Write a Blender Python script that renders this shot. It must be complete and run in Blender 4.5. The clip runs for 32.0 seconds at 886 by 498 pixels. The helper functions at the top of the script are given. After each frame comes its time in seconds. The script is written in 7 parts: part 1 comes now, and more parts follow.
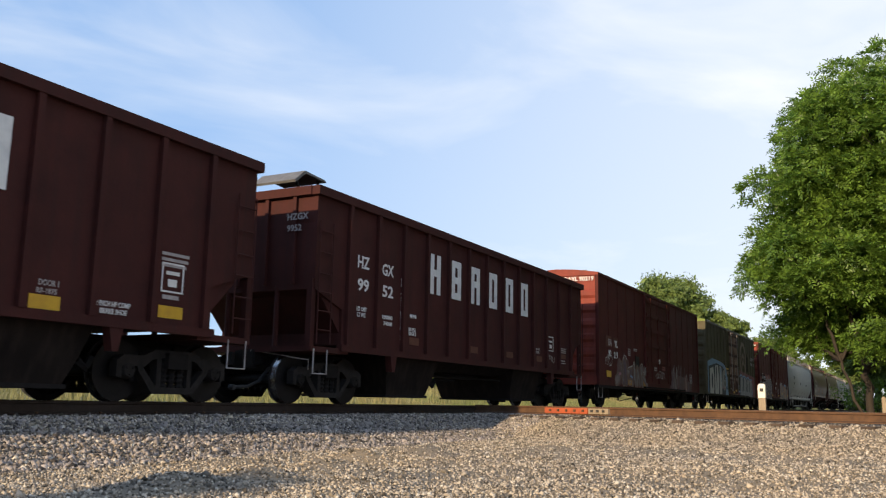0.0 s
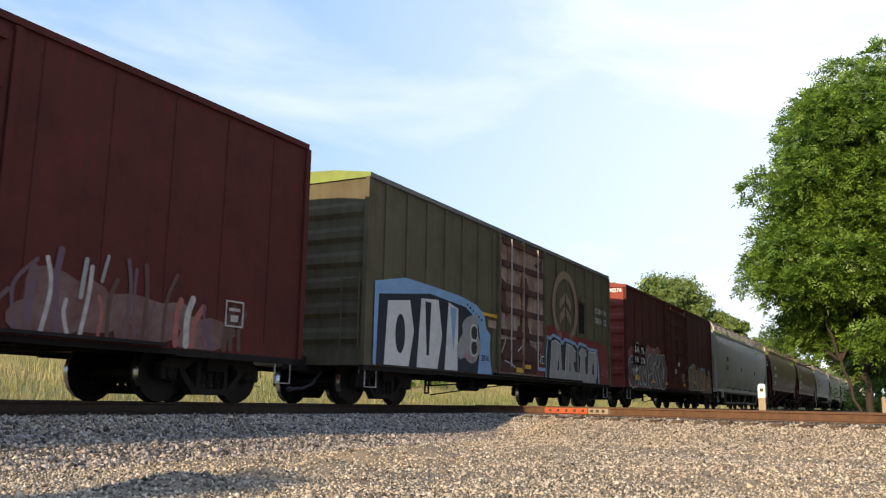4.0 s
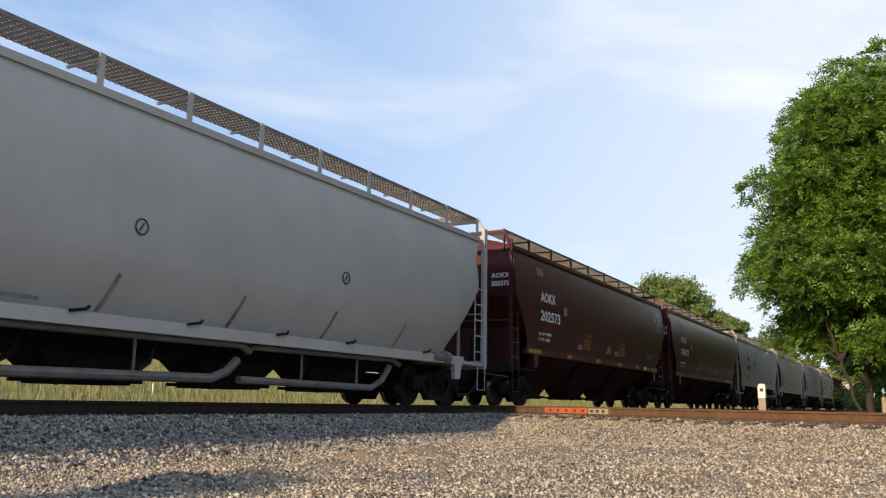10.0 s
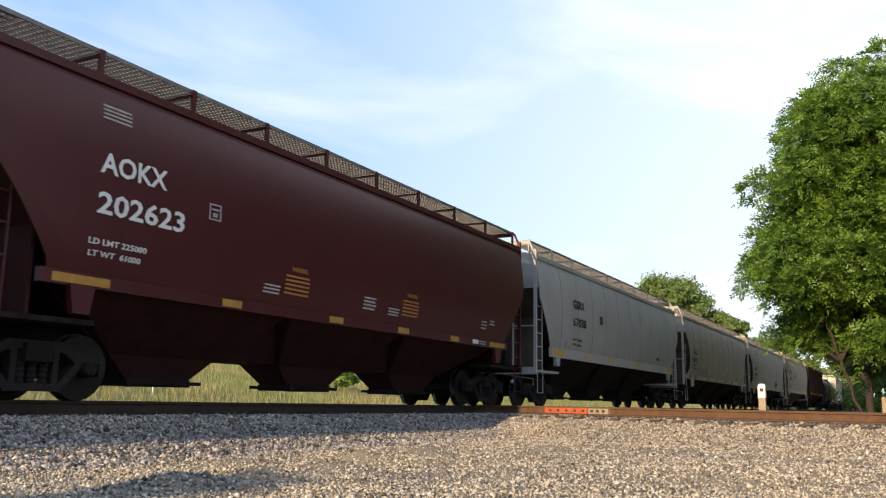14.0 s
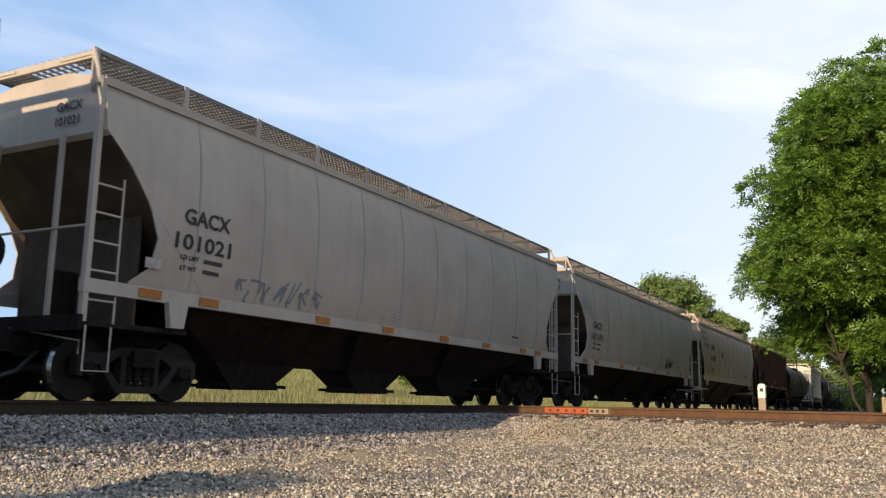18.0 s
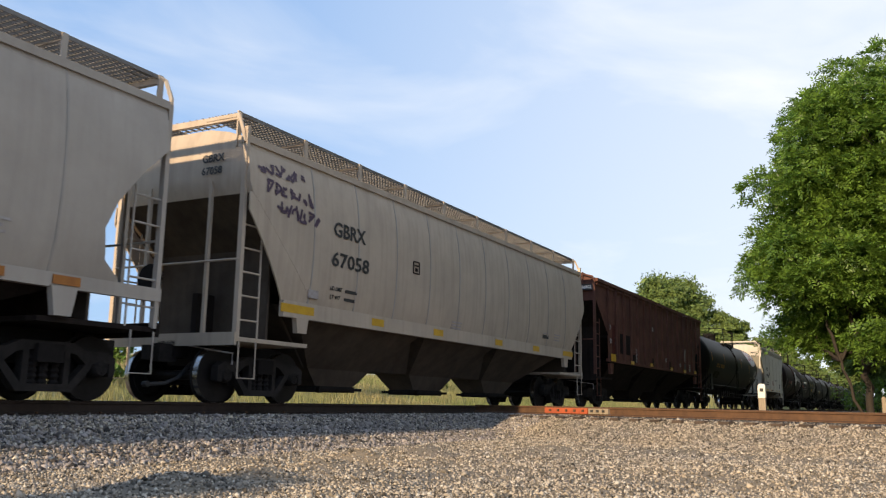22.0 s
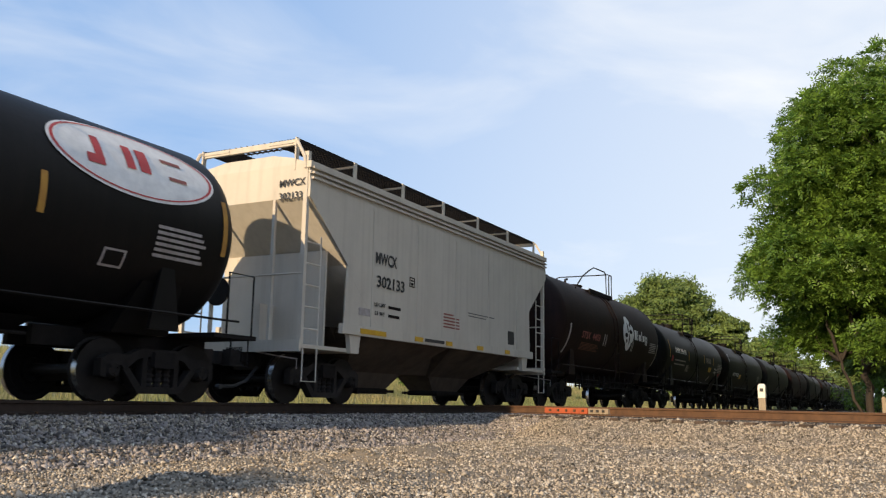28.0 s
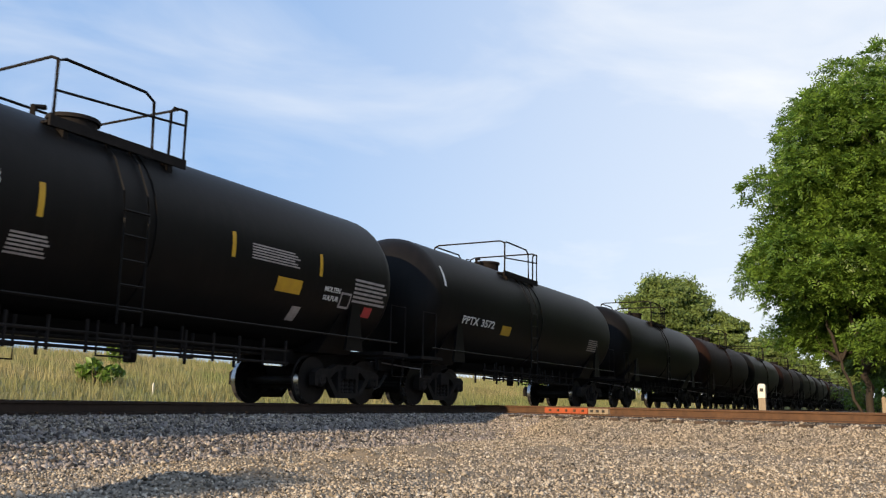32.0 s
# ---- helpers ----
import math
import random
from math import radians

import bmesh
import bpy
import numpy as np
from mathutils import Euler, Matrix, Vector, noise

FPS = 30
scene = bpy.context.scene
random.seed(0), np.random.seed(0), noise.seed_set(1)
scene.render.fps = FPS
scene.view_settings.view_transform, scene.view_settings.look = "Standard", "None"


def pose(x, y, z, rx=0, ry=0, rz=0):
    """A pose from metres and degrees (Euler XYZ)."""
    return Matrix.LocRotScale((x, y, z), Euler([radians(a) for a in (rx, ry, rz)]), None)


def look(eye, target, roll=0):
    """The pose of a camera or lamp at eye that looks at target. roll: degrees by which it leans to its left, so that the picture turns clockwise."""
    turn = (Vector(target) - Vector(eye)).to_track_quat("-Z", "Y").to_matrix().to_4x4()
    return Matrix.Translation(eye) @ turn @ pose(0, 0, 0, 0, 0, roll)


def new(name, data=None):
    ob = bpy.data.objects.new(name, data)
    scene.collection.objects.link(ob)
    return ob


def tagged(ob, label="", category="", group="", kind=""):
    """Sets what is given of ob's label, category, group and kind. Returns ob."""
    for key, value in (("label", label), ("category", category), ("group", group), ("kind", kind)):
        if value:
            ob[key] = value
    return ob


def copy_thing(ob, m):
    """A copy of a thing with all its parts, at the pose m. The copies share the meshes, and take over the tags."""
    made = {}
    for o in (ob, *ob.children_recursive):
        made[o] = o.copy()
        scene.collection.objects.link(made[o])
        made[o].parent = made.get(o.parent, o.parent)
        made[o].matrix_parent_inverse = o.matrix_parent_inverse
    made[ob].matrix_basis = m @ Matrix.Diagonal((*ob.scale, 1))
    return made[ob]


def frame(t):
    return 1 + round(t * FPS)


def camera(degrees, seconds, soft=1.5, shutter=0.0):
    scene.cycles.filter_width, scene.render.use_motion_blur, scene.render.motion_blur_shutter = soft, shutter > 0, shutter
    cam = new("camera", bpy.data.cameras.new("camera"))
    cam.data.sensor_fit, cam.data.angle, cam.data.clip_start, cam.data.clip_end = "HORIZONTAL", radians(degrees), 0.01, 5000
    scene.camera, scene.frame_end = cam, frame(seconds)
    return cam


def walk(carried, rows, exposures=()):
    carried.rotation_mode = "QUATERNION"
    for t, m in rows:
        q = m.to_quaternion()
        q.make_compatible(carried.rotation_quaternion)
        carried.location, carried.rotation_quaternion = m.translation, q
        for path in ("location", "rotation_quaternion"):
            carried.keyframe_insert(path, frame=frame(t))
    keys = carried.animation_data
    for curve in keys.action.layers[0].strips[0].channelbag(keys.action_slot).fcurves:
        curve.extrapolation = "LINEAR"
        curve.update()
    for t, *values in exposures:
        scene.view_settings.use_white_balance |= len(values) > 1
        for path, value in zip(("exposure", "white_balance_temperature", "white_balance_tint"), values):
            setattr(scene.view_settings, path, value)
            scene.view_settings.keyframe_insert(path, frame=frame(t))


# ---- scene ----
CLIP = 32.0
cam = camera(54.225, CLIP, soft=1.2, shutter=0.1)
EYE = (0.0, -11.102, 0.069)
YAW, PITCH = radians(61.668), radians(10.064)
AIM = (EYE[0] + math.sin(YAW) * math.cos(PITCH), EYE[1] + math.cos(YAW) * math.cos(PITCH), EYE[2] + math.sin(PITCH))
walk(cam, [(0.0, look(EYE, AIM, 1.03)), (CLIP, look(EYE, AIM, 1.03))], exposures=[(t, e, 6930, 10) for t, e in (
    (0.0, 0.28), (1.0, 0.26), (3.0, 0.55), (6.0, 0.45), (7.0, 0.45), (9.0, 0.25), (10.5, 0.27), (12.0, 0.48), (13.0, 0.54), (14.0, 0.52), (17.0, 0.34), (21.0, 0.27), (25.0, 0.3), (28.0, 0.19), (32.0, 0.2))])

# the train's speed at every fourth second, in metres a second
SPEEDS = (8.181, 8.233, 8.18, 8.401, 8.694, 8.796, 9.023, 9.139, 9.148)


def travelled(t):
    """Metres that the train has gone at t seconds."""
    s = 0.0
    for i in range(8):
        u = min(max(t - 4 * i, 0.0), 4.0)
        s += SPEEDS[i] * u + (SPEEDS[i + 1] - SPEEDS[i]) / 4 * u * u / 2
    return s


# ---- light ----
SUN = Vector((1.0, -0.075, -0.28)).normalized()
sun = new("sun", bpy.data.lights.new("sun", "SUN"))
sun.data.energy, sun.data.angle, sun.data.color = 5.0, radians(0.6), (1.0, 0.8, 0.55)
sun.rotation_mode = "QUATERNION"
sun.rotation_quaternion = SUN.to_track_quat("-Z", "Y")


def make_world():
    w = bpy.data.worlds.new("sky")
    w.use_nodes = True
    scene.world = w
    nt = w.node_tree
    nt.nodes.clear()
    n = nt.nodes.new
    sky = n("ShaderNodeTexSky")
    sky.sky_type, sky.sun_disc = "NISHITA", False
    sky.sun_elevation, sky.sun_rotation = math.asin(-SUN.z), math.atan2(-SUN.x, -SUN.y)
    sky.air_density, sky.dust_density, sky.ozone_density = 1.0, 0.6, 2.0
    co = n("ShaderNodeTexCoord")
    mp = n("ShaderNodeMapping")
    mp.inputs["Rotation"].default_value = (0.2, 0.25, 0.5)
    mp.inputs["Scale"].default_value = (1.0, 1.5, 4.2)
    no = n("ShaderNodeTexNoise")
    no.inputs["Scale"].default_value, no.inputs["Detail"].default_value, no.inputs["Roughness"].default_value = 2.1, 8.0, 0.52
    no.inputs["Distortion"].default_value = 0.5
    ramp = n("ShaderNodeValToRGB")
    ramp.color_ramp.elements[0].position, ramp.color_ramp.elements[1].position = 0.44, 0.7
    # haze that thickens towards the east and south, under the thin cloud
    dot = n("ShaderNodeVectorMath")
    dot.operation = "DOT_PRODUCT"
    dot.inputs[1].default_value = (0.78, -0.6, -0.1)
    veil = n("ShaderNodeMapRange")
    veil.inputs["From Min"].default_value, veil.inputs["From Max"].default_value = 0.08, 0.8
    veil.inputs["To Min"].default_value, veil.inputs["To Max"].default_value = -0.04, 0.72
    gain = n("ShaderNodeMath")
    gain.operation, gain.use_clamp = "MULTIPLY_ADD", True
    gain.inputs[1].default_value = 0.36
    mix = n("ShaderNodeMix")
    mix.data_type = "RGBA"
    mix.inputs["B"].default_value = (8.35, 8.75, 9.25, 1)
    haze = n("ShaderNodeMix")
    haze.data_type = "RGBA"
    haze.inputs["Factor"].default_value = 0.68
    haze.inputs["B"].default_value = (3.2, 5.35, 9.4, 1)
    bg = n("ShaderNodeBackground")
    bg.inputs["Strength"].default_value = 0.105
    out = n("ShaderNodeOutputWorld")
    ln = nt.links.new
    ln(co.outputs["Generated"], mp.inputs["Vector"])
    ln(mp.outputs["Vector"], no.inputs["Vector"])
    ln(no.outputs["Fac"], ramp.inputs["Fac"])
    ln(ramp.outputs["Color"], gain.inputs[0])
    ln(co.outputs["Generated"], dot.inputs[0])
    ln(dot.outputs["Value"], veil.inputs["Value"])
    ln(veil.outputs["Result"], gain.inputs[2])
    ln(gain.outputs[0], mix.inputs["Factor"])
    ln(sky.outputs["Color"], haze.inputs["A"])
    ln(haze.outputs["Result"], mix.inputs["A"])
    ln(mix.outputs["Result"], bg.inputs["Color"])
    ln(bg.outputs["Background"], out.inputs["Surface"])


make_world()


# ---- materials ----
def material(name, base, second=None, rough=0.7, metal=0.0, scale=3.0, bump=0.0, bump_scale=40.0, streak=0.0, streak_colour=(0.05, 0.035, 0.03),
             vary=0.0, island=0.0, stretch=(1, 1, 1), spec=0.3, bias=0.5, translucent=0.0):
    """A paint, stone or leaf: two tones mixed by broad and fine noise, streaks that run down, fine relief."""
    m = bpy.data.materials.new(name)
    m.use_nodes = True
    nt = m.node_tree
    n, ln = nt.nodes.new, nt.links.new
    b = nt.nodes["Principled BSDF"]
    b.inputs["Roughness"].default_value, b.inputs["Metallic"].default_value = rough, metal
    b.inputs["Specular IOR Level"].default_value = spec
    co = n("ShaderNodeTexCoord")
    mp = n("ShaderNodeMapping")
    mp.inputs["Scale"].default_value = stretch
    ln(co.outputs["Object"], mp.inputs["Vector"])
    big = n("ShaderNodeTexNoise")
    big.inputs["Scale"].default_value, big.inputs["Detail"].default_value, big.inputs["Roughness"].default_value = scale, 8.0, 0.65
    ln(mp.outputs["Vector"], big.inputs["Vector"])
    ramp = n("ShaderNodeValToRGB")
    second = second or tuple(c * 0.7 for c in base)
    ramp.color_ramp.elements[0].color, ramp.color_ramp.elements[1].color = (*base, 1), (*second, 1)
    ramp.color_ramp.elements[0].position, ramp.color_ramp.elements[1].position = bias - 0.16, bias + 0.2
    ln(big.outputs["Fac"], ramp.inputs["Fac"])
    colour = ramp.outputs["Color"]

    def blend(a, factor, other, kind="MIX"):
        mix = n("ShaderNodeMix")
        mix.data_type, mix.blend_type = "RGBA", kind
        if isinstance(factor, float):
            mix.inputs["Factor"].default_value = factor
        else:
            ln(factor, mix.inputs["Factor"])
        ln(a, mix.inputs["A"])
        if isinstance(other, tuple):
            mix.inputs["B"].default_value = (*other, 1)
        else:
            ln(other, mix.inputs["B"])
        return mix.outputs["Result"]

    if streak:
        mp2 = n("ShaderNodeMapping")
        mp2.inputs["Scale"].default_value = (7.0, 7.0, 0.35)
        ln(co.outputs["Object"], mp2.inputs["Vector"])
        st = n("ShaderNodeTexNoise")
        st.inputs["Scale"].default_value, st.inputs["Detail"].default_value = 1.0, 5.0
        ln(mp2.outputs["Vector"], st.inputs["Vector"])
        r2 = n("ShaderNodeMapRange")
        r2.inputs["From Min"].default_value, r2.inputs["From Max"].default_value, r2.inputs["To Max"].default_value = 0.46, 0.78, streak
        ln(st.outputs["Fac"], r2.inputs["Value"])
        colour = blend(colour, r2.outputs["Result"], tuple(streak_colour))
    if vary or island:
        rnd = n("ShaderNodeNewGeometry").outputs["Random Per Island"] if island else n("ShaderNodeObjectInfo").outputs["Random"]
        r3 = n("ShaderNodeMapRange")
        r3.inputs["To Min"].default_value, r3.inputs["To Max"].default_value = 1 - (vary or island), 1 + (vary or island)
        ln(rnd, r3.inputs["Value"])
        hsv = n("ShaderNodeHueSaturation")
        ln(r3.outputs["Result"], hsv.inputs["Value"])
        ln(colour, hsv.inputs["Color"])
        colour = hsv.outputs["Color"]
    ln(colour, b.inputs["Base Color"])
    if bump:
        bn = n("ShaderNodeTexNoise")
        bn.inputs["Scale"].default_value, bn.inputs["Detail"].default_value = bump_scale, 4.0
        ln(co.outputs["Object"], bn.inputs["Vector"])
        bp = n("ShaderNodeBump")
        bp.inputs["Strength"].default_value, bp.inputs["Distance"].default_value = bump, 0.02
        ln(bn.outputs["Fac"], bp.inputs["Height"])
        ln(bp.outputs["Normal"], b.inputs["Normal"])
    if translucent:
        tr = n("ShaderNodeBsdfTranslucent")
        ln(colour, tr.inputs["Color"])
        ms = n("ShaderNodeMixShader")
        ms.inputs[0].default_value = translucent
        ln(b.outputs[0], ms.inputs[1])
        ln(tr.outputs[0], ms.inputs[2])
        ln(ms.outputs[0], nt.nodes["Material Output"].inputs["Surface"])
    return m


M_RAIL = material("rusty_rail", (0.16, 0.085, 0.045), (0.09, 0.05, 0.03), 0.75, 0.3, 5, 0.3, 60)
M_RAIL_GRIMY = material("grimy_rail", (0.05, 0.034, 0.026), (0.03, 0.022, 0.018), 0.85, 0.0, 5, 0.3, 60, spec=0.15)
M_RAILTOP = material("worn_rail_head", (0.42, 0.4, 0.38), (0.3, 0.27, 0.24), 0.3, 0.9, 8)
M_TIE = material("creosoted_timber", (0.085, 0.06, 0.045), (0.05, 0.038, 0.03), 0.9, 0, 6, 0.5, 30, vary=0.3, stretch=(1, 0.2, 1))
M_GROUND = material("gravel_bed", (0.27, 0.21, 0.14), (0.17, 0.15, 0.125), 0.95, 0, 0.45, 1.0, 34, bias=0.5)
M_STONE = material("gravel_stone", (0.34, 0.276, 0.2), (0.24, 0.21, 0.175), 0.9, 0, 0.45, island=0.85)
M_BALLAST = material("grey_ballast_stone", (0.255, 0.22, 0.198), (0.175, 0.154, 0.14), 0.9, 0, 0.6, island=0.85)
M_RUST_DARK = material("dark_rust", (0.085, 0.035, 0.022), (0.05, 0.022, 0.016), 0.9, 0, 3, 0.4, 20)
M_PALE = material("pale_gravel_stone", (0.58, 0.52, 0.43), (0.46, 0.41, 0.34), 0.85, 0, 2, island=0.25)
M_GRASS = material("dry_meadow", (0.32, 0.275, 0.13), (0.18, 0.2, 0.072), 0.95, 0, 0.3, 0.8, 9)
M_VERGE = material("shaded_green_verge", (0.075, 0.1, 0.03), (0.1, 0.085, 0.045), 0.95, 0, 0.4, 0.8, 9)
M_BLADE = material("meadow_grass", (0.36, 0.305, 0.155), (0.17, 0.235, 0.075), 0.85, 0, 0.25, island=0.35, translucent=0.3, bias=0.52)
M_LEAF = material("broad_leaf", (0.16, 0.262, 0.042), (0.09, 0.17, 0.028), 0.42, 0, 0.5, island=0.5, translucent=0.42, spec=0.4)
M_LEAF_FAR = material("far_leaf", (0.2, 0.27, 0.08), (0.14, 0.2, 0.06), 0.6, 0, 0.3, island=0.4, translucent=0.4)
M_BARK = material("bark", (0.05, 0.039, 0.031), (0.026, 0.021, 0.018), 0.95, 0, 3, 1.0, 18, stretch=(3, 3, 0.5))
M_STEEL = material("sooty_steel", (0.02, 0.0172, 0.0162), (0.012, 0.0105, 0.01), 0.85, 0.0, 4, 0.3, 30, vary=0.25, spec=0.1)
M_TRUCK = material("grimy_cast_steel", (0.027, 0.023, 0.021), (0.014, 0.0125, 0.0115), 0.85, 0.0, 5, 0.4, 35, vary=0.3, spec=0.1)
M_TREAD = material("wheel_steel", (0.016, 0.0135, 0.0125), (0.009, 0.008, 0.0075), 0.6, 0.1, 6, 0.2, 30, spec=0.15)
M_SHINE = material("polished_tread", (0.5, 0.49, 0.48), (0.4, 0.38, 0.36), 0.25, 1.0, 6)
M_GRATE = material("galvanised_grating", (0.22, 0.21, 0.2), (0.14, 0.13, 0.125), 0.6, 0.5, 6)
M_OXIDE = material("oxide_red_paint", (0.092, 0.021, 0.017), (0.06, 0.0155, 0.013), 0.7, 0, 1.6, 0.15, 20, streak=0.4, spec=0.12, streak_colour=(0.035, 0.02, 0.017))
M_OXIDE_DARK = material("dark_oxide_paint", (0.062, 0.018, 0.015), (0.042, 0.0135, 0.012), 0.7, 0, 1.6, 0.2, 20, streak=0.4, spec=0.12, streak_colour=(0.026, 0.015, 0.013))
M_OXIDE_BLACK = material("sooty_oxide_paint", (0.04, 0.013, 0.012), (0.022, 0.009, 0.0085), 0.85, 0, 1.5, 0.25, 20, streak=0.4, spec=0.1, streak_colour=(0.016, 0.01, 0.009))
M_RED = material("faded_red_paint", (0.25, 0.05, 0.032), (0.18, 0.038, 0.026), 0.65, 0, 1.2, 0.15, 20, streak=0.45, streak_colour=(0.1, 0.03, 0.022), spec=0.2)
M_MAROON = material("maroon_enamel", (0.07, 0.0125, 0.0165), (0.057, 0.0108, 0.0135), 0.33, 0, 1.2, 0.05, 12, streak=0.2, spec=0.24, streak_colour=(0.028, 0.011, 0.01))
M_RIBBED = material("weathered_brown_paint", (0.155, 0.068, 0.048), (0.09, 0.043, 0.033), 0.85, 0, 1.5, 0.3, 25, streak=0.6, spec=0.12, streak_colour=(0.055, 0.03, 0.025))
M_GREEN = material("faded_green_paint", (0.115, 0.1, 0.06), (0.08, 0.068, 0.04), 0.8, 0, 1.4, 0.2, 22, streak=0.55, streak_colour=(0.07, 0.042, 0.026), spec=0.15)
M_RUST = material("rust_eaten_cream_paint", (0.38, 0.27, 0.2), (0.13, 0.05, 0.03), 0.85, 0, 1.3, 0.4, 18, streak=0.85, streak_colour=(0.14, 0.05, 0.03), bias=0.48)
M_GREY = material("light_grey_paint", (0.41, 0.395, 0.37), (0.355, 0.34, 0.318), 0.5, 0, 0.8, 0.06, 12, streak=0.14, streak_colour=(0.27, 0.25, 0.22), spec=0.25)
M_GREY3 = material("aged_grey_paint", (0.4, 0.372, 0.34), (0.335, 0.31, 0.28), 0.5, 0, 0.8, 0.06, 12, streak=0.2, streak_colour=(0.24, 0.21, 0.18), spec=0.25)
M_GREY2 = material("warm_grey_paint", (0.43, 0.375, 0.32), (0.355, 0.305, 0.258), 0.55, 0, 0.8, 0.08, 12, streak=0.2, streak_colour=(0.22, 0.18, 0.15), spec=0.22)
M_CREAM = material("beige_grey_paint", (0.49, 0.395, 0.305), (0.41, 0.33, 0.255), 0.55, 0, 1.2, 0.1, 15, streak=0.35, streak_colour=(0.24, 0.18, 0.13), spec=0.2)
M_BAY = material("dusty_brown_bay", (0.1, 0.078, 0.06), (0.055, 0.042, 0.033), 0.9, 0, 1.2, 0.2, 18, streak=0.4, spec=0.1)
M_WHITE_CAR = material("dusty_white_paint", (0.54, 0.485, 0.405), (0.47, 0.42, 0.35), 0.55, 0, 1.0, 0.1, 15, streak=0.3, streak_colour=(0.28, 0.24, 0.19), spec=0.2)
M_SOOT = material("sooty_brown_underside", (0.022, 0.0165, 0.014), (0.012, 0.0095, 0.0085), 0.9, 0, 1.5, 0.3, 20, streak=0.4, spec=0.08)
M_TANK = material("black_tank_paint", (0.0075, 0.0068, 0.0068), (0.005, 0.0046, 0.0046), 0.5, 0, 1.5, 0.1, 12, streak=0.3, streak_colour=(0.016, 0.012, 0.011), spec=0.12)
M_TANK_RUST = material("rusty_black_tank", (0.011, 0.007, 0.0064), (0.023, 0.0105, 0.0085), 0.65, 0, 1.3, 0.2, 16, streak=0.5, streak_colour=(0.03, 0.013, 0.01), spec=0.12)
M_WHITE = material("white_lettering", (0.75, 0.73, 0.7), (0.6, 0.58, 0.56), 0.6, 0, 5)
M_DULL = material("worn_lettering", (0.42, 0.38, 0.36), (0.25, 0.21, 0.2), 0.7, 0, 9)
M_BLACK = material("black_lettering", (0.03, 0.03, 0.03), (0.045, 0.042, 0.04), 0.6, 0, 5)
M_YELLOW = material("yellow_reflector", (0.62, 0.36, 0.03), (0.5, 0.27, 0.03), 0.5, 0, 6)
M_REDSIGN = material("red_lettering", (0.5, 0.05, 0.05), (0.36, 0.05, 0.05), 0.6, 0, 6)
M_DULLRED = material("faded_red_lettering", (0.3, 0.1, 0.08), (0.2, 0.07, 0.06), 0.7, 0, 7)
M_ORANGE = material("orange_paint", (0.46, 0.1, 0.035), (0.33, 0.08, 0.04), 0.7, 0, 6, 0.3, 30)
M_POST = material("white_post_paint", (0.75, 0.72, 0.64), (0.62, 0.58, 0.5), 0.7, 0, 5)
M_WOODPOST = material("weathered_wood", (0.34, 0.27, 0.19), (0.22, 0.17, 0.12), 0.9, 0, 8, 0.5, 30, stretch=(4, 4, 0.6))
M_PIPE = material("dusty_grey_pipe", (0.17, 0.16, 0.15), (0.1, 0.09, 0.083), 0.7, 0, 4, 0.2, 25)
M_SEAM = material("grimy_weld_seam", (0.31, 0.275, 0.24), (0.37, 0.335, 0.3), 0.7, 0, 3, stretch=(1, 1, 0.4))
M_STRAP = material("ochre_strap", (0.46, 0.24, 0.045), (0.32, 0.15, 0.04), 0.7, 0, 5)
M_AMBER = material("amber_reflector", (0.4, 0.155, 0.035), (0.3, 0.11, 0.03), 0.6, 0, 6)
M_FADED = material("faded_reflector", (0.13, 0.05, 0.028), (0.09, 0.03, 0.02), 0.7, 0, 6)
M_MURAL = material("faded_purple_mural_paint", (0.1, 0.062, 0.1), (0.1, 0.05, 0.034), 0.55, 0, 1.5, bias=0.5)
M_MURAL2 = material("faded_tan_mural_paint", (0.36, 0.2, 0.11), (0.3, 0.1, 0.06), 0.55, 0, 1.7, bias=0.5)
M_HAZE = material("thin_sprayed_haze", (0.15, 0.09, 0.085), (0.08, 0.025, 0.021), 0.65, 0, 2.2, bias=0.5)
M_SPLASH = material("sprayed_white_ground", (0.2, 0.155, 0.165), (0.11, 0.06, 0.062), 0.6, 0, 1.8, bias=0.5)
M_SPRAY = {k: material("spray_" + k, c, tuple(v * 0.8 for v in c), 0.55, 0, 4) for k, c in dict(
    slate=(0.2, 0.21, 0.225), paleblue=(0.26, 0.34, 0.42), silver=(0.27, 0.26, 0.25), blue=(0.2, 0.33, 0.5), black=(0.025, 0.025, 0.028), white=(0.55, 0.53, 0.51), red=(0.17, 0.02, 0.024),
    purple=(0.085, 0.052, 0.08), tan=(0.23, 0.145, 0.1), brown=(0.08, 0.042, 0.034), pink=(0.34, 0.15, 0.2), navy=(0.016, 0.02, 0.032), cream=(0.33, 0.27, 0.2)).items()}


# ---- building blocks ----
def soften(me, everywhere=False):
    """Rounds the shading of curved faces and keeps real edges crisp."""
    for f in me.polygons:
        f.use_smooth = True
    if not everywhere:
        me.set_sharp_from_angle(angle=radians(24))


def part(name, bm, mat, parent=None, label="", m=None, smooth=False):
    """Links a bmesh, or a mesh made before, as one object, under a thing or a part."""
    if isinstance(bm, bmesh.types.BMesh):
        me = bpy.data.meshes.new(name)
        bm.normal_update()
        bm.to_mesh(me)
        bm.free()
        soften(me, smooth)
    else:
        me = bm
    if mat and not me.materials:
        me.materials.append(mat)
    ob = new(name, me)
    if parent:
        ob.parent = parent
    if m is not None:
        ob.matrix_basis = m
    return tagged(ob, label)


def thing(name, label, category, m=None, group="", kind=""):
    ob = new(name)
    ob.empty_display_size = 0.3
    if m is not None:
        ob.matrix_basis = m
    return tagged(ob, label, category, group, kind)


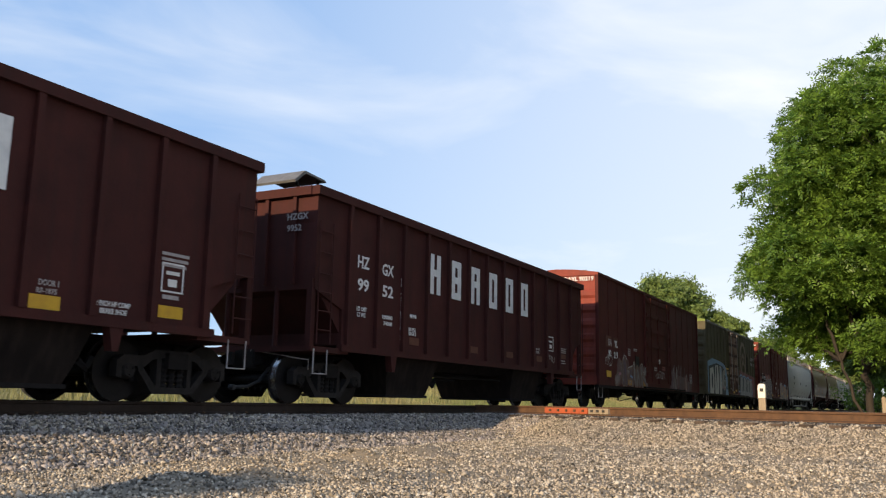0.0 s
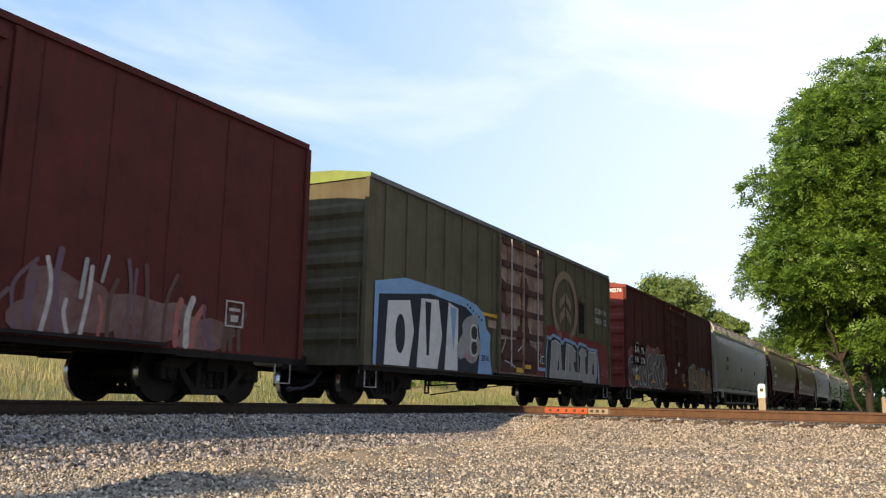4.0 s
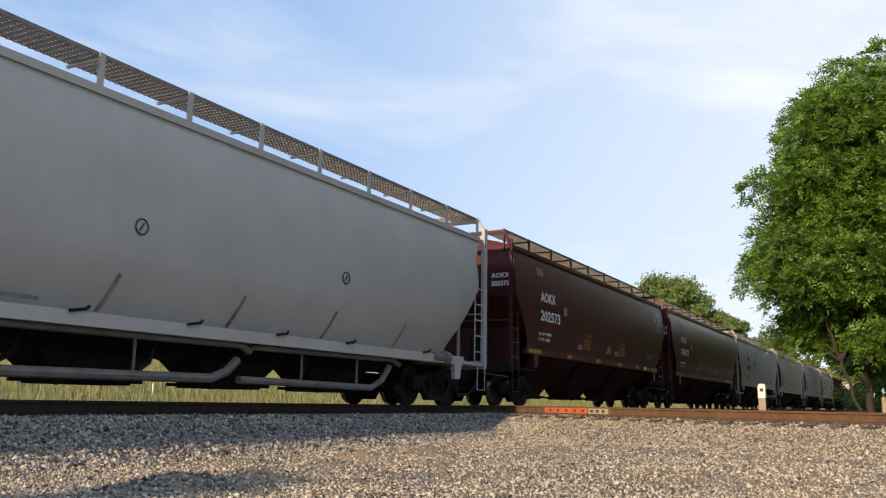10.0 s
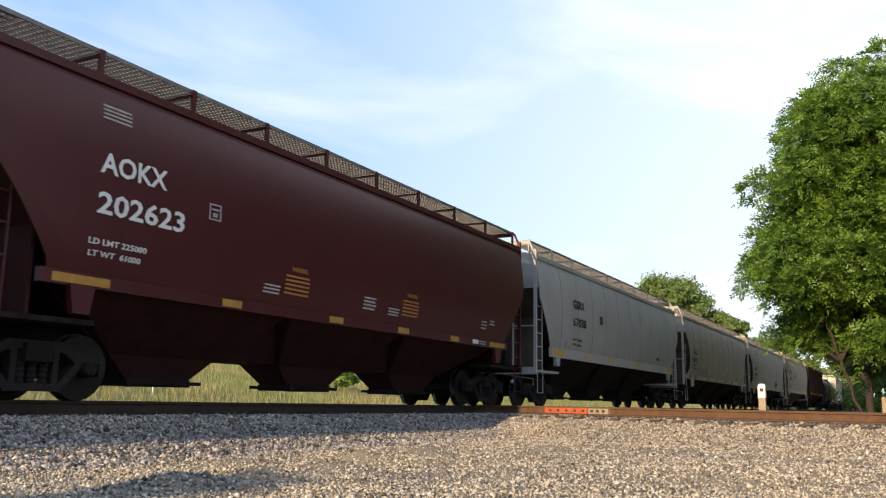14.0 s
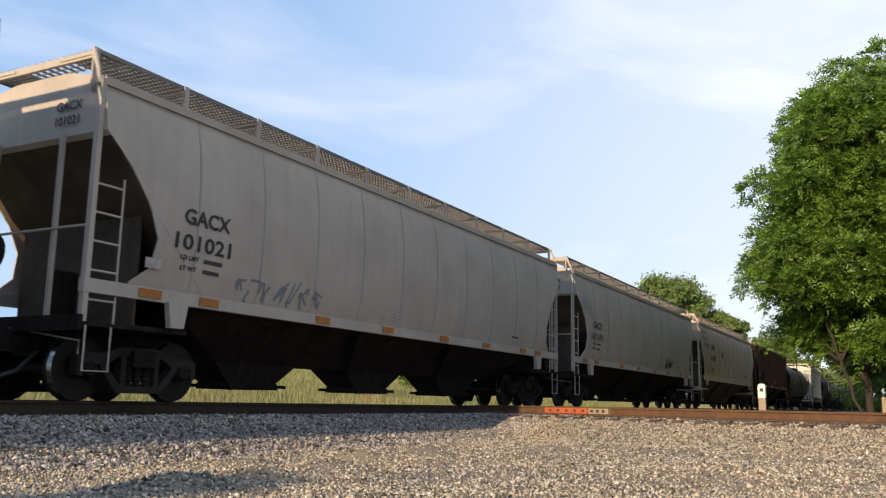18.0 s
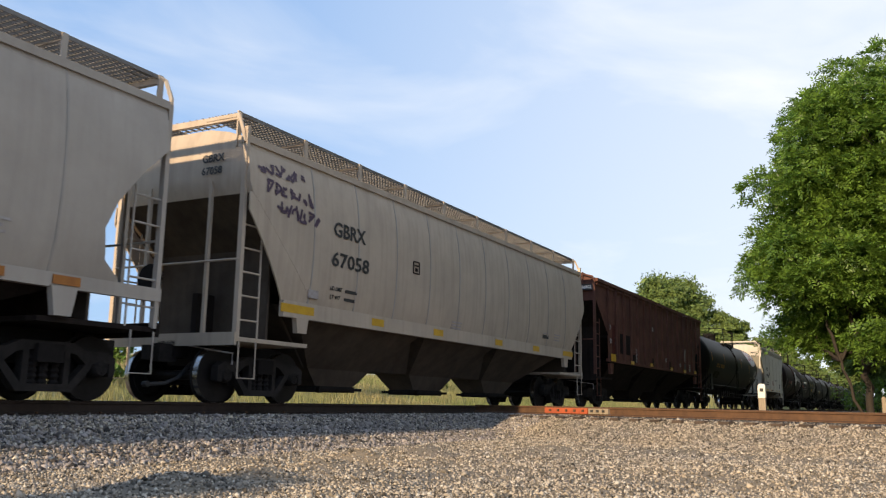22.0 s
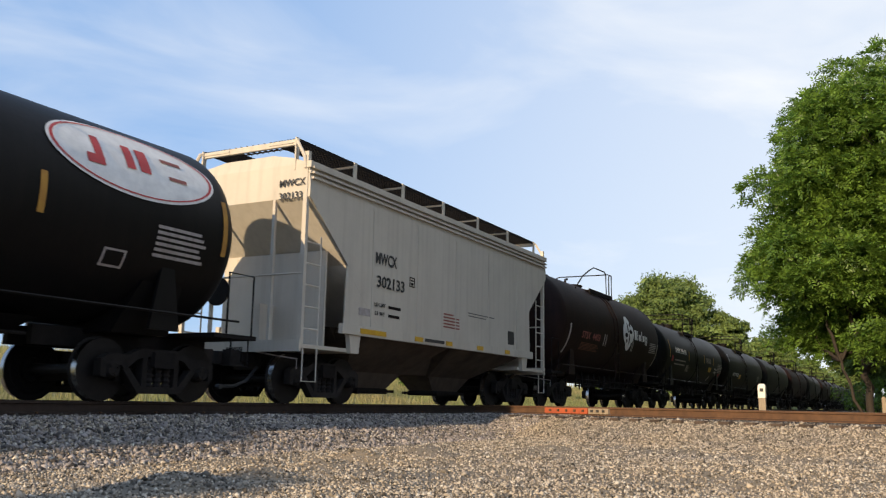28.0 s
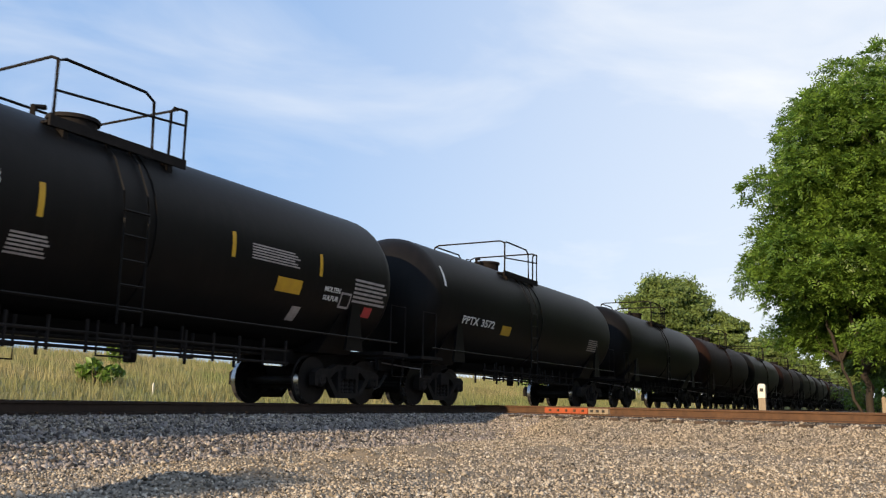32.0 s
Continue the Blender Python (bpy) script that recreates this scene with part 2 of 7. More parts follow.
def box(bm, x0, x1, y0, y1, z0, z1):
    v = [bm.verts.new(p) for p in ((x0, y0, z0), (x1, y0, z0), (x1, y1, z0), (x0, y1, z0), (x0, y0, z1), (x1, y0, z1), (x1, y1, z1), (x0, y1, z1))]
    for f in ((0, 3, 2, 1), (4, 5, 6, 7), (0, 1, 5, 4), (1, 2, 6, 5), (2, 3, 7, 6), (3, 0, 4, 7)):
        bm.faces.new([v[i] for i in f])
    return v


def boxes(*rows):
    bm = bmesh.new()
    for r in rows:
        box(bm, *r)
    return bm


def tube(bm, path, r=0.02, n=6):
    """A round bar along a line of points."""
    path = [Vector(p) for p in path]
    rings = []
    for i, p in enumerate(path):
        d = (path[min(i + 1, len(path) - 1)] - path[max(i - 1, 0)]).normalized()
        a = d.cross(Vector((0, 0, 1)))
        if a.length < 0.05:
            a = d.cross(Vector((0, 1, 0)))
        a.normalize()
        b = d.cross(a)
        rings.append([bm.verts.new(p + r * (math.cos(k * 2 * math.pi / n) * a + math.sin(k * 2 * math.pi / n) * b)) for k in range(n)])
    for q, s in zip(rings, rings[1:]):
        for k in range(n):
            bm.faces.new((q[k], q[(k + 1) % n], s[(k + 1) % n], s[k]))
    bm.faces.new(rings[0][::-1])
    bm.faces.new(rings[-1])
    return bm


def tubes(*paths, r=0.02, n=6):
    bm = bmesh.new()
    for p in paths:
        tube(bm, p, r, n)
    return bm


def lathe(bm, profile, centre, axis="Y", n=24):
    """Turns a profile of (along, radius) round an axis through centre."""
    rings = []
    for a, r in profile:
        ring = []
        for k in range(n):
            c, s = r * math.cos(2 * math.pi * k / n), r * math.sin(2 * math.pi * k / n)
            p = {"X": (a, c, s), "Y": (c, a, s), "Z": (c, s, a)}[axis]
            ring.append(bm.verts.new(Vector(centre) + Vector(p)))
        rings.append(ring)
    for q, s in zip(rings, rings[1:]):
        for k in range(n):
            bm.faces.new((q[k], q[(k + 1) % n], s[(k + 1) % n], s[k]))
    bm.faces.new(rings[0][::-1])
    bm.faces.new(rings[-1])
    bmesh.ops.recalc_face_normals(bm, faces=bm.faces[:])
    return bm


def prism(outline, y0, y1):
    """An outline in the x-z plane, given thickness in y."""
    bm = bmesh.new()
    a = [bm.verts.new((x, y0, z)) for x, z in outline]
    b = [bm.verts.new((x, y1, z)) for x, z in outline]
    bm.faces.new(a)
    bm.faces.new(b[::-1])
    k = len(a)
    for i in range(k):
        bm.faces.new((a[i], b[i], b[(i + 1) % k], a[(i + 1) % k]))
    bmesh.ops.recalc_face_normals(bm, faces=bm.faces[:])
    return bm


def loft(levels, columns=1):
    """A hull of stacked rectangles, each (z, x0, x1, half width), closed above and below."""
    bm = bmesh.new()
    rings = []
    for z, x0, x1, w in levels:
        near = [bm.verts.new((x0 + (x1 - x0) * i / columns, -w, z)) for i in range(columns + 1)]
        far = [bm.verts.new((x0 + (x1 - x0) * i / columns, w, z)) for i in range(columns, -1, -1)]
        rings.append(near + far)
    for q, s in zip(rings, rings[1:]):
        for k in range(len(q)):
            bm.faces.new((q[k], q[(k + 1) % len(q)], s[(k + 1) % len(q)], s[k]))
    bm.faces.new(rings[0][::-1])
    bm.faces.new(rings[-1])
    bmesh.ops.recalc_face_normals(bm, faces=bm.faces[:])
    return bm


TEXTS = {}


def lettering(text):
    """A flat mesh of a word, one unit high in its capitals, its left foot at the origin, facing -y."""
    if text not in TEXTS:
        cu = bpy.data.curves.new("lettering", "FONT")
        cu.body, cu.extrude, cu.resolution_u, cu.offset = text, 0.002, 2, 0.02
        ob = new("lettering", cu)
        me = bpy.data.meshes.new_from_object(ob.evaluated_get(bpy.context.evaluated_depsgraph_get()))
        bpy.data.objects.remove(ob)
        xs = [v.co.x for v in me.vertices]
        ys = [v.co.y for v in me.vertices]
        me.transform(Matrix.Translation((-min(xs), -min(ys), 0)))
        k = 1 / (max(ys) - min(ys))
        me.transform(Matrix.Rotation(radians(90), 4, "X") @ Matrix.Diagonal((k, k, 1, 1)))
        TEXTS[text] = me, (max(xs) - min(xs)) * k
    return TEXTS[text]


def loft8(levels):
    """A hull of stacked outlines with cut corners: each (z, side half length, end half length, half width, cut)."""
    bm = bmesh.new()
    rings = []
    for z, a, b, w, c in levels:
        a = min(a, b + 0.6)
        pts = [(-a, -w), (-a / 3, -w), (a / 3, -w), (a, -w), (b, -w + c), (b, w - c), (a, w), (a / 3, w), (-a / 3, w), (-a, w), (-b, w - c), (-b, -w + c)]
        rings.append([bm.verts.new((x, y, z)) for x, y in pts])
    for q, s in zip(rings, rings[1:]):
        for k in range(12):
            bm.faces.new((q[k], q[(k + 1) % 12], s[(k + 1) % 12], s[k]))
    bm.faces.new(rings[0][::-1])
    bm.faces.new(rings[-1])
    bmesh.ops.recalc_face_normals(bm, faces=bm.faces[:])
    return bm


def write(car, text, x, z, height, mat, width=None, y=-1.6, tilt=0.0, name="lettering", turn=0.0, parent_end=False):
    """A word on the near side of a car: its left foot at (x, z); parent_end: on the end that faces -x, x then being the y of its left foot."""
    key = text + mat.name
    if key not in TEXTS:
        me, w = lettering(text)
        me = me.copy()
        me.materials.append(mat)
        TEXTS[key] = me, w
    me, w = TEXTS[key]
    sx = width / w if width else height
    m = Matrix.Translation((x, y, z)) @ Euler((radians(tilt), radians(turn), 0)).to_matrix().to_4x4()
    if parent_end:
        m = Matrix.Translation((y, x, z)) @ Matrix.Rotation(radians(-90), 4, "Z")
    return part(name, me, None, car, m=m @ Matrix.Diagonal((sx, 1, height, 1)))


def patch(car, name, outline, mat, y=-1.6, label="", t=0.004):
    """A flat patch of paint or plate on the near side, its outline in x and z."""
    return part(name, prism(outline, y - t, y + 0.01), mat, car, label)


def oblong(x0, x1, z0, z1):
    return [(x0, z0), (x1, z0), (x1, z1), (x0, z1)]


def bars(car, x, z, widths, mat, y=-1.6, h=0.045, step=0.09, name="small_print"):
    """Small print that cannot be read: a plain bar for each line."""
    bm = bmesh.new()
    for i, w in enumerate(widths):
        zz = z - i * step
        yy = -y(zz + h / 2) - 0.006 if callable(y) else y
        box(bm, x, x + w, yy - 0.004, yy + 0.01, zz, zz + h)
    return part(name, bm, mat, car)


def framed(car, x, z, s, mat, y=-1.6, filled=True):
    """A small stencilled panel: a frame with a few marks in it."""
    bm = boxes((x, x + s, y - 0.004, y + 0.01, z, z + 0.025), (x, x + s, y - 0.004, y + 0.01, z + s - 0.025, z + s),
               (x, x + 0.025, y - 0.004, y + 0.01, z + 0.025, z + s - 0.025), (x + s - 0.025, x + s, y - 0.004, y + 0.01, z + 0.025, z + s - 0.025))
    if filled:
        box(bm, x + s * 0.2, x + s * 0.8, y - 0.004, y + 0.01, z + s * 0.6, z + s * 0.72)
        box(bm, x + s * 0.3, x + s * 0.7, y - 0.004, y + 0.01, z + s * 0.2, z + s * 0.45)
    return part("stencil", bm, mat, car)


def ladder(car, name, x, y, z0, z1, rungs, mat, along=0.42, axis="X", parent=None):
    """Two rails and rungs; axis X: it stands in the side's plane, Y: in the end's plane."""
    bm = bmesh.new()
    d = (along, 0) if axis == "X" else (0, along)
    box(bm, x - 0.025, x + 0.025, y - 0.025, y + 0.025, z0, z1)
    box(bm, x + d[0] - 0.025, x + d[0] + 0.025, y + d[1] - 0.025, y + d[1] + 0.025, z0, z1)
    for i in range(rungs):
        z = z0 + (z1 - z0) * (i + 0.5) / rungs
        tube(bm, [(x, y, z), (x + d[0], y + d[1], z)], 0.014, 6)
    return part(name, bm, mat, car)


# ---- running gear, shared by all cars ----
WHEEL_R = 0.457


def gear_meshes():
    g = {}

    def keep(name, bm, mat, smooth=False):
        me = bpy.data.meshes.new(name)
        bm.normal_update()
        bm.to_mesh(me)
        bm.free()
        me.materials.append(mat)
        soften(me, smooth)
        g[name] = me

    bm = bmesh.new()
    for s in (-1, 1):
        prof = [(-0.07, 0.17), (-0.075, 0.34), (-0.07, 0.385), (-0.07, WHEEL_R - 0.004), (0.05, WHEEL_R), (0.055, WHEEL_R + 0.026), (0.075, WHEEL_R + 0.02), (0.075, 0.385), (0.03, 0.34), (0.02, 0.19), (0.08, 0.17)]
        prof = [(s * -0.76 + s * a, r) for a, r in prof] if s > 0 else [(0.76 - a, r) for a, r in prof]
        lathe(bm, prof, (0, 0, 0), "Y", 22)
    lathe(bm, [(-1.08, 0.07), (-0.98, 0.08), (-0.7, 0.1), (-0.3, 0.085), (0.3, 0.085), (0.7, 0.1), (0.98, 0.08), (1.08, 0.07)], (0, 0, 0), "Y", 12)
    # marks that show the turning: lightening holes' rims and a chalk dab
    for k in range(3):
        a = 2 * math.pi * k / 3
        box(bm, 0.26 * math.cos(a) - 0.03, 0.26 * math.cos(a) + 0.03, -0.835, -0.8, 0.26 * math.sin(a) - 0.03, 0.26 * math.sin(a) + 0.03)
    keep("wheelset", bm, M_TREAD)
    g["wheelset"].materials.append(M_SHINE)
    for f in g["wheelset"].polygons:
        if 0.44 < math.hypot(f.center.x, f.center.z) < 0.465 and abs(f.normal.y) < 0.3:
            f.material_index = 1
    # side frame: a cast truss with openings, pedestals over the axle boxes
    bm = bmesh.new()
    for out in ([(-1.12, 0.36), (-1.12, 0.6), (-0.98, 0.68), (-0.62, 0.68), (-0.4, 0.78), (0.4, 0.78), (0.62, 0.68), (0.98, 0.68), (1.12, 0.6), (1.12, 0.36),
                 (1.02, 0.34), (1.02, 0.52), (0.74, 0.52), (0.7, 0.44), (0.46, 0.62), (0.3, 0.66), (-0.3, 0.66), (-0.46, 0.62), (-0.7, 0.44), (-0.74, 0.52), (-1.02, 0.52), (-1.02, 0.34)],
                [(-0.72, 0.46), (-0.62, 0.5), (-0.36, 0.22), (0.36, 0.22), (0.62, 0.5), (0.72, 0.46), (0.42, 0.12), (-0.42, 0.12)],
                [(-0.36, 0.2), (-0.27, 0.2), (-0.27, 0.68), (-0.36, 0.68)], [(0.27, 0.2), (0.36, 0.2), (0.36, 0.68), (0.27, 0.68)]):
        p = prism(out, -0.075, 0.075)
        me = bpy.data.meshes.new("tmp")
        p.to_mesh(me)
        p.free()
        bm.from_mesh(me)
        bpy.data.meshes.remove(me)
    keep("side_frame", bm, M_TRUCK)
    bm = lathe(bmesh.new(), [(0.2 + k * 0.039, 0.075 if k % 2 else 0.055) for k in range(12)], (0, 0, 0), "Z", 7)
    keep("spring", bm, M_STEEL)
    bm = bmesh.new()
    lathe(bm, [(-0.09, 0.06), (-0.09, 0.1), (-0.02, 0.135), (0.1, 0.14), (0.1, 0.06)], (0, 0, 0), "Y", 14)
    for k in range(3):
        a = 2 * math.pi * k / 3 + 0.5
        lathe(bm, [(-0.11, 0.018), (-0.09, 0.018)], (0.062 * math.cos(a), 0, 0.062 * math.sin(a)), "Y", 6)
    keep("bearing", bm, M_TRUCK)
    keep("truck", boxes((-0.2, 0.2, -1.15, 1.15, 0.5, 0.74), (-0.32, 0.32, -0.4, 0.4, 0.72, 0.84), (-0.75, -0.66, -0.95, 0.95, 0.3, 0.45), (0.66, 0.75, -0.95, 0.95, 0.3, 0.45)), M_STEEL)
    # knuckle coupler that looks towards -x
    bm = boxes((0.0, 0.9, -0.1, 0.1, 0.72, 0.9), (-0.34, 0.06, -0.16, 0.02, 0.66, 0.96), (-0.42, -0.2, 0.02, 0.17, 0.69, 0.93), (-0.2, 0.0, 0.02, 0.16, 0.74, 0.88), (0.28, 0.4, -0.28, 0.28, 0.62, 1.0))
    keep("coupler", bm, M_TRUCK)
    bm = tubes([(0.25, -0.32, 0.66), (0.1, -0.34, 0.55), (-0.05, -0.33, 0.4), (-0.3, -0.28, 0.3), (-0.6, -0.2, 0.28)], r=0.032, n=8)
    lathe(bm, [(-0.05, 0.05), (0.05, 0.05)], (-0.62, -0.2, 0.28), "Y", 8)
    keep("air_hose", bm, M_BLACK)
    keep("cut_lever", tubes([(0.1, -1.35, 0.62), (0.1, -1.35, 0.8), (0.12, -0.9, 0.86), (0.1, -0.12, 0.98), (-0.05, -0.1, 0.98)], r=0.014, n=6), M_DULL)
    return g


GEAR = gear_meshes()
WHEELSETS = []


def running_gear(car, half, truck_at):
    """Trucks, couplers and hoses of a car whose frame ends at +-half and whose trucks stand at +-truck_at."""
    for s in (-1, 1):
        truck = part("truck", GEAR["truck"], None, car, m=Matrix.Translation((s * truck_at, 0, 0)))
        for y in (-1, 1):
            part("side_frame", GEAR["side_frame"], None, truck, m=Matrix.Translation((0, y * 1.0, 0)))
            for x in (-0.17, 0, 0.17):
                part("spring", GEAR["spring"], None, truck, m=Matrix.Translation((x, y * 1.0, 0)))
            for x in (-1, 1):
                part("bearing", GEAR["bearing"], None, truck, m=Matrix.Translation((x * 0.8875, y * 1.0, 0.457)) @ Matrix.Rotation(0 if y < 0 else math.pi, 4, "Z"))
        for x in (-1, 1):
            ws = part("wheelset", GEAR["wheelset"], None, truck, m=Matrix.Translation((x * 0.8875, 0, WHEEL_R)))
            WHEELSETS.append(ws)
        end = Matrix.Translation((s * (half - 0.05), 0, 0)) @ Matrix.Rotation(0 if s < 0 else math.pi, 4, "Z")
        coupler = part("coupler", GEAR["coupler"], None, car, m=end)
        part("air_hose", GEAR["air_hose"], None, car, m=end)
        part("cut_lever", GEAR["cut_lever"], None, car, m=end)


def grab_step(car, x, z, mat, w=0.42, drop=0.45, y=-1.5):
    """A stirrup step that hangs under a corner."""
    for s in (-1, 1):
        part("stirrup_step", tubes([(x - w / 2, s * abs(y), z), (x - w / 2, s * abs(y), z - drop), (x + w / 2, s * abs(y), z - drop), (x + w / 2, s * abs(y), z)], r=0.016, n=6), mat, car)


# ---- boxcars ----
def boxcar(x0, x1, body, end_mat, label, ribbed=False, door=(-1.95, 1.95), door_mat=None, eave=4.72):
    L = (x1 - x0) / 2
    car = thing("boxcar", label, "railway boxcar", group="cars of the freight train")
    w = 1.55
    part("body", loft([(0.78, -L + 0.06, L - 0.06, w), (eave - 0.1, -L + 0.06, L - 0.06, w)], 12), body, car)
    roof = bmesh.new()
    pts = [(-w - 0.04, eave - 0.1), (-w - 0.04, eave), (-w * 0.45, eave + 0.13), (0, eave + 0.17), (w * 0.45, eave + 0.13), (w + 0.04, eave), (w + 0.04, eave - 0.1)]
    a = [roof.verts.new((-L, y, z)) for y, z in pts]
    b = [roof.verts.new((L, y, z)) for y, z in pts]
    roof.faces.new(a)
    roof.faces.new(b[::-1])
    for i in range(len(pts)):
        j = (i + 1) % len(pts)
        roof.faces.new((a[i], b[i], b[j], a[j]))
    bmesh.ops.recalc_face_normals(roof, faces=roof.faces[:])
    part("roof", roof, M_GRATE if ribbed else body, car)
    for i in range(13):
        x = -L + 0.5 + i * (2 * L - 1) / 12
        part("roof_rib", prism([(x - 0.04, 0), (x + 0.04, 0), (x + 0.04, 0.04), (x - 0.04, 0.04)], -1.0, 1.0), M_GRATE, car, m=Matrix.Translation((0, 0, eave + 0.13)))
    # ends: corrugated panel, a frame at the corners, brake gear on the -x end
    for s in (-1, 1):
        bm = bmesh.new()
        n = 0
        z = 1.1
        rows = []
        while z < eave - 0.75:
            rows += [(z, 0.0), (z + 0.1, 0.0), (z + 0.2, 0.085), (z + 0.34, 0.085), (z + 0.44, 0.0)]
            z += 0.52
        rows += [(eave - 0.32, 0.0), (eave - 0.02, 0.02)]
        base = -L + 0.055
        prev = None
        for zz, d in rows:
            q = []
            for y, k in ((-w + 0.1, 0), (-w + 0.3, 1), (w - 0.3, 1), (w - 0.1, 0)):
                q.append(bm.verts.new((base - 0.004 - d * k, y, zz)))
            if prev:
                for i in range(3):
                    bm.faces.new((prev[i], q[i], q[i + 1], prev[i + 1]))
            prev = q
        bmesh.ops.recalc_face_normals(bm, faces=bm.faces[:])
        part("end_panel", bm, end_mat, car, m=Matrix.Rotation(0 if s < 0 else math.pi, 4, "Z"))
        gab = bmesh.new()
        box(gab, s * L - 0.03, s * L + 0.03, -w, w, 0.78, 1.1)
        part("end_sill", gab, end_mat, car)
        gable = bmesh.new()
        av = [gable.verts.new((s * (L - 0.008), y, z)) for y, z in pts]
        bv = [gable.verts.new((s * (L + 0.012), y, z)) for y, z in pts]
        gable.faces.new(av)
        gable.faces.new(bv)
        for i in range(len(pts)):
            gable.faces.new((av[i], bv[i], bv[(i + 1) % len(pts)], av[(i + 1) % len(pts)]))
        bmesh.ops.recalc_face_normals(gable, faces=gable.faces[:])
        part("gable", gable, end_mat, car)
        for y in (-1, 1):
            part("corner_post", boxes((s * L - 0.06, s * L + 0.06, y * w - 0.05, y * w + 0.05, 0.78, eave - 0.1)), body, car)
            part("end_ladder", tubes(*[[(s * (L + 0.09), y * 1.45, z), (s * (L + 0.09), y * 1.02, z)] for z in (1.3, 1.7, 2.1, 2.5)],
                                     [(s * (L + 0.09), y * 1.45, 1.1), (s * (L + 0.09), y * 1.45, 2.65)], [(s * (L + 0.09), y * 1.02, 1.1), (s * (L + 0.09), y * 1.02, 2.65)], r=0.016), end_mat, car)
    part("brake_wheel", lathe(bmesh.new(), [(-0.02, 0.16), (-0.02, 0.2), (0.02, 0.2), (0.02, 0.16)], (-L - 0.14, 0.35, 2.5), "X", 18), M_STEEL, car)
    part("brake_housing", boxes((-L - 0.12, -L - 0.06, 0.25, 0.45, 2.3, 2.7)), end_mat, car)
    # underframe
    part("centre_sill", boxes((-L, L, -0.2, 0.2, 0.75, 1.02)), M_STEEL, car)
    for y in (-1, 1):
        part("side_sill", boxes((-L + 2.9, L - 2.9, y * 1.5 - 0.05, y * 1.5 + 0.05, 0.7, 0.79)), M_STEEL, car)
        part("side_sill", boxes((-L, -L + 2.9, y * 1.5 - 0.05, y * 1.5 + 0.05, 0.68, 0.79)), M_STEEL, car)
        part("side_sill", boxes((L - 2.9, L, y * 1.5 - 0.05, y * 1.5 + 0.05, 0.68, 0.79)), M_STEEL, car)
    for i in range(7):
        x = -L + 4.2 + i * (2 * L - 8.4) / 6
        part("crossbearer", boxes((x - 0.06, x + 0.06, -1.45, 1.45, 0.68, 0.79)), M_STEEL, car)
    part("air_tank", lathe(bmesh.new(), [(-0.5, 0.1), (-0.46, 0.2), (0.46, 0.2), (0.5, 0.1)], (1.2, 0.7, 0.62), "X", 14), M_STEEL, car)
    part("brake_cylinder", lathe(bmesh.new(), [(-0.3, 0.12), (-0.3, 0.16), (0.3, 0.16), (0.3, 0.12)], (-0.8, -0.6, 0.62), "X", 14), M_STEEL, car)
    part("truss_rod", tubes([(-L + 3.2, -1.3, 0.24), (-2.6, -1.3, 0.42), (0.7, -1.3, 0.66)], [(0.7, -1.3, 0.66), (3.4, -1.1, 0.62)], r=0.016), M_STEEL, car)
    for x in (-4.95, -2.65):
        part("rod_hanger", tubes([(x - 0.08, -1.3, 0.3 + 0.08 * (x + 4.95)), (x - 0.08, -1.3, 0.72)], [(x + 0.08, -1.3, 0.3 + 0.08 * (x + 4.95)), (x + 0.08, -1.3, 0.72)], [(x - 0.1, -1.3, 0.28 + 0.08 * (x + 4.95)), (x + 0.1, -1.3, 0.28 + 0.08 * (x + 4.95))], r=0.022), M_STEEL, car)
    part("brake_rod", tubes([(-L + 3.1, -1.25, 0.45), (-L + 3.1, -1.25, 0.8)], [(-L + 3.3, -1.25, 0.45), (-L + 3.3, -1.25, 0.8)], [(-L + 3.1, -1.25, 0.45), (-L + 3.3, -1.25, 0.45), (-1.2, -0.7, 0.6)], r=0.02), M_STEEL, car)
    # sides
    for y in (-1, 1):
        yy = y * w
        d0, d1 = door
        dm = door_mat or body
        if ribbed:
            xs = [-L + 0.7 + i * (d0 - 0.35 + L - 0.7) / 6 for i in range(7)] + [d1 + 0.35 + i * (L - 0.7 - d1 - 0.35) / 6 for i in range(7)]
        else:
            xs = [-L + 1.2 + i * 1.15 for i in range(int((d0 + L - 1.5) / 1.15) + 1)] + [d1 + 0.5 + i * 1.15 for i in range(int((L - d1 - 1.2) / 1.15) + 1)]
        for x in xs:
            if ribbed:
                part("side_post", prism([(x - 0.075, 1.0), (x + 0.075, 1.0), (x + 0.075, eave - 0.12), (x - 0.075, eave - 0.12)], yy - 0.01 * y, yy + 0.035 * y), body, car)
            else:
                part("seam", boxes((x - 0.02, x + 0.02, min(yy, yy + 0.012 * y), max(yy, yy + 0.012 * y), 1.0, eave - 0.12)), body, car)
        # door: leaf with pressed ribs, posts, lock rods, rails
        dbm = boxes((d0, d1, min(yy, yy + 0.05 * y), max(yy, yy + 0.05 * y), 0.86, eave - 0.2))
        leaf = part("door", dbm, dm, car, "rust-eaten cream sliding door" if ribbed else "")
        for z in [1.25 + i * 0.62 for i in range(6)]:
            part("door_rib", boxes((d0 + 0.1, (d0 + d1) / 2 - 0.06, min(yy + 0.05 * y, yy + 0.1 * y), max(yy + 0.05 * y, yy + 0.1 * y), z, z + 0.16)), M_RUST_DARK if ribbed else dm, leaf)
            part("door_rib", boxes(((d0 + d1) / 2 + 0.06, d1 - 0.1, min(yy + 0.05 * y, yy + 0.1 * y), max(yy + 0.05 * y, yy + 0.1 * y), z, z + 0.16)), M_RUST_DARK if ribbed else dm, leaf)
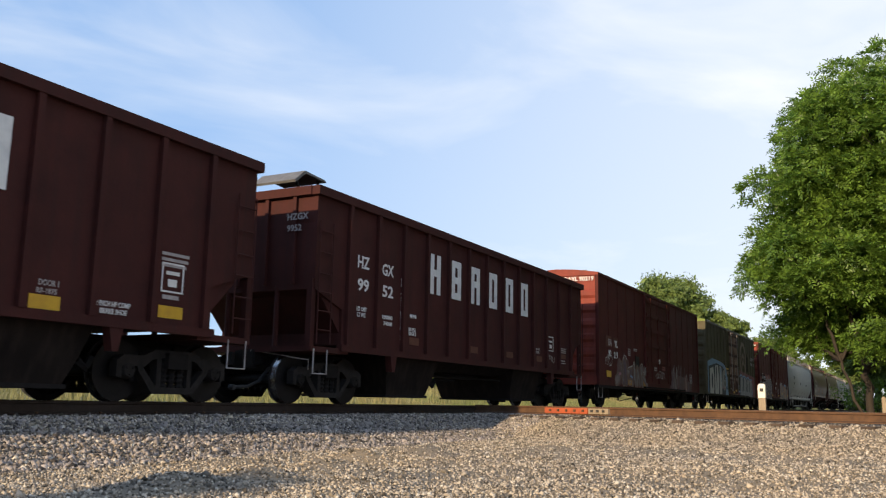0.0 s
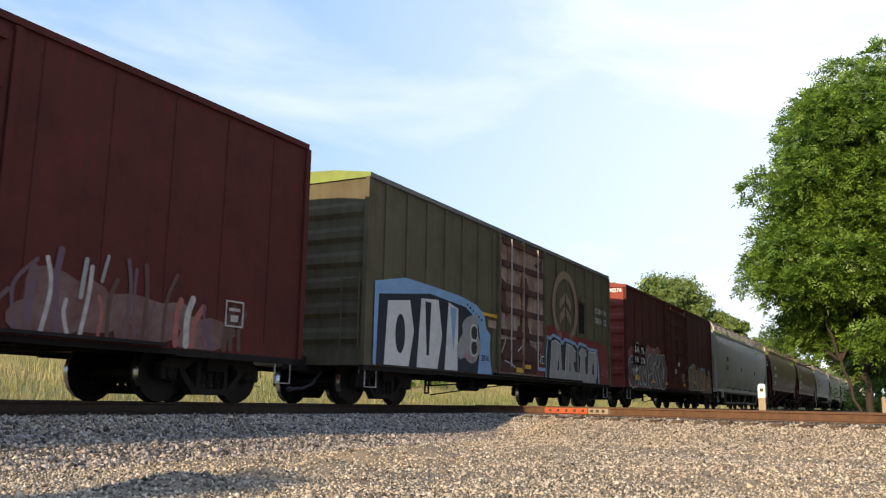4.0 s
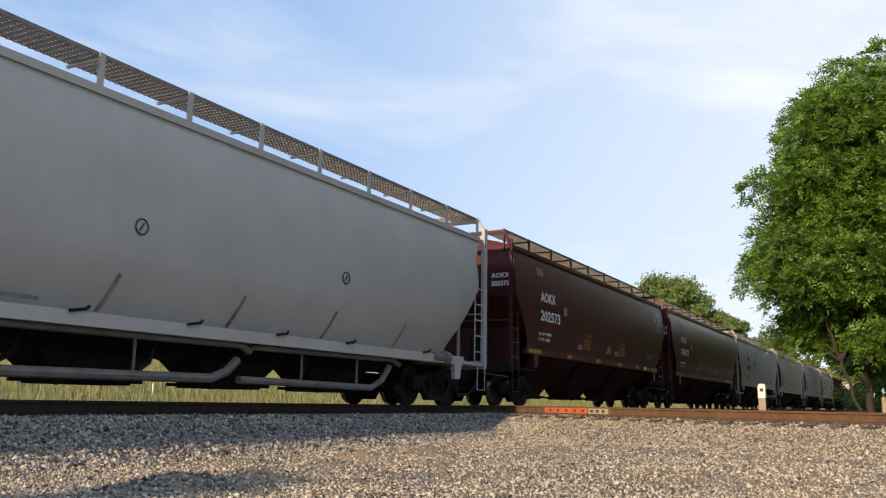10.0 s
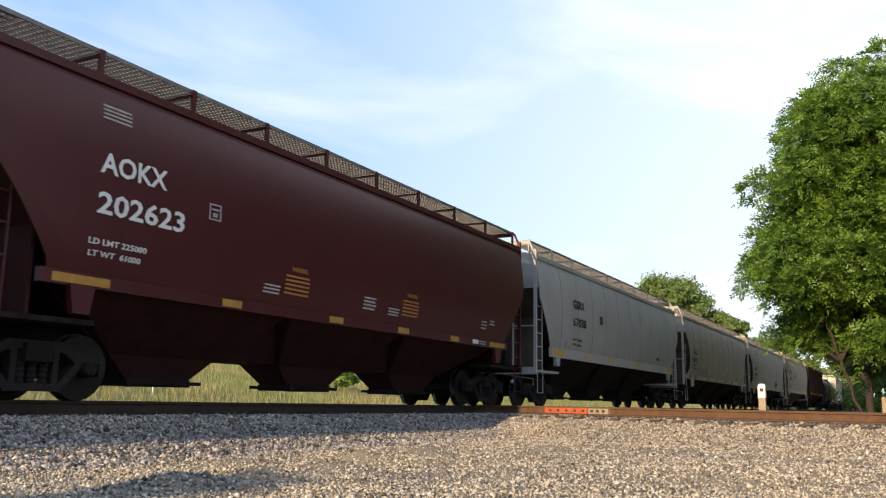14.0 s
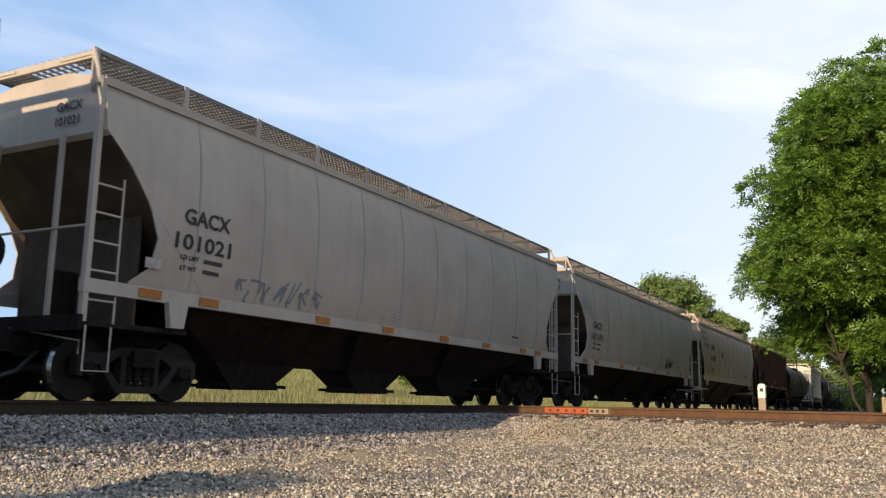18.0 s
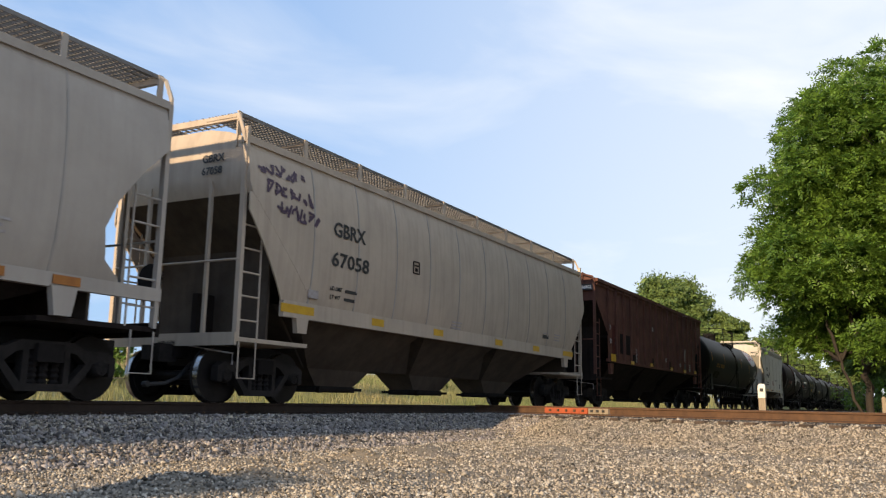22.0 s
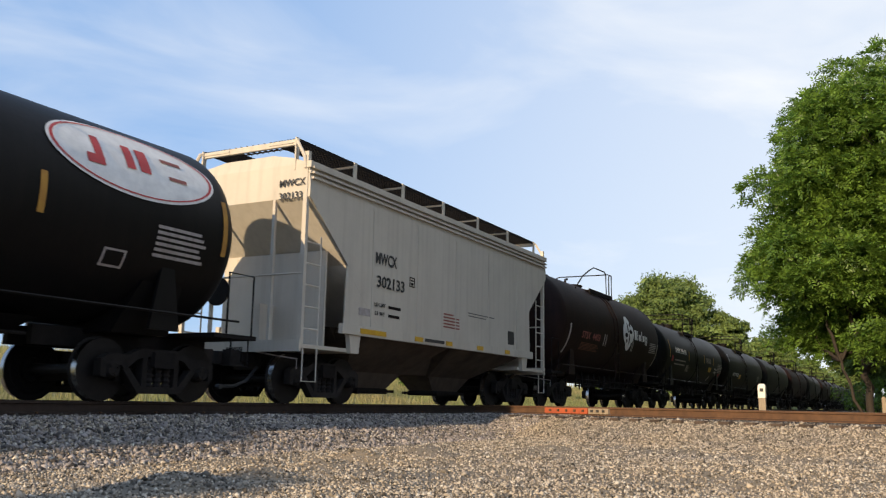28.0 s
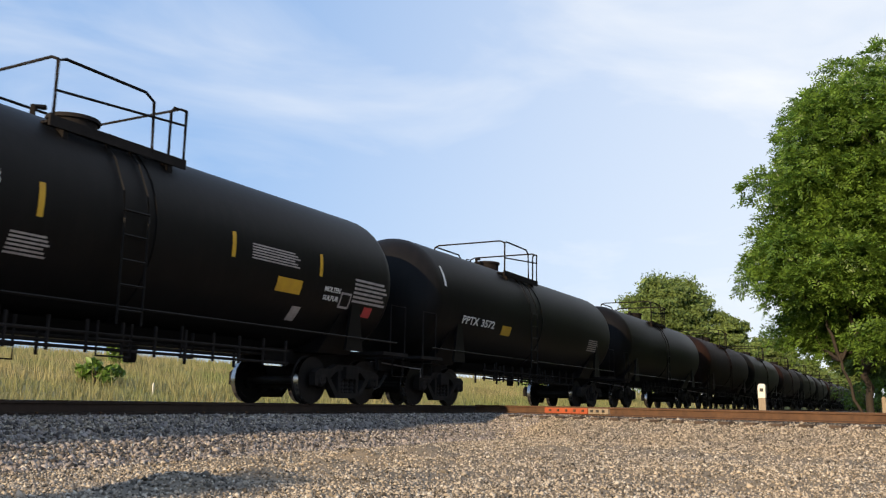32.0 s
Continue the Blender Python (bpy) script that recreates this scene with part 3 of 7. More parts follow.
        for x in (d0 - 0.06, d1 + 0.06, (d0 + d1) / 2):
            part("door_post", boxes((x - 0.05, x + 0.05, min(yy + 0.01 * y, yy + 0.09 * y), max(yy + 0.01 * y, yy + 0.09 * y), 1.0, eave - 0.14)), body if x != (d0 + d1) / 2 else dm, car)
        for x in (d0 + 0.6, d1 - 0.6):
            part("lock_rod", tubes([(x, yy + 0.13 * y, 1.05), (x, yy + 0.13 * y, eave - 0.2)], r=0.02), M_DULL if ribbed else body, car)
        part("door_rail", boxes((d0 - 0.3, L - 3.2, min(yy + 0.01 * y, yy + 0.11 * y), max(yy + 0.01 * y, yy + 0.11 * y), 0.8, 0.85)), M_STEEL, car)
    running_gear(car, L, L - 1.6)
    grab_step(car, -L + 0.35, 0.8, M_DULL)
    grab_step(car, L - 0.35, 0.8, M_DULL)
    return car, L


# ---- open hopper cars ----
def open_hopper(x0, x1, body, label):
    L = (x1 - x0) / 2
    top = 4.0
    car = thing("open_hopper_car", label, "railway hopper", group="cars of the freight train")
    w = 1.5
    # tub with sloped ends, open above
    bm = bmesh.new()
    outer = [(1.12, -L + 0.95, L - 0.95), (1.8, -L + 0.95, L - 0.95), (2.1, -L + 0.04, L - 0.04), (top, -L + 0.04, L - 0.04)]
    ring = lambda z, a, b, ww: [bm.verts.new(p) for p in ((a, -ww, z), (b, -ww, z), (b, ww, z), (a, ww, z))]
    rs = [ring(z, a, b, w) for z, a, b in outer] + [ring(top, -L + 0.1, L - 0.1, w - 0.06), ring(2.2, -L + 0.12, L - 0.12, w - 0.06), ring(1.2, -L + 1.1, L - 1.1, w - 0.06)]
    for q, s in zip(rs, rs[1:]):
        for k in range(4):
            bm.faces.new((q[k], q[(k + 1) % 4], s[(k + 1) % 4], s[k]))
    bm.faces.new(rs[0][::-1])
    bm.faces.new(rs[-1])
    bmesh.ops.recalc_face_normals(bm, faces=bm.faces[:])
    part("tub", bm, body, car)
    for y in (-1, 1):
        part("top_chord", boxes((-L - 0.04, L + 0.04, y * w - 0.09, y * w + 0.09, top - 0.12, top + 0.05)), body, car)
        part("side_sill", boxes((-L + 0.9, L - 0.9, y * w - 0.06, y * w + 0.06, 1.0, 1.13)), body, car)
        for i in range(13):
            x = -0.04 + 1.05 * (i - 6)
            part("side_stake", boxes((x - 0.05, x + 0.05, min(y * w, y * (w + 0.08)), max(y * w, y * (w + 0.08)), 1.13, top - 0.12)), body, car)
        for s in (-1, 1):
            part("end_post", boxes((s * (L - 0.05) - 0.06, s * (L - 0.05) + 0.06, y * (w - 0.08) - 0.06, y * (w - 0.08) + 0.06, 0.98, 2.3)), body, car)
            part("side_ladder", tubes(*[[(s * (L - 0.08), y * (w + 0.06), z), (s * (L - 0.5), y * (w + 0.06), z)] for z in (1.35, 1.7, 2.05, 2.4, 2.8, 3.2)], [(s * (L - 0.5), y * (w + 0.06), 1.1), (s * (L - 0.5), y * (w + 0.06), 3.4)], [(s * (L - 0.08), y * (w + 0.06), 1.1), (s * (L - 0.08), y * (w + 0.06), 3.4)], r=0.014), body, car)
            part("end_brace", tubes([(s * (L - 0.08), y * 0.6, 1.0), (s * (L - 0.08), y * 0.6, 2.2)], r=0.05), body, car)
    for s in (-1, 1):
        part("end_chord", boxes((s * L - 0.07, s * L + 0.07, -w + 0.09, w - 0.09, top - 0.12, top + 0.05)), body, car)
        part("end_platform", boxes((s * (L - 0.6) - 0.6, s * (L - 0.6) + 0.6, -w, w, 0.95, 1.05)), body, car)
        for i in range(4):
            y = -1.0 + i * 0.667
            part("end_rib", boxes((min(s * (L - 0.03), s * (L + 0.03)), max(s * (L - 0.03), s * (L + 0.03)), y - 0.04, y + 0.04, 2.2, top - 0.12)), body, car)
    part("centre_sill", boxes((-L, L, -0.2, 0.2, 0.72, 1.0)), M_STEEL, car)
    for x in (-3.3, 3.3):
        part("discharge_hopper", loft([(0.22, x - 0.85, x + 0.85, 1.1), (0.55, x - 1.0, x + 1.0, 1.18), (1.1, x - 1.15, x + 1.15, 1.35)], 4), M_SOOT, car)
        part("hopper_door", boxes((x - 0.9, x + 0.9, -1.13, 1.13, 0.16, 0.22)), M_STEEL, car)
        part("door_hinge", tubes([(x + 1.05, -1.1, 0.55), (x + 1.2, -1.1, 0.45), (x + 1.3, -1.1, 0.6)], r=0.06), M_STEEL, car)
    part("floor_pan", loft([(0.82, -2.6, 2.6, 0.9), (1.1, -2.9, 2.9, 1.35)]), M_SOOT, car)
    part("door_shaft", tubes([(-2.2, -0.9, 0.7), (2.2, -0.9, 0.7)], [(-2.2, -0.9, 0.62), (-0.6, -0.9, 0.62)], r=0.025), M_STEEL, car)
    for s in (-1, 1):
        part("door_bracket", prism([(s * 4.6 - 0.12, 1.0), (s * 4.6 + 0.12, 1.0), (s * 4.6 + 0.05, 0.68), (s * 4.6 - 0.05, 0.68)], -1.55, -1.4), body, car)
    running_gear(car, L, L - 1.2)
    grab_step(car, -L + 0.3, 1.0, M_DULL)
    grab_step(car, L - 0.3, 1.0, M_DULL)
    return car, L


# ---- covered hopper cars ----
def walkway(car, L, z, w, mat, bays, rise=0.16, inner=0.55, post_mat=None):
    """Roof walkway of open grating on brackets, down both sides and across the ends."""
    for y in (-1, 1):
        for i in range(bays):
            a, b = -L + 2 * L * i / bays, -L + 2 * L * (i + 1) / bays
            bm = bmesh.new()
            n = 10
            for k in range(n):
                yy = y * (inner + (w - inner) * (k + 0.5) / n)
                box(bm, a, b, yy - 0.006, yy + 0.006, z + rise - 0.03, z + rise)
            m = max(4, int((b - a) / 0.11))
            for k in range(m):
                xx = a + (b - a) * (k + 0.5) / m
                box(bm, xx - 0.009, xx + 0.009, min(y * inner, y * w), max(y * inner, y * w), z + rise - 0.028, z + rise - 0.004)
            box(bm, a, b, y * w - 0.012, y * w + 0.012, z + rise - 0.05, z + rise + 0.012)
            part("walkway_grating", bm, mat, car)
        for i in range(bays + 1):
            x = -L + 2 * L * i / bays
            part("walkway_bracket", boxes((x - 0.025, x + 0.025, min(y * inner, y * (w + 0.02)), max(y * inner, y * (w + 0.02)), z + rise - 0.09, z + rise - 0.05),
                                          (x - 0.05, x + 0.05, y * (w + 0.02) - 0.015, y * (w + 0.02) + 0.015, z - 0.3, z + rise + 0.01)), post_mat or mat, car)
    for s in (-1, 1):
        bm = bmesh.new()
        for k in range(16):
            yy = -w + 2 * w * (k + 0.5) / 16
            box(bm, min(s * L, s * (L - 0.5)), max(s * L, s * (L - 0.5)), yy - 0.006, yy + 0.006, z + rise - 0.03, z + rise)
        for k in range(4):
            xx = s * (L - 0.06 - k * 0.13)
            box(bm, xx - 0.009, xx + 0.009, -inner, inner, z + rise - 0.028, z + rise - 0.004)
        part("cross_walk", bm, mat, car)


def covered_hopper(x0, x1, mat, label, profile, outline, sill=1.5, seams=0, bays=3, roof_rise=0.25, trim=None,
                   walk=True, walk_mat=None, posts=0, walk_w=1.22, walk_top=4.93, floor=0.36, eave_band=True, truck=1.45, hop_mat=None, end_mat=None, chamfer=0.0, full_sill=False, plates=False, lean=1.1, end_at=None, corner_at=None, pitch=None, band=0.16, seam_mat=None):
    """profile: (z, half width) up the side from the sill to the eave; outline: (z, how far the side's edge lies in from the end), top first."""
    L = (x1 - x0) / 2
    car = thing("covered_hopper_car", label, "railway hopper", group="cars of the freight train")
    trim = trim or mat
    eave = profile[-1][0]

    def half_width(z):
        for (za, wa), (zb, wb) in zip(profile, profile[1:]):
            if za <= z <= zb:
                return wa + (wb - wa) * (z - za) / (zb - za)
        return profile[-1][1]

    def inset(z):
        if z >= outline[0][0]:
            return outline[0][1]
        for (za, ia), (zb, ib) in zip(outline, outline[1:]):
            if za >= z >= zb:
                return ia + (ib - ia) * (za - z) / (za - zb)
        return outline[-1][1]

    top_end, corner, slope = outline[0][1], outline[0][0], max(i for z, i in outline)
    end_in = top_end if end_at is None else end_at
    corner = corner_at or corner
    def sheet(z):
        """How far the sloped end sheet lies in from the end."""
        flat = end_in + max(0.0, corner - z) * lean
        return flat if chamfer else max(inset(z), flat)

    zs = sorted({round(sill + (eave - sill) * i / 14, 3) for i in range(15)} | {z for z, i in outline if z > sill})
    hull = loft([(z, -L + sheet(z), L - sheet(z), half_width(z)) for z in zs], 10) if not chamfer else loft8([(z, L - inset(z), L - sheet(z), half_width(z), chamfer) for z in zs])
    hull_ob = part("body", hull, mat, car)
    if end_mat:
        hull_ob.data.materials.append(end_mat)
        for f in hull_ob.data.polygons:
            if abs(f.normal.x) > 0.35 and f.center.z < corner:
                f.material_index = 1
    if not chamfer:
        low = [z for z in zs if z <= corner]
        for s in (-1, 1):
            for y in (-1, 1):
                bm = bmesh.new()
                prev = None
                for z in low:
                    hw = half_width(z)
                    q = [bm.verts.new(p) for p in ((s * (L - sheet(z) - 0.03), y * (hw - 0.002), z), (s * (L - inset(z)), y * (hw - 0.002), z), (s * (L - inset(z)), y * (hw - 0.03), z), (s * (L - sheet(z) - 0.03), y * (hw - 0.03), z))]
                    if prev:
                        for k in range(4):
                            bm.faces.new((prev[k], prev[(k + 1) % 4], q[(k + 1) % 4], q[k]))
                    else:
                        bm.faces.new(q)
                    prev = q
                bm.faces.new(prev)
                bmesh.ops.recalc_face_normals(bm, faces=bm.faces[:])
                part("side_wing", bm, mat, car)
    w = half_width(eave)
    part("roof", loft([(eave, -L + top_end, L - top_end, w), (eave + roof_rise * 0.6, -L + top_end + 0.03, L - top_end - 0.03, w * 0.72), (eave + roof_rise, -L + top_end + 0.06, L - top_end - 0.06, w * 0.4)], 6), mat, car)
    for y in (-1, 1):
        if eave_band:
            part("roof_chord", boxes((-L + top_end - 0.03, L - top_end + 0.03, y * w - 0.07, y * w + 0.07, eave - 0.09, eave + 0.03)), trim, car)
            part("roof_bead", boxes((-L + top_end, L - top_end, y * w - 0.05, y * w + 0.05, eave - 0.2, eave - 0.15)), trim, car)
        ws = half_width(sill)
        part("side_sill", boxes((-L + (0.02 if full_sill else slope * 0.88), L - (0.02 if full_sill else slope * 0.88), y * ws - 0.05, y * ws + 0.05, sill - band, sill + 0.03)), trim, car)
    # end frames: platform, corner posts, braces, ladders
    for s in (-1, 1):
        part("end_platform", boxes((min(s * L, s * (L - 2.0)), max(s * L, s * (L - 2.0)), -1.45, 1.45, 1.0, 1.07), (min(s * L, s * (L - 0.06)), max(s * L, s * (L - 0.06)), -1.5, 1.5, 0.93, 1.14)), M_SOOT if full_sill or end_mat in (M_OXIDE_DARK, M_SOOT) else trim, car)
        part("shear_plate", boxes((min(s * (L - 0.6), s * (L - 2.4)), max(s * (L - 0.6), s * (L - 2.4)), -0.06, 0.06, 1.07, 1.9)), M_SOOT if end_mat else trim, car)
        for y in (-1, 1):
            post = 0.085 if chamfer else 0.04
            part("corner_post", boxes((s * (L - 0.08) - post, s * (L - 0.08) + post, y * 1.45 - 0.045, y * 1.45 + 0.045, 1.05, eave - 0.02 if full_sill or not walk else walk_top - 0.3)), trim, car)
            part("end_brace", boxes((min(s * (L - 0.06), s * (L - 0.12)), max(s * (L - 0.06), s * (L - 0.12)), y * 0.72 - 0.03, y * 0.72 + 0.03, 1.05, corner + 0.2)), trim, car)
            part("side_ladder", tubes(*[[(s * (L - 0.08), y * 1.45, z), (s * (L - 0.6), y * 1.45, z)] for z in (1.35, 1.75, 2.15, 2.55, 2.95)], [(s * (L - 0.6), y * 1.45, 1.05), (s * (L - 0.6), y * 1.45, 3.1)], r=0.017), trim, car)
            if plates:
                part("side_plate", prism([(s * (L - 0.95), 1.0), (s * (L - 2.0), 1.0), (s * (L - 2.0), sill), (s * (L - 1.55), sill)], y * 1.5 - 0.03, y * 1.5 + 0.03), trim, car)
            part("jacking_pad", prism([(s * (L - 1.7) - 0.2, sill - 0.14), (s * (L - 1.7) + 0.2, sill - 0.14), (s * (L - 1.7) + 0.13, sill - 0.52), (s * (L - 1.7) - 0.13, sill - 0.52)], y * 1.5 - 0.05, y * 1.5 + 0.05), trim, car)
        b_at = end_in + (0.8 if chamfer else 0.95)
        part("bulkhead", boxes((min(s * (L - b_at), s * (L - b_at - 0.05)), max(s * (L - b_at), s * (L - b_at - 0.05)), -1.28 if not chamfer else -0.85, 1.28, 1.07, corner - (0.85 if not chamfer else -0.1))), end_mat or trim, car)
        part("end_rail", tubes([(s * (L - 0.05), -1.45, 2.35), (s * (L - 0.05), 1.45, 2.35)], r=0.02), trim, car)
        part("end_roof_post", tubes([(s * (L - 0.3), -0.8, eave - 0.5), (s * (L - 0.3), -0.8, eave + 0.2)], [(s * (L - 0.3), 0.8, eave - 0.5), (s * (L - 0.3), 0.8, eave + 0.2)], r=0.03), trim, car)
    part("brake_wheel", lathe(bmesh.new(), [(-0.02, 0.2), (-0.02, 0.28), (0.02, 0.28), (0.02, 0.2)], (-L + 0.05, 0.55, 2.1), "X", 18), M_STEEL, car)
    # seams or outside posts
    n = posts or seams
    for y in (-1, 1):
        for i in range(n):
            u = (i + 1) / (n + 1)
            bm = bmesh.new()
            x = -L + 0.4 + u * (2 * L - 0.8)
            lo = sill
            while lo < eave and abs(x) > L - inset(lo):
                lo += 0.1
            zz = [lo + (eave - 0.09 - lo) * k / 6 for k in range(7)]
            d, h = (0.045, 0.075) if posts else (0.016, 0.012)
            prev = None
            for z in zz:
                hw = half_width(z)
                q = [bm.verts.new(p) for p in ((x - d, y * (hw - 0.01), z), (x - d, y * (hw + h), z), (x + d, y * (hw + h), z), (x + d, y * (hw - 0.01), z))]
                if prev:
                    for k in range(4):
                        bm.faces.new((prev[k], prev[(k + 1) % 4], q[(k + 1) % 4], q[k]))
                else:
                    bm.faces.new(q)
                prev = q
            bm.faces.new(prev)
            bmesh.ops.recalc_face_normals(bm, faces=bm.faces[:])
            part("side_post" if posts else "seam", bm, seam_mat or mat, car)
    # discharge bays
    span = bays * pitch if pitch else 2 * (L - max(slope, 1.2) - 1.55)
    hm = hop_mat or mat
    out = L - max(slope, 1.2) - 0.35 - span / 2
    part("trough", loft([(0.72, -span / 2 + 0.8, span / 2 - 0.8, 0.4), (sill, -L + slope + 0.1, L - slope - 0.1, 1.1)]), hm, car)
    for i in range(bays):
        a = -span / 2 + span * i / bays
        b = a + span / bays
        c, p = (a + b) / 2, span / bays / 2
        part("discharge_bay", loft([(floor, c - min(p * 0.5, 0.68), c + min(p * 0.5, 0.68), 0.34), (0.7, c - min(p * 0.68, 1.12), c + min(p * 0.68, 1.12), 0.46), (sill - 0.1, a + 0.02 - (out if i == 0 else 0), b - 0.02 + (out if i == bays - 1 else 0), half_width(sill) - 0.06), (sill, a - (out if i == 0 else 0), b + (out if i == bays - 1 else 0), half_width(sill) - 0.06)]), hm, car)
        gate = part("outlet_gate", boxes((c - 0.66, c + 0.66, -0.4, 0.4, floor - 0.12, floor), (c - 0.85, c + 0.85, -0.46, -0.4, floor - 0.09, floor - 0.03), (c - 0.85, c + 0.85, 0.4, 0.46, floor - 0.09, floor - 0.03)), M_STEEL, car)
        part("gate_capstan", lathe(bmesh.new(), [(-0.05, 0.07), (0.05, 0.07)], (c - 0.76, -0.5, floor - 0.07), "Y", 8), M_STEEL, gate)
    part("centre_sill", boxes((-L, L, -0.2, 0.2, 0.75, 1.02)), M_STEEL, car)
    for i in range(2 * bays + 1):
        x = -L + 1.4 + i * (2 * L - 2.8) / (2 * bays)
        part("roof_hatch", loft([(eave + roof_rise - 0.02, x - 0.42, x + 0.42, 0.4), (eave + roof_rise + 0.12, x - 0.4, x + 0.4, 0.38)]), trim, car)
    if walk:
        walkway(car, L - 0.1, 4.6, walk_w, walk_mat or M_GRATE, max(6, int(L * 1.15)), rise=walk_top - 4.6, inner=0.5, post_mat=trim)
        for s in (-1, 1):
            part("walkway_end_beam", boxes((s * (L - 0.12) - 0.03, s * (L - 0.12) + 0.03, -walk_w, walk_w, walk_top - 0.13, walk_top - 0.02)), trim, car)
            for y in (-1, 1):
                part("corner_handrail", tubes([(s * (L - 0.14), y * walk_w, walk_top - 0.02), (s * (L - 0.03), y * (walk_w + 0.06), walk_top - 0.06), (s * (L - 0.02), y * 1.42, 4.55), (s * (L - 0.04), y * 1.45, eave - 0.1)], r=0.035), trim, car)
    running_gear(car, L, L - truck)
    grab_step(car, -L + 0.32, 1.0, trim, drop=0.6)
    grab_step(car, L - 0.32, 1.0, trim, drop=0.6)
    return car, L, half_width


# ---- tank cars ----
def tank_car(x0, x1, mat, label, radius=1.5, centre=2.53, dome=0.42, platform=0.0, bands=1, walk_span=1.2, manway=0.16, sweep=0.0, short=0.25):
    L = (x1 - x0) / 2
    car = thing("tank_car", label, "railway tank car", group="cars of the freight train")
    T = L - short
    prof = [(-T + 0.78 * (1 - math.cos(math.radians(90 * k / 10))), max(radius * math.sin(math.radians(90 * k / 10)) ** 0.9, 0.02)) for k in range(11)]
    prof += [(x, r) for x, r in [(-T * 0.45, radius), (0, radius), (T * 0.45, radius)]]
    prof += [(-x, r) for x, r in prof[10::-1]]
    part("shell", lathe(bmesh.new(), prof, (0, 0, centre), "X", 40), mat, car, smooth=True)
    for i in range(bands):
        x = 0.0 if bands == 1 else -T * 0.5 + T * i / (bands - 1)
        part("shell_band", lathe(bmesh.new(), [(x - 0.16, radius), (x - 0.16, radius + 0.02), (x + 0.16, radius + 0.02), (x + 0.16, radius)], (0, 0, centre), "X", 40), mat, car)
    part("manway", lathe(bmesh.new(), [(-0.05, 0.36), (manway, 0.36), (manway, 0.4), (manway + 0.06, 0.4), (manway + 0.08, 0.3)], (platform, 0, centre + radius), "Z", 18), M_STEEL, car)
    part("valve", lathe(bmesh.new(), [(0, 0.08), (0.2, 0.08), (0.24, 0.05)], (platform + 0.75, 0.1, centre + radius - 0.02), "Z", 10), M_TRUCK, car)
    part("vent_pipe", tubes([(platform - 0.7, 0, centre + radius - 0.05), (platform - 0.7, 0, centre + radius + 0.22), (platform - 0.5, 0, centre + radius + 0.26)], r=0.045), M_TRUCK, car)
    zt = centre + radius - 0.3
    s0, s1 = platform - walk_span, platform + walk_span
    for s in ((s1,) if sweep else (s0, s1)):
        part("cross_rail", tubes([(s, -1.14, zt + 0.86), (s, -1.0, zt + 0.92), (s, 1.0, zt + 0.92), (s, 1.14, zt + 0.86)], r=0.022, n=8), M_STEEL, car)
    for y in (-1, 1):
        bm = bmesh.new()
        for k in range(6):
            yy = y * (0.7 + k * 0.075)
            box(bm, s0, s1, yy - 0.025, yy + 0.025, zt - 0.02, zt + 0.02)
        box(bm, s0 - 0.05, s1 + 0.05, y * 1.14 - 0.02, y * 1.14 + 0.02, zt - 0.09, zt + 0.06)
        part("platform", bm, M_STEEL, car)
        part("platform_bracket", boxes((s0 + 0.2, s0 + 0.28, min(y * 0.9, y * 1.12), max(y * 0.9, y * 1.12), zt - 0.3, zt - 0.02), (s1 - 0.28, s1 - 0.2, min(y * 0.9, y * 1.12), max(y * 0.9, y * 1.12), zt - 0.3, zt - 0.02)), M_STEEL, car)
        part("handrail", tubes(([(s0 - sweep, y * 1.14, zt - 0.1), (s0 - sweep * 0.5, y * 1.14, zt + 0.4), (s0, y * 1.14, zt + 0.72), (s0 + 0.5, y * 1.14, zt + 0.88)] if sweep else [(s0, y * 1.14, zt), (s0, y * 1.14, zt + 0.84), (s0 + 0.12, y * 1.14, zt + 0.9)]) + [ (s1 - 0.85, y * 1.14, zt + 0.9), (s1 - 0.68, y * 1.14, zt + 0.8), (s1 - 0.65, y * 1.14, zt)], r=0.024, n=8), M_STEEL, car)
        if not sweep:
            part("mid_rail", tubes([(s0, y * 1.14, zt + 0.42), (s1, y * 1.14, zt + 0.62)], r=0.02, n=8), M_STEEL, car)
        part("end_rail", tubes([(s1, y * 1.14, zt), (s1, y * 1.14, zt + 0.86), (s1 - 0.26, y * 1.14, zt + 0.84), (s1 - 0.32, y * 1.14, zt + 0.75), (s1 - 0.32, y * 1.14, zt)], r=0.024, n=8), M_STEEL, car)
        lad = [[(platform - 0.22 + dx, y * (radius + 0.06) * math.cos(math.radians(a)), centre + (radius + 0.06) * math.sin(math.radians(a))) for a in (55, 35, 15, 0)] + [(platform - 0.22 + dx, y * (radius + 0.06), 1.05)] for dx in (0, 0.44)]
        part("side_ladder", tubes(*lad, *[[(platform - 0.22, y * (radius + 0.06), z), (platform + 0.22, y * (radius + 0.06), z)] for z in (1.25, 1.6, 1.95, 2.3, 2.65)], r=0.018), mat, car)
        part("running_rail", tubes([(-T + 0.3, y * (radius - 0.02), 1.3), (T - 0.3, y * (radius - 0.02), 1.3)], r=0.02), mat, car)
        part("side_step", tubes([(platform - 0.3, y * 1.3, 1.1), (platform - 0.3, y * 1.3, 0.62), (platform + 0.3, y * 1.3, 0.62), (platform + 0.3, y * 1.3, 1.1)], [(platform - 0.3, y * 1.3, 0.85), (platform + 0.3, y * 1.3, 0.85)], r=0.018), M_STEEL, car)
        for s in (-1, 1):
            part("stub_sill", boxes((min(s * L, s * (L - 3.4)), max(s * L, s * (L - 3.4)), y * 0.26 - 0.05, y * 0.26 + 0.05, 0.78, 1.06)), M_STEEL, car)
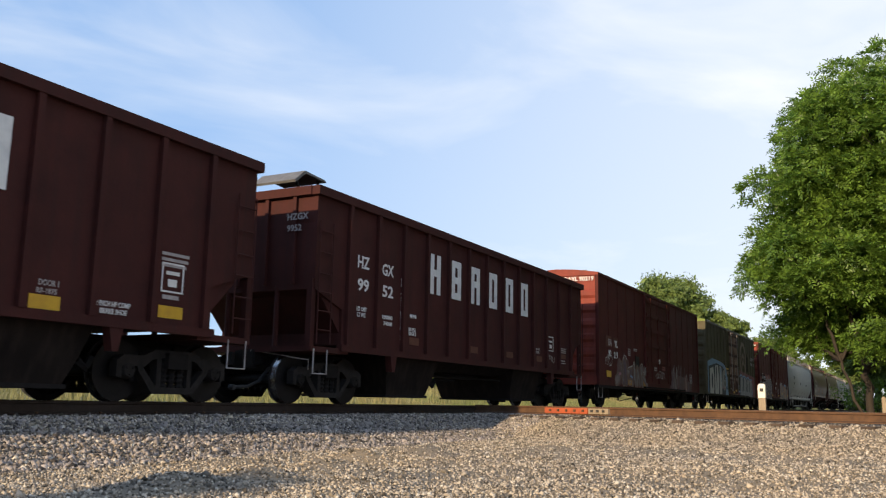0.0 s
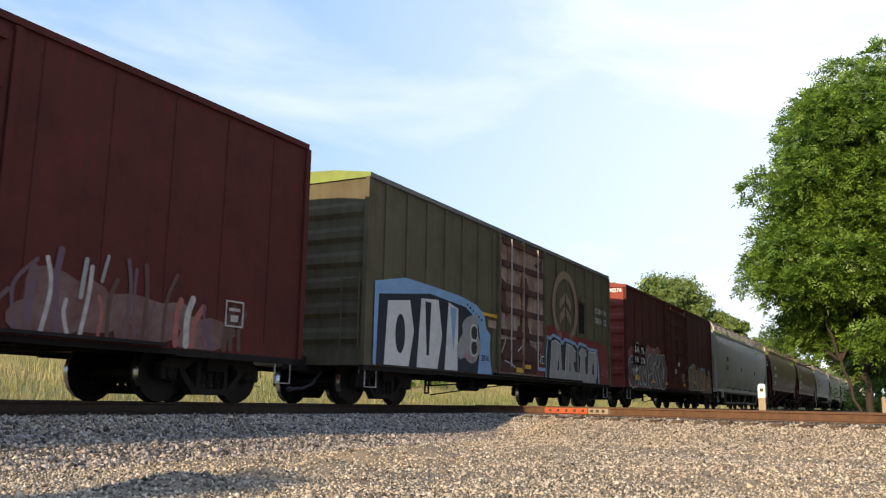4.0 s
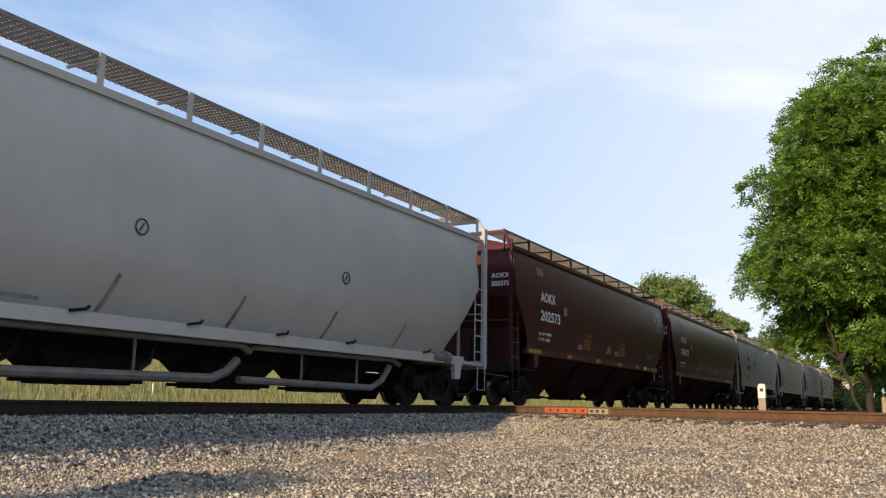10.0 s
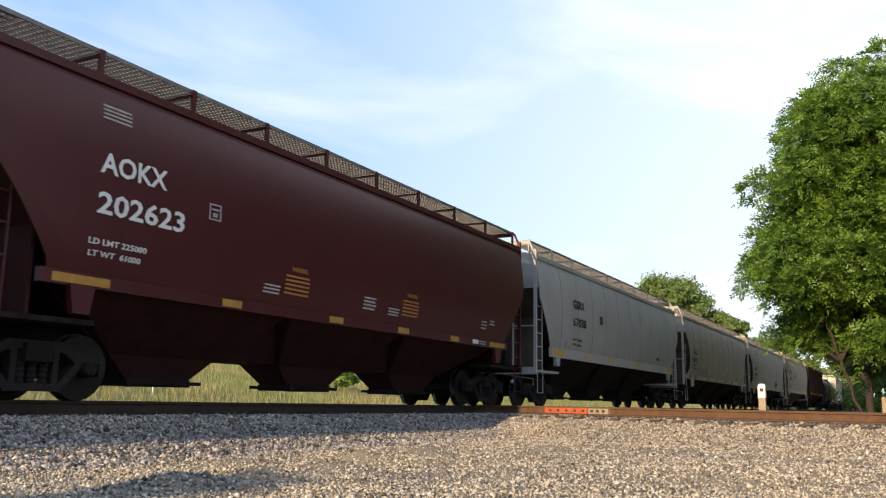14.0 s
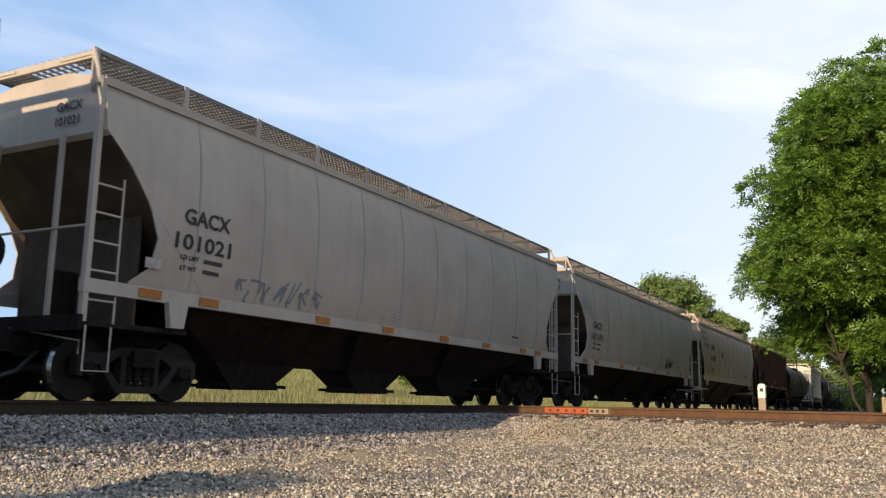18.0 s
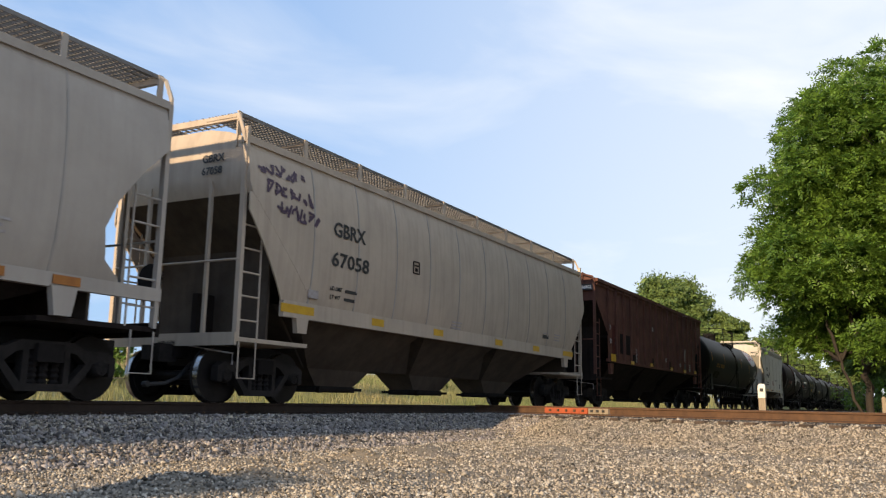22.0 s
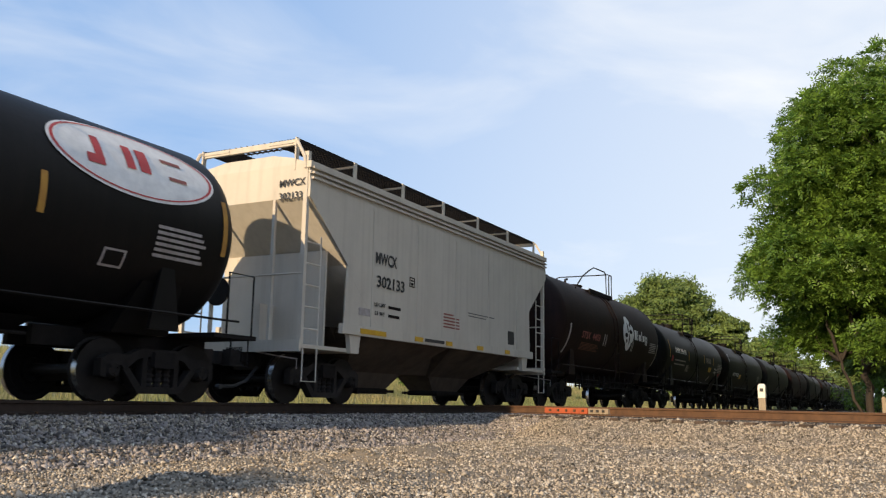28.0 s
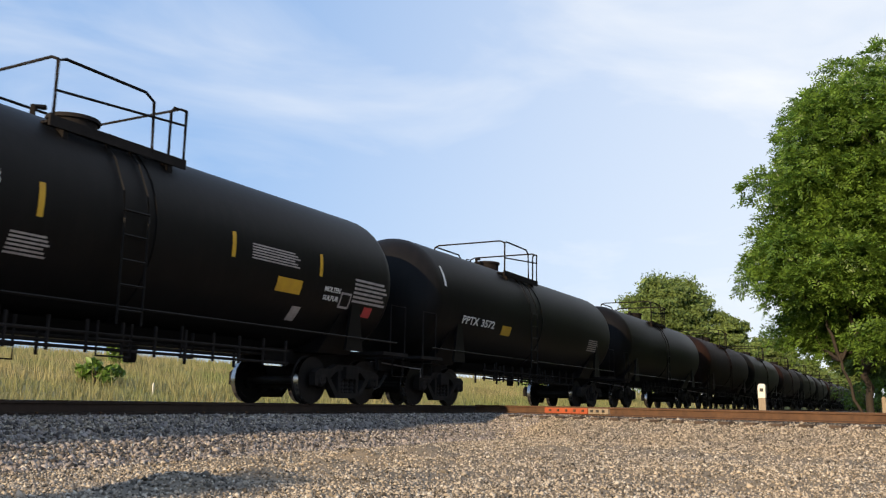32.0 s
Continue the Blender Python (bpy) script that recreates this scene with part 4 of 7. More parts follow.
    for s in (-1, 1):
        part("end_platform", boxes((min(s * L, s * (L - 1.0)), max(s * L, s * (L - 1.0)), -1.45, 1.45, 1.03, 1.1)), M_STEEL, car)
        part("saddle", loft([(1.0, s * (L - 2.0) - 0.55, s * (L - 2.0) + 0.55, 0.9), (1.75, s * (L - 2.0) - 0.4, s * (L - 2.0) + 0.4, 1.3)]), mat, car)
        for y in (-1, 1):
            part("saddle_web", prism([(s * (L - 2.0) - 0.3, 1.05), (s * (L - 2.0) + 0.3, 1.05), (s * (L - 2.0) + 0.12, 2.0), (s * (L - 2.0) - 0.12, 2.0)], y * 1.36 - 0.03, y * 1.36 + 0.03), mat, car)
            part("end_handrail", tubes([(s * (L - 0.1), y * 1.42, 1.05), (s * (L - 0.1), y * 1.42, 2.1), (s * (L - 0.7), y * 1.42, 2.1), (s * (L - 0.7), y * 1.42, 1.05)], r=0.018), M_STEEL, car)
    part("under_pipe", tubes([(-T + 3.4, -0.5, 0.9), (T - 3.4, -0.5, 0.9)], [(-2.5, -0.9, 0.8), (2.5, -0.9, 0.8)], *[[(x, -0.5, 1.2), (x, -0.5, 0.62)] for x in (-2.6, -1.2, 0.4, 1.6, 2.8)], *[[(x, -0.9, 1.2), (x, -0.9, 0.7), (x + 0.25, -0.9, 0.7), (x + 0.25, -0.9, 1.1)] for x in (-2.1, 1.1)], r=0.028), M_STEEL, car)
    xs = [-3.4 + 0.62 * k for k in range(12)]
    part("heater_pipe", tubes([(-3.5, -1.15, 0.72), (3.5, -1.15, 0.72)], [(-3.5, -1.15, 0.93), (3.5, -1.15, 0.93)], *[[(x, -1.15, 0.66), (x, -1.15, 1.12)] for x in xs], r=0.026), M_STEEL, car)
    part("belly_jacket", loft([(0.88, -T + 3.6, T - 3.6, 0.35), (1.12, -T + 3.4, T - 3.4, 0.75)]), mat, car)
    part("bottom_outlet", lathe(bmesh.new(), [(0.62, 0.1), (0.9, 0.12), (1.2, 0.3)], (0.9, 0, 0), "Z", 14), M_STEEL, car)
    running_gear(car, L, L - 1.7)
    grab_step(car, -L + 0.35, 1.05, M_STEEL, y=-1.4)
    grab_step(car, L - 0.35, 1.05, M_STEEL, y=-1.4)
    return car, L


# ---- the track and the ground ----
CROSS_AT, CROSS_DIR = Vector((19.55, -2.9)), Vector((-0.424, -0.906))   # a point of the crossing line's near rail and its way


# low heaps of gravel on the lot: middle, height, half lengths
MOUNDS = ((6.3, -5.85, 0.12, 0.4, 0.3), (5.2, -6.0, 0.1, 0.4, 0.3), (7.7, -5.6, 0.1, 0.4, 0.3), (9.2, -5.0, 0.13, 0.3, 0.35), (10.6, -5.2, 0.11, 0.28, 0.3), (6.9, -6.6, 0.05, 0.3, 0.4), (12.2, -6.4, 0.05, 0.3, 0.35), (8.0, -4.4, 0.05, 0.3, 0.4))


def ground_height(x, y):
    """Height of the land: track bed, shoulder, gravel lot on the near side, meadow that rises on the far side."""
    a = abs(y)
    z = -0.21
    if a > 1.5:
        u = min((a - 1.5) / 1.9, 1.0)
        z -= (0.42 if y < 0 else 0.5) * u
    if y < 0:
        # bed of the crossing line
        p = Vector((x, y)) - CROSS_AT
        side = p.x * 0.906 - p.y * 0.424          # metres to the right of its near rail
        lane = max(0.0, 1 - max(0.0, -side - 0.35) / 2.0) if side < 1.5 else max(0.0, 1 - (side - 1.9) / 3.0)
        lane = min(1.0, lane) if y < -0.5 else 0.0
        z = max(z, -0.2 - 0.45 * (1 - lane) if lane > 0 else z)
        u = min(max((a - 3.4) / 3.0, 0.0), 1.0)
        if lane < 0.9:
            z += (1 - lane) * (0.05 * u * math.sin(x * 0.55 + 0.6) + 0.05 * u * noise.noise((x * 0.35, y * 0.45, 3)))
            z += (1 - lane) * 0.05 * u * noise.noise((x * 1.1, y * 1.2, 8))
            if y < -3.4:
                for mx, my, h, sx, sy in MOUNDS:
                    z += h * math.exp(-((x - mx) / sx) ** 2 - ((y - my) / sy) ** 2)
    else:
        u = min(max((y - 4.0) / 16.0, 0.0), 1.0)
        z += 3.0 * (1 - math.exp(-max(0.0, y - 3.6) / 11.0)) * (1 + 0.18 * noise.noise((x * 0.05, y * 0.05, 1)))
    return z


def make_ground():
    xs = np.concatenate([-np.geomspace(3000, 10, 26), np.arange(-8, 2, 0.4), np.arange(2, 16, 0.12), np.arange(16.1, 34, 0.3), np.geomspace(34, 3000, 60)])
    ys = np.concatenate([-np.geomspace(3000, 16, 22), np.arange(-15, -9, 0.3), np.arange(-9, -1.2, 0.14), np.arange(-1.1, 4, 0.5), np.arange(4.2, 30, 1.0), np.geomspace(31, 3000, 24)])
    verts = [(x, y, ground_height(x, y)) for y in ys for x in xs]
    nx = len(xs)
    faces = [(j * nx + i, j * nx + i + 1, (j + 1) * nx + i + 1, (j + 1) * nx + i) for j in range(len(ys) - 1) for i in range(nx - 1)]
    me = bpy.data.meshes.new("ground")
    me.from_pydata(verts, [], faces)
    me.materials.append(M_GROUND)
    me.materials.append(M_GRASS)
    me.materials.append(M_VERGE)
    for f in me.polygons:
        f.use_smooth = True
        c = f.center
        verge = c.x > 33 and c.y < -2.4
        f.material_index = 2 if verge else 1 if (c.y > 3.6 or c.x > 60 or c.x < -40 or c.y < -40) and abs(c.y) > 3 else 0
    tagged(new("ground", me), "grey and tan crushed gravel with a dry meadow behind the track", "ground", kind="structure")


make_ground()

RAIL = [(-0.07, -0.18), (0.07, -0.18), (0.07, -0.165), (0.012, -0.145), (0.01, -0.045), (0.036, -0.035), (0.036, -0.004), (0.03, 0.0), (-0.03, 0.0), (-0.036, -0.004), (-0.036, -0.035), (-0.01, -0.045), (-0.012, -0.145), (-0.07, -0.165)]


def rail_mesh(length, side=M_RAIL):
    bm = bmesh.new()
    a = [bm.verts.new((0, y, z)) for y, z in RAIL]
    b = [bm.verts.new((length, y, z)) for y, z in RAIL]
    bm.faces.new(a)
    bm.faces.new(b[::-1])
    for i in range(len(a)):
        j = (i + 1) % len(a)
        f = bm.faces.new((a[i], b[i], b[j], a[j]))
        f.material_index = 1 if i == 7 else 0
    bmesh.ops.recalc_face_normals(bm, faces=bm.faces[:])
    me = bpy.data.meshes.new("rail")
    bm.to_mesh(me)
    bm.free()
    me.materials.append(side)
    me.materials.append(M_RAILTOP)
    return me


main_track = thing("railway_track", "rusty steel rails on creosoted timber ties in grey ballast", "railway track", kind="structure")
long_rail = rail_mesh(760, M_RAIL_GRIMY)
for y in (-0.755, 0.755):
    part("rail", long_rail, None, main_track, m=Matrix.Translation((-60, y, 0)))
tie_me = None
for i in range(150):
    x = -12 + i * 0.52
    if tie_me is None:
        t0 = part("tie", boxes((-0.115, 0.115, -1.3, 1.3, -0.36, -0.183)), M_TIE, main_track, m=Matrix.Translation((x, 0, 0)))
        tie_me = t0.data
    else:
        part("tie", tie_me, None, main_track, m=Matrix.Translation((x, random.uniform(-0.04, 0.04), random.uniform(-0.004, 0))) @ Matrix.Rotation(random.uniform(-0.02, 0.02), 4, "Z"))
tagged(part("far_ties", boxes(*[(67 + i * 0.52 - 0.115, 67 + i * 0.52 + 0.115, -1.3, 1.3, -0.36, -0.183) for i in range(900)]), M_TIE, main_track), kind="stuff")
for i in range(40):
    for y in (-0.755, 0.755):
        x = -12 + i * 1.04
        part("spike", boxes((x - 0.012, x + 0.012, y - 0.1, y - 0.06, -0.17, -0.145)), M_RAIL, main_track)

# crossing line: it runs into the main track from the near side
cross = thing("crossing_track", "rust-brown rails of a second line that crosses at an angle", "railway track", kind="structure")
turn = math.atan2(CROSS_DIR.y, CROSS_DIR.x)
at = Matrix.Translation((CROSS_AT.x, CROSS_AT.y, 0.03)) @ Matrix.Rotation(turn, 4, "Z")
near_rail, far_rail = rail_mesh(60), rail_mesh(60)
part("rail", near_rail, None, cross, m=at @ Matrix.Translation((-1.9, 0, 0)))
part("rail", far_rail, None, cross, m=at @ Matrix.Translation((-1.6, 1.51, 0)))
for i in range(60):
    part("tie", tie_me, None, cross, m=at @ Matrix.Translation((0.1 + i * 0.53, 0.755, -0.03)) @ Matrix.Rotation(radians(90), 4, "Z") @ Matrix.Rotation(radians(90), 4, "Z") @ Matrix.Scale(1, 4))
part("painted_joint", boxes((0.74, 2.1, -0.085, -0.014, -0.15, -0.03)), M_ORANGE, cross, "orange-painted joint bar", m=at)
for i in range(5):
    part("joint_bolt", boxes((0.9 + i * 0.26, 0.96 + i * 0.26, -0.11, -0.085, -0.11, -0.06)), M_RAIL, cross, m=at)
part("bare_joint", boxes((2.12, 2.7, -0.08, -0.014, -0.15, -0.03)), M_WOODPOST, cross, "pale bare-metal joint bar", m=at)
for i in range(3):
    part("joint_bolt", boxes((2.2 + i * 0.17, 2.26 + i * 0.17, -0.105, -0.08, -0.11, -0.06)), M_BLACK, cross, m=at)


# ---- loose stones ----
def stones(name, n, size, pick, mat, label, seed):
    """Many small angular stones on the ground, as one mesh."""
    rng = np.random.default_rng(seed)
    pts = np.array([pick(rng) for _ in range(n)])
    z = np.array([ground_height(p[0], p[1]) for p in pts])
    base = np.array([(1, 0, 0), (0, 1, 0), (-1, 0, 0), (0, -1, 0), (0.25, 0.1, 0.8), (0, 0, -0.7), (-0.3, 0.2, 0.72)])
    tri = np.array([(0, 1, 4), (1, 6, 4), (1, 2, 6), (2, 3, 6), (3, 4, 6), (3, 0, 4), (1, 0, 5), (2, 1, 5), (3, 2, 5), (0, 3, 5)])
    s = size * rng.lognormal(0, 0.32, (n, 1, 1))
    v = base[None] * (1 + rng.uniform(-0.5, 0.5, (n, 7, 3)))
    v *= s * rng.uniform(0.65, 1.2, (n, 1, 3))
    a, t = rng.uniform(0, 6.28, n), rng.uniform(-0.5, 0.5, n)
    c, sn, ct, st = np.cos(a), np.sin(a), np.cos(t), np.sin(t)
    x, y, zz = v[..., 0], v[..., 1], v[..., 2]
    y, zz = y * ct[:, None] - zz * st[:, None], y * st[:, None] + zz * ct[:, None]
    x, y = x * c[:, None] - y * sn[:, None], x * sn[:, None] + y * c[:, None]
    v = np.stack([x + pts[:, :1], y + pts[:, 1:2], zz + z[:, None] + s[:, 0] * 0.3], -1).reshape(-1, 3)
    f = (tri[None] + 7 * np.arange(n)[:, None, None]).reshape(-1, 3)
    me = bpy.data.meshes.new(name)
    me.vertices.add(len(v))
    me.vertices.foreach_set("co", v.ravel())
    me.loops.add(f.size)
    me.loops.foreach_set("vertex_index", f.ravel())
    me.polygons.add(len(f))
    me.polygons.foreach_set("loop_start", np.arange(0, f.size, 3))
    me.polygons.foreach_set("loop_total", np.full(len(f), 3))
    me.update(calc_edges=True)
    me.materials.append(mat)
    return tagged(new(name, me), label, "gravel", kind="stuff")


def lot(rng):
    """A spot of the gravel lot: denser close by."""
    d = 3.2 + 21 * rng.random() ** 1.5
    a = radians(rng.uniform(-2, 62))
    x, y = d * math.cos(a), EYE[1] + d * math.sin(a)
    return (x, min(y, -1.0 - rng.random())) if y > -1.3 else (x, y)


def shoulder(rng):
    return 3 + 42 * rng.random() ** 1.4, -1.2 - 2.6 * rng.random()


def beside(rng):
    u, v = rng.random() * 13, rng.uniform(-2.6, -0.1)
    p = CROSS_AT + CROSS_DIR * u + Vector((CROSS_DIR.y, -CROSS_DIR.x)) * v
    return p.x, p.y


def slope_near(rng):
    u, v = rng.random() * 13, rng.uniform(0.06, 2.6)
    p = CROSS_AT + CROSS_DIR * u + Vector((CROSS_DIR.y, -CROSS_DIR.x)) * v
    return p.x, p.y


stones("loose_gravel", 118000, 0.0128, lot, M_STONE, "loose grey and tan crushed stone", 1)
stones("pale_gravel", 12000, 0.013, lot, M_PALE, "pale sunlit stones among the gravel", 2)
stones("ballast", 44000, 0.0215, shoulder, M_BALLAST, "grey ballast on the shoulder of the track", 3)
stones("crossing_ballast", 22000, 0.0165, slope_near, M_STONE, "ballast along the crossing line", 4)
stones("pale_ballast", 5000, 0.0185, shoulder, M_PALE, "pale stones among the ballast", 5)


# ---- plants ----
def quads(name, centres, normals, sizes, mat, rng, aspect=0.55, bend=0.35):
    """Leaves: each a folded pair of triangles about its centre."""
    n = len(centres)
    ref = rng.normal(size=(n, 3))
    u = np.cross(normals, ref)
    u /= np.linalg.norm(u, axis=1)[:, None] + 1e-9
    w = np.cross(normals, u)
    s = sizes[:, None]
    v = np.stack([centres - u * s, centres + w * s * aspect + normals * s * bend * 0.4, centres + u * s - normals * s * bend * 0.3, centres - w * s * aspect + normals * s * bend * 0.4], 1).reshape(-1, 3)
    k = 4 * np.arange(n)[:, None]
    f = np.concatenate([k + np.array([[0, 1, 2]]), k + np.array([[0, 2, 3]])], 1).reshape(-1, 3)
    me = bpy.data.meshes.new(name)
    me.vertices.add(len(v))
    me.vertices.foreach_set("co", v.ravel())
    me.loops.add(f.size)
    me.loops.foreach_set("vertex_index", f.ravel())
    me.polygons.add(len(f))
    me.polygons.foreach_set("loop_start", np.arange(0, f.size, 3))
    me.polygons.foreach_set("loop_total", np.full(len(f), 3))
    me.update(calc_edges=True)
    me.materials.append(mat)
    return me


def crown_mesh(rng, clumps, leaves, spread, leaf, mat, droop=0.25):
    """clumps: rows of (x, y, z, radius). Leaves crowd on the outside of every clump, in small sprays."""
    cs, ns, ss = [], [], []
    for x, y, z, r in clumps:
        k = int(leaves * (r / spread) ** 2)
        d = rng.normal(size=(k, 3))
        d /= np.linalg.norm(d, axis=1)[:, None]
        d[:, 2] = np.where(d[:, 2] < -0.45, -d[:, 2] * 0.6, d[:, 2])
        rad = r * (0.4 + 0.72 * rng.random(k) ** 0.7)[:, None]
        lump = 1 + 0.34 * np.sin(5 * d[:, :1] + x) * np.cos(4.3 * d[:, 1:2] + y) + 0.12 * np.sin(9 * d[:, 2:] + z)
        p = np.array([x, y, z]) + d * rad * lump * np.array([1, 1, 0.82])
        nn = d * 0.7 + rng.normal(size=(k, 3)) * 0.55 + np.array([0, 0, droop])
        nn /= np.linalg.norm(nn, axis=1)[:, None]
        cs.append(p), ns.append(nn), ss.append(leaf * rng.lognormal(0, 0.3, k))
    return quads("crown", np.concatenate(cs), np.concatenate(ns), np.concatenate(ss), mat, rng)


def limb(bm, a, b, r0, r1, rng, wob=0.25, n=6, k=7):
    """A tapered, slightly bent limb."""
    a, b = Vector(a), Vector(b)
    rings = []
    for i in range(n + 1):
        u = i / n
        p = a.lerp(b, u) + Vector(rng.normal(size=3)) * wob * (0 if i in (0,) else 1) * 0.35
        r = r0 + (r1 - r0) * u
        d = (b - a).normalized()
        e = d.cross(Vector((0.3, 1, 0.1))).normalized()
        g = d.cross(e)
        rings.append([bm.verts.new(p + r * (math.cos(j * 6.283 / k) * e + math.sin(j * 6.283 / k) * g)) for j in range(k)])
    for q, s in zip(rings, rings[1:]):
        for j in range(k):
            bm.faces.new((q[j], q[(j + 1) % k], s[(j + 1) % k], s[j]))


def tree(name, label, foot, forks, clumps, leaves, leaf, mat, seed, trunk_r=0.35, spread=2.0):
    rng = np.random.default_rng(seed)
    t = thing(name, label, "tree", Matrix.Translation(foot))
    bm = bmesh.new()
    for a, b, r0, r1 in forks:
        limb(bm, a, b, r0, r1, rng)
    part("trunk", bm, M_BARK, t, smooth=True)
    tops = [Vector(b) for a, b, r0, r1 in forks]
    for x, y, z, r in clumps[:: max(1, len(clumps) // 24)]:
        bl = bmesh.new()
        c = Vector((x, y, z))
        o = min(tops, key=lambda p: (p - c).length + max(0, p.z - c.z) * 2)
        limb(bl, o, c, trunk_r * 0.3, 0.03, rng, 0.5, 5, 5)
        part("limb", bl, M_BARK, t, smooth=True)
    part("crown", crown_mesh(rng, clumps, leaves, spread, leaf, mat), None, t)
    return t


def rounded_clumps(rng, n, centre, radii, r, floor=None):
    out = []
    while len(out) < n:
        d = rng.normal(size=3)
        d /= np.linalg.norm(d)
        k = 0.35 + 0.65 * rng.random() ** 0.45
        p = np.array(centre) + d * np.array(radii) * k
        if floor is not None and p[2] < floor:
            continue
        out.append((*p, r * rng.uniform(0.7, 1.25)))
    return out


def sprays(rng, clumps, density, length, leaflet, mat):
    """A crown of compound leaves: on every clump drooping sprays, each a row of paired slender leaflets."""
    at, out = [], []
    for x, y, z, r in clumps:
        k = max(6, int(density * r * r))
        d = rng.normal(size=(k, 3))
        d /= np.linalg.norm(d, axis=1)[:, None]
        d[:, 2] = np.where(d[:, 2] < -0.35, -d[:, 2], d[:, 2])
        lump = 1 + 0.22 * np.sin(4 * d[:, :1] + 3 * x) * np.cos(3.5 * d[:, 1:2] + 2 * y)
        reach = (0.55 + 0.45 * rng.random(k) ** 0.6)[:, None]
        at.append(np.array([x, y, z]) + d * r * reach * lump * np.array([1, 1, 0.72]))
        out.append(d)
    at, out = np.concatenate(at), np.concatenate(out)
    n = len(at)
    way = out * 0.8 + rng.normal(size=(n, 3)) * 0.4 + np.array([0, 0, -0.15])
    way /= np.linalg.norm(way, axis=1)[:, None]
    face = out * 0.45 + rng.normal(size=(n, 3)) * 0.35 + np.array([0, 0, 0.65])
    side = np.cross(face, way)
    side /= np.linalg.norm(side, axis=1)[:, None] + 1e-9
    up = np.cross(way, side)
    ln = length * rng.lognormal(0, 0.25, n)[:, None]
    rows = []
    for u, hand in ((0.15, -1), (0.15, 1), (0.4, -1), (0.4, 1), (0.65, -1), (0.65, 1), (0.9, -1), (0.9, 1), (1.0, 0)):
        base = at + way * ln * u - np.array([0, 0, 0.25]) * ln * u * u
        along = way * (0.5 if hand else 1.0) + side * hand * 0.85 - np.array([0, 0, 0.3]) + rng.normal(size=(n, 3)) * 0.16
        along /= np.linalg.norm(along, axis=1)[:, None]
        across = np.cross(up, along)
        size = leaflet * rng.uniform(0.75, 1.25, n)[:, None]
        mid = base + along * size * 0.45
        rows.append(np.stack([base, mid + across * size * 0.2, base + along * size, mid - across * size * 0.2], 1))
    v = np.stack(rows, 1).reshape(-1, 3)
    k = 4 * np.arange(len(v) // 4)[:, None]
    f = np.concatenate([k + np.array([[0, 1, 2]]), k + np.array([[0, 2, 3]])], 1).reshape(-1, 3)
    me = bpy.data.meshes.new("crown")
    me.vertices.add(len(v))
    me.vertices.foreach_set("co", v.ravel())
    me.loops.add(f.size)
    me.loops.foreach_set("vertex_index", f.ravel())
    me.polygons.add(len(f))
    me.polygons.foreach_set("loop_start", np.arange(0, f.size, 3))
    me.polygons.foreach_set("loop_total", np.full(len(f), 3))
    me.update(calc_edges=True)
    me.materials.append(mat)
    return me


def lobe(rng, n, centre, radii, r, hollow=0.62):
    """Clumps over the outside of a lobe of the crown, with room between them."""
    out = []
    for i in range(n * 40):
        d = rng.normal(size=3)
        d /= np.linalg.norm(d)
        p = np.array(centre) + d * (np.array(radii) - 0.75 * r) * rng.uniform(hollow, 1.0)
        k = r * rng.uniform(0.7, 1.3)
        if all((p[0] - q[0]) ** 2 + (p[1] - q[1]) ** 2 + (1.3 * (p[2] - q[2])) ** 2 > (0.62 * (k + q[3])) ** 2 for q in out):
            out.append((*p, k))
        if len(out) >= n:
            break
    return out


rng = np.random.default_rng(11)
big = lobe(rng, 100, (0.8, -2.1, 13.5), (5.8, 6.3, 5.3), 1.3, 0.5)
big += lobe(rng, 34, (-0.8, 1.5, 11.4), (3.9, 3.3, 2.0), 1.0, 0.4)
big += lobe(rng, 34, (-0.2, 0.9, 9.4), (4.0, 4.5, 2.0), 1.0, 0.4)
big += lobe(rng, 66, (-0.4, 1.2, 7.0), (4.8, 4.9, 2.5), 1.0, 0.4)
big += lobe(rng, 60, (1.8, -2.6, 9.3), (5.0, 6.0, 4.3), 1.25, 0.4)
big += lobe(rng, 14, (2.4, 3.0, 4.5), (1.8, 1.9, 1.5), 0.6)
big += lobe(rng, 18, (-3.4, -0.7, 3.5), (1.5, 1.5, 1.4), 0.7)
big += lobe(rng, 50, (2.4, 0.9, 4.6), (2.8, 4.2, 1.9), 0.9, 0.3)
FOOT = Vector((46, -9.35, -0.6))
roadside = thing("roadside_tree", "tall leafy green deciduous tree with slender dark leaning stems", "tree", Matrix.Translation(FOOT))
FORKS = (((0, 0, 0), (0.15, 0.15, 2.6), 0.19, 0.16), ((0.15, 0.15, 2.6), (-0.8, 1.6, 8.5), 0.15, 0.08), ((0.15, 0.15, 2.6), (1.2, -1.8, 10.5), 0.22, 0.1), ((0.2, 0.35, 0.3), (0.3, 1.2, 3.0), 0.08, 0.07), ((0.3, 1.2, 3.0), (-0.3, 2.2, 6.4), 0.09, 0.05), ((0.4, -1.0, 0), (1.0, -2.6, 6.0), 0.2, 0.1))
for a, b, r0, r1 in FORKS:
    bm = bmesh.new()
    limb(bm, a, b, r0, r1, rng)
    part("stem", bm, M_BARK, roadside, smooth=True)
tops = [Vector(b) for a, b, r0, r1 in FORKS]
for x, y, z, r in big[::5]:
    bm = bmesh.new()
    c = Vector((x, y, z))
    limb(bm, min(tops, key=lambda p: (p - c).length + max(0, p.z - c.z) * 2), c, 0.09, 0.02, rng, 0.5, 5, 5)
    part("limb", bm, M_BARK, roadside, smooth=True)
part("crown", sprays(rng, big, 125, 0.44, 0.21, M_LEAF), None, roadside)

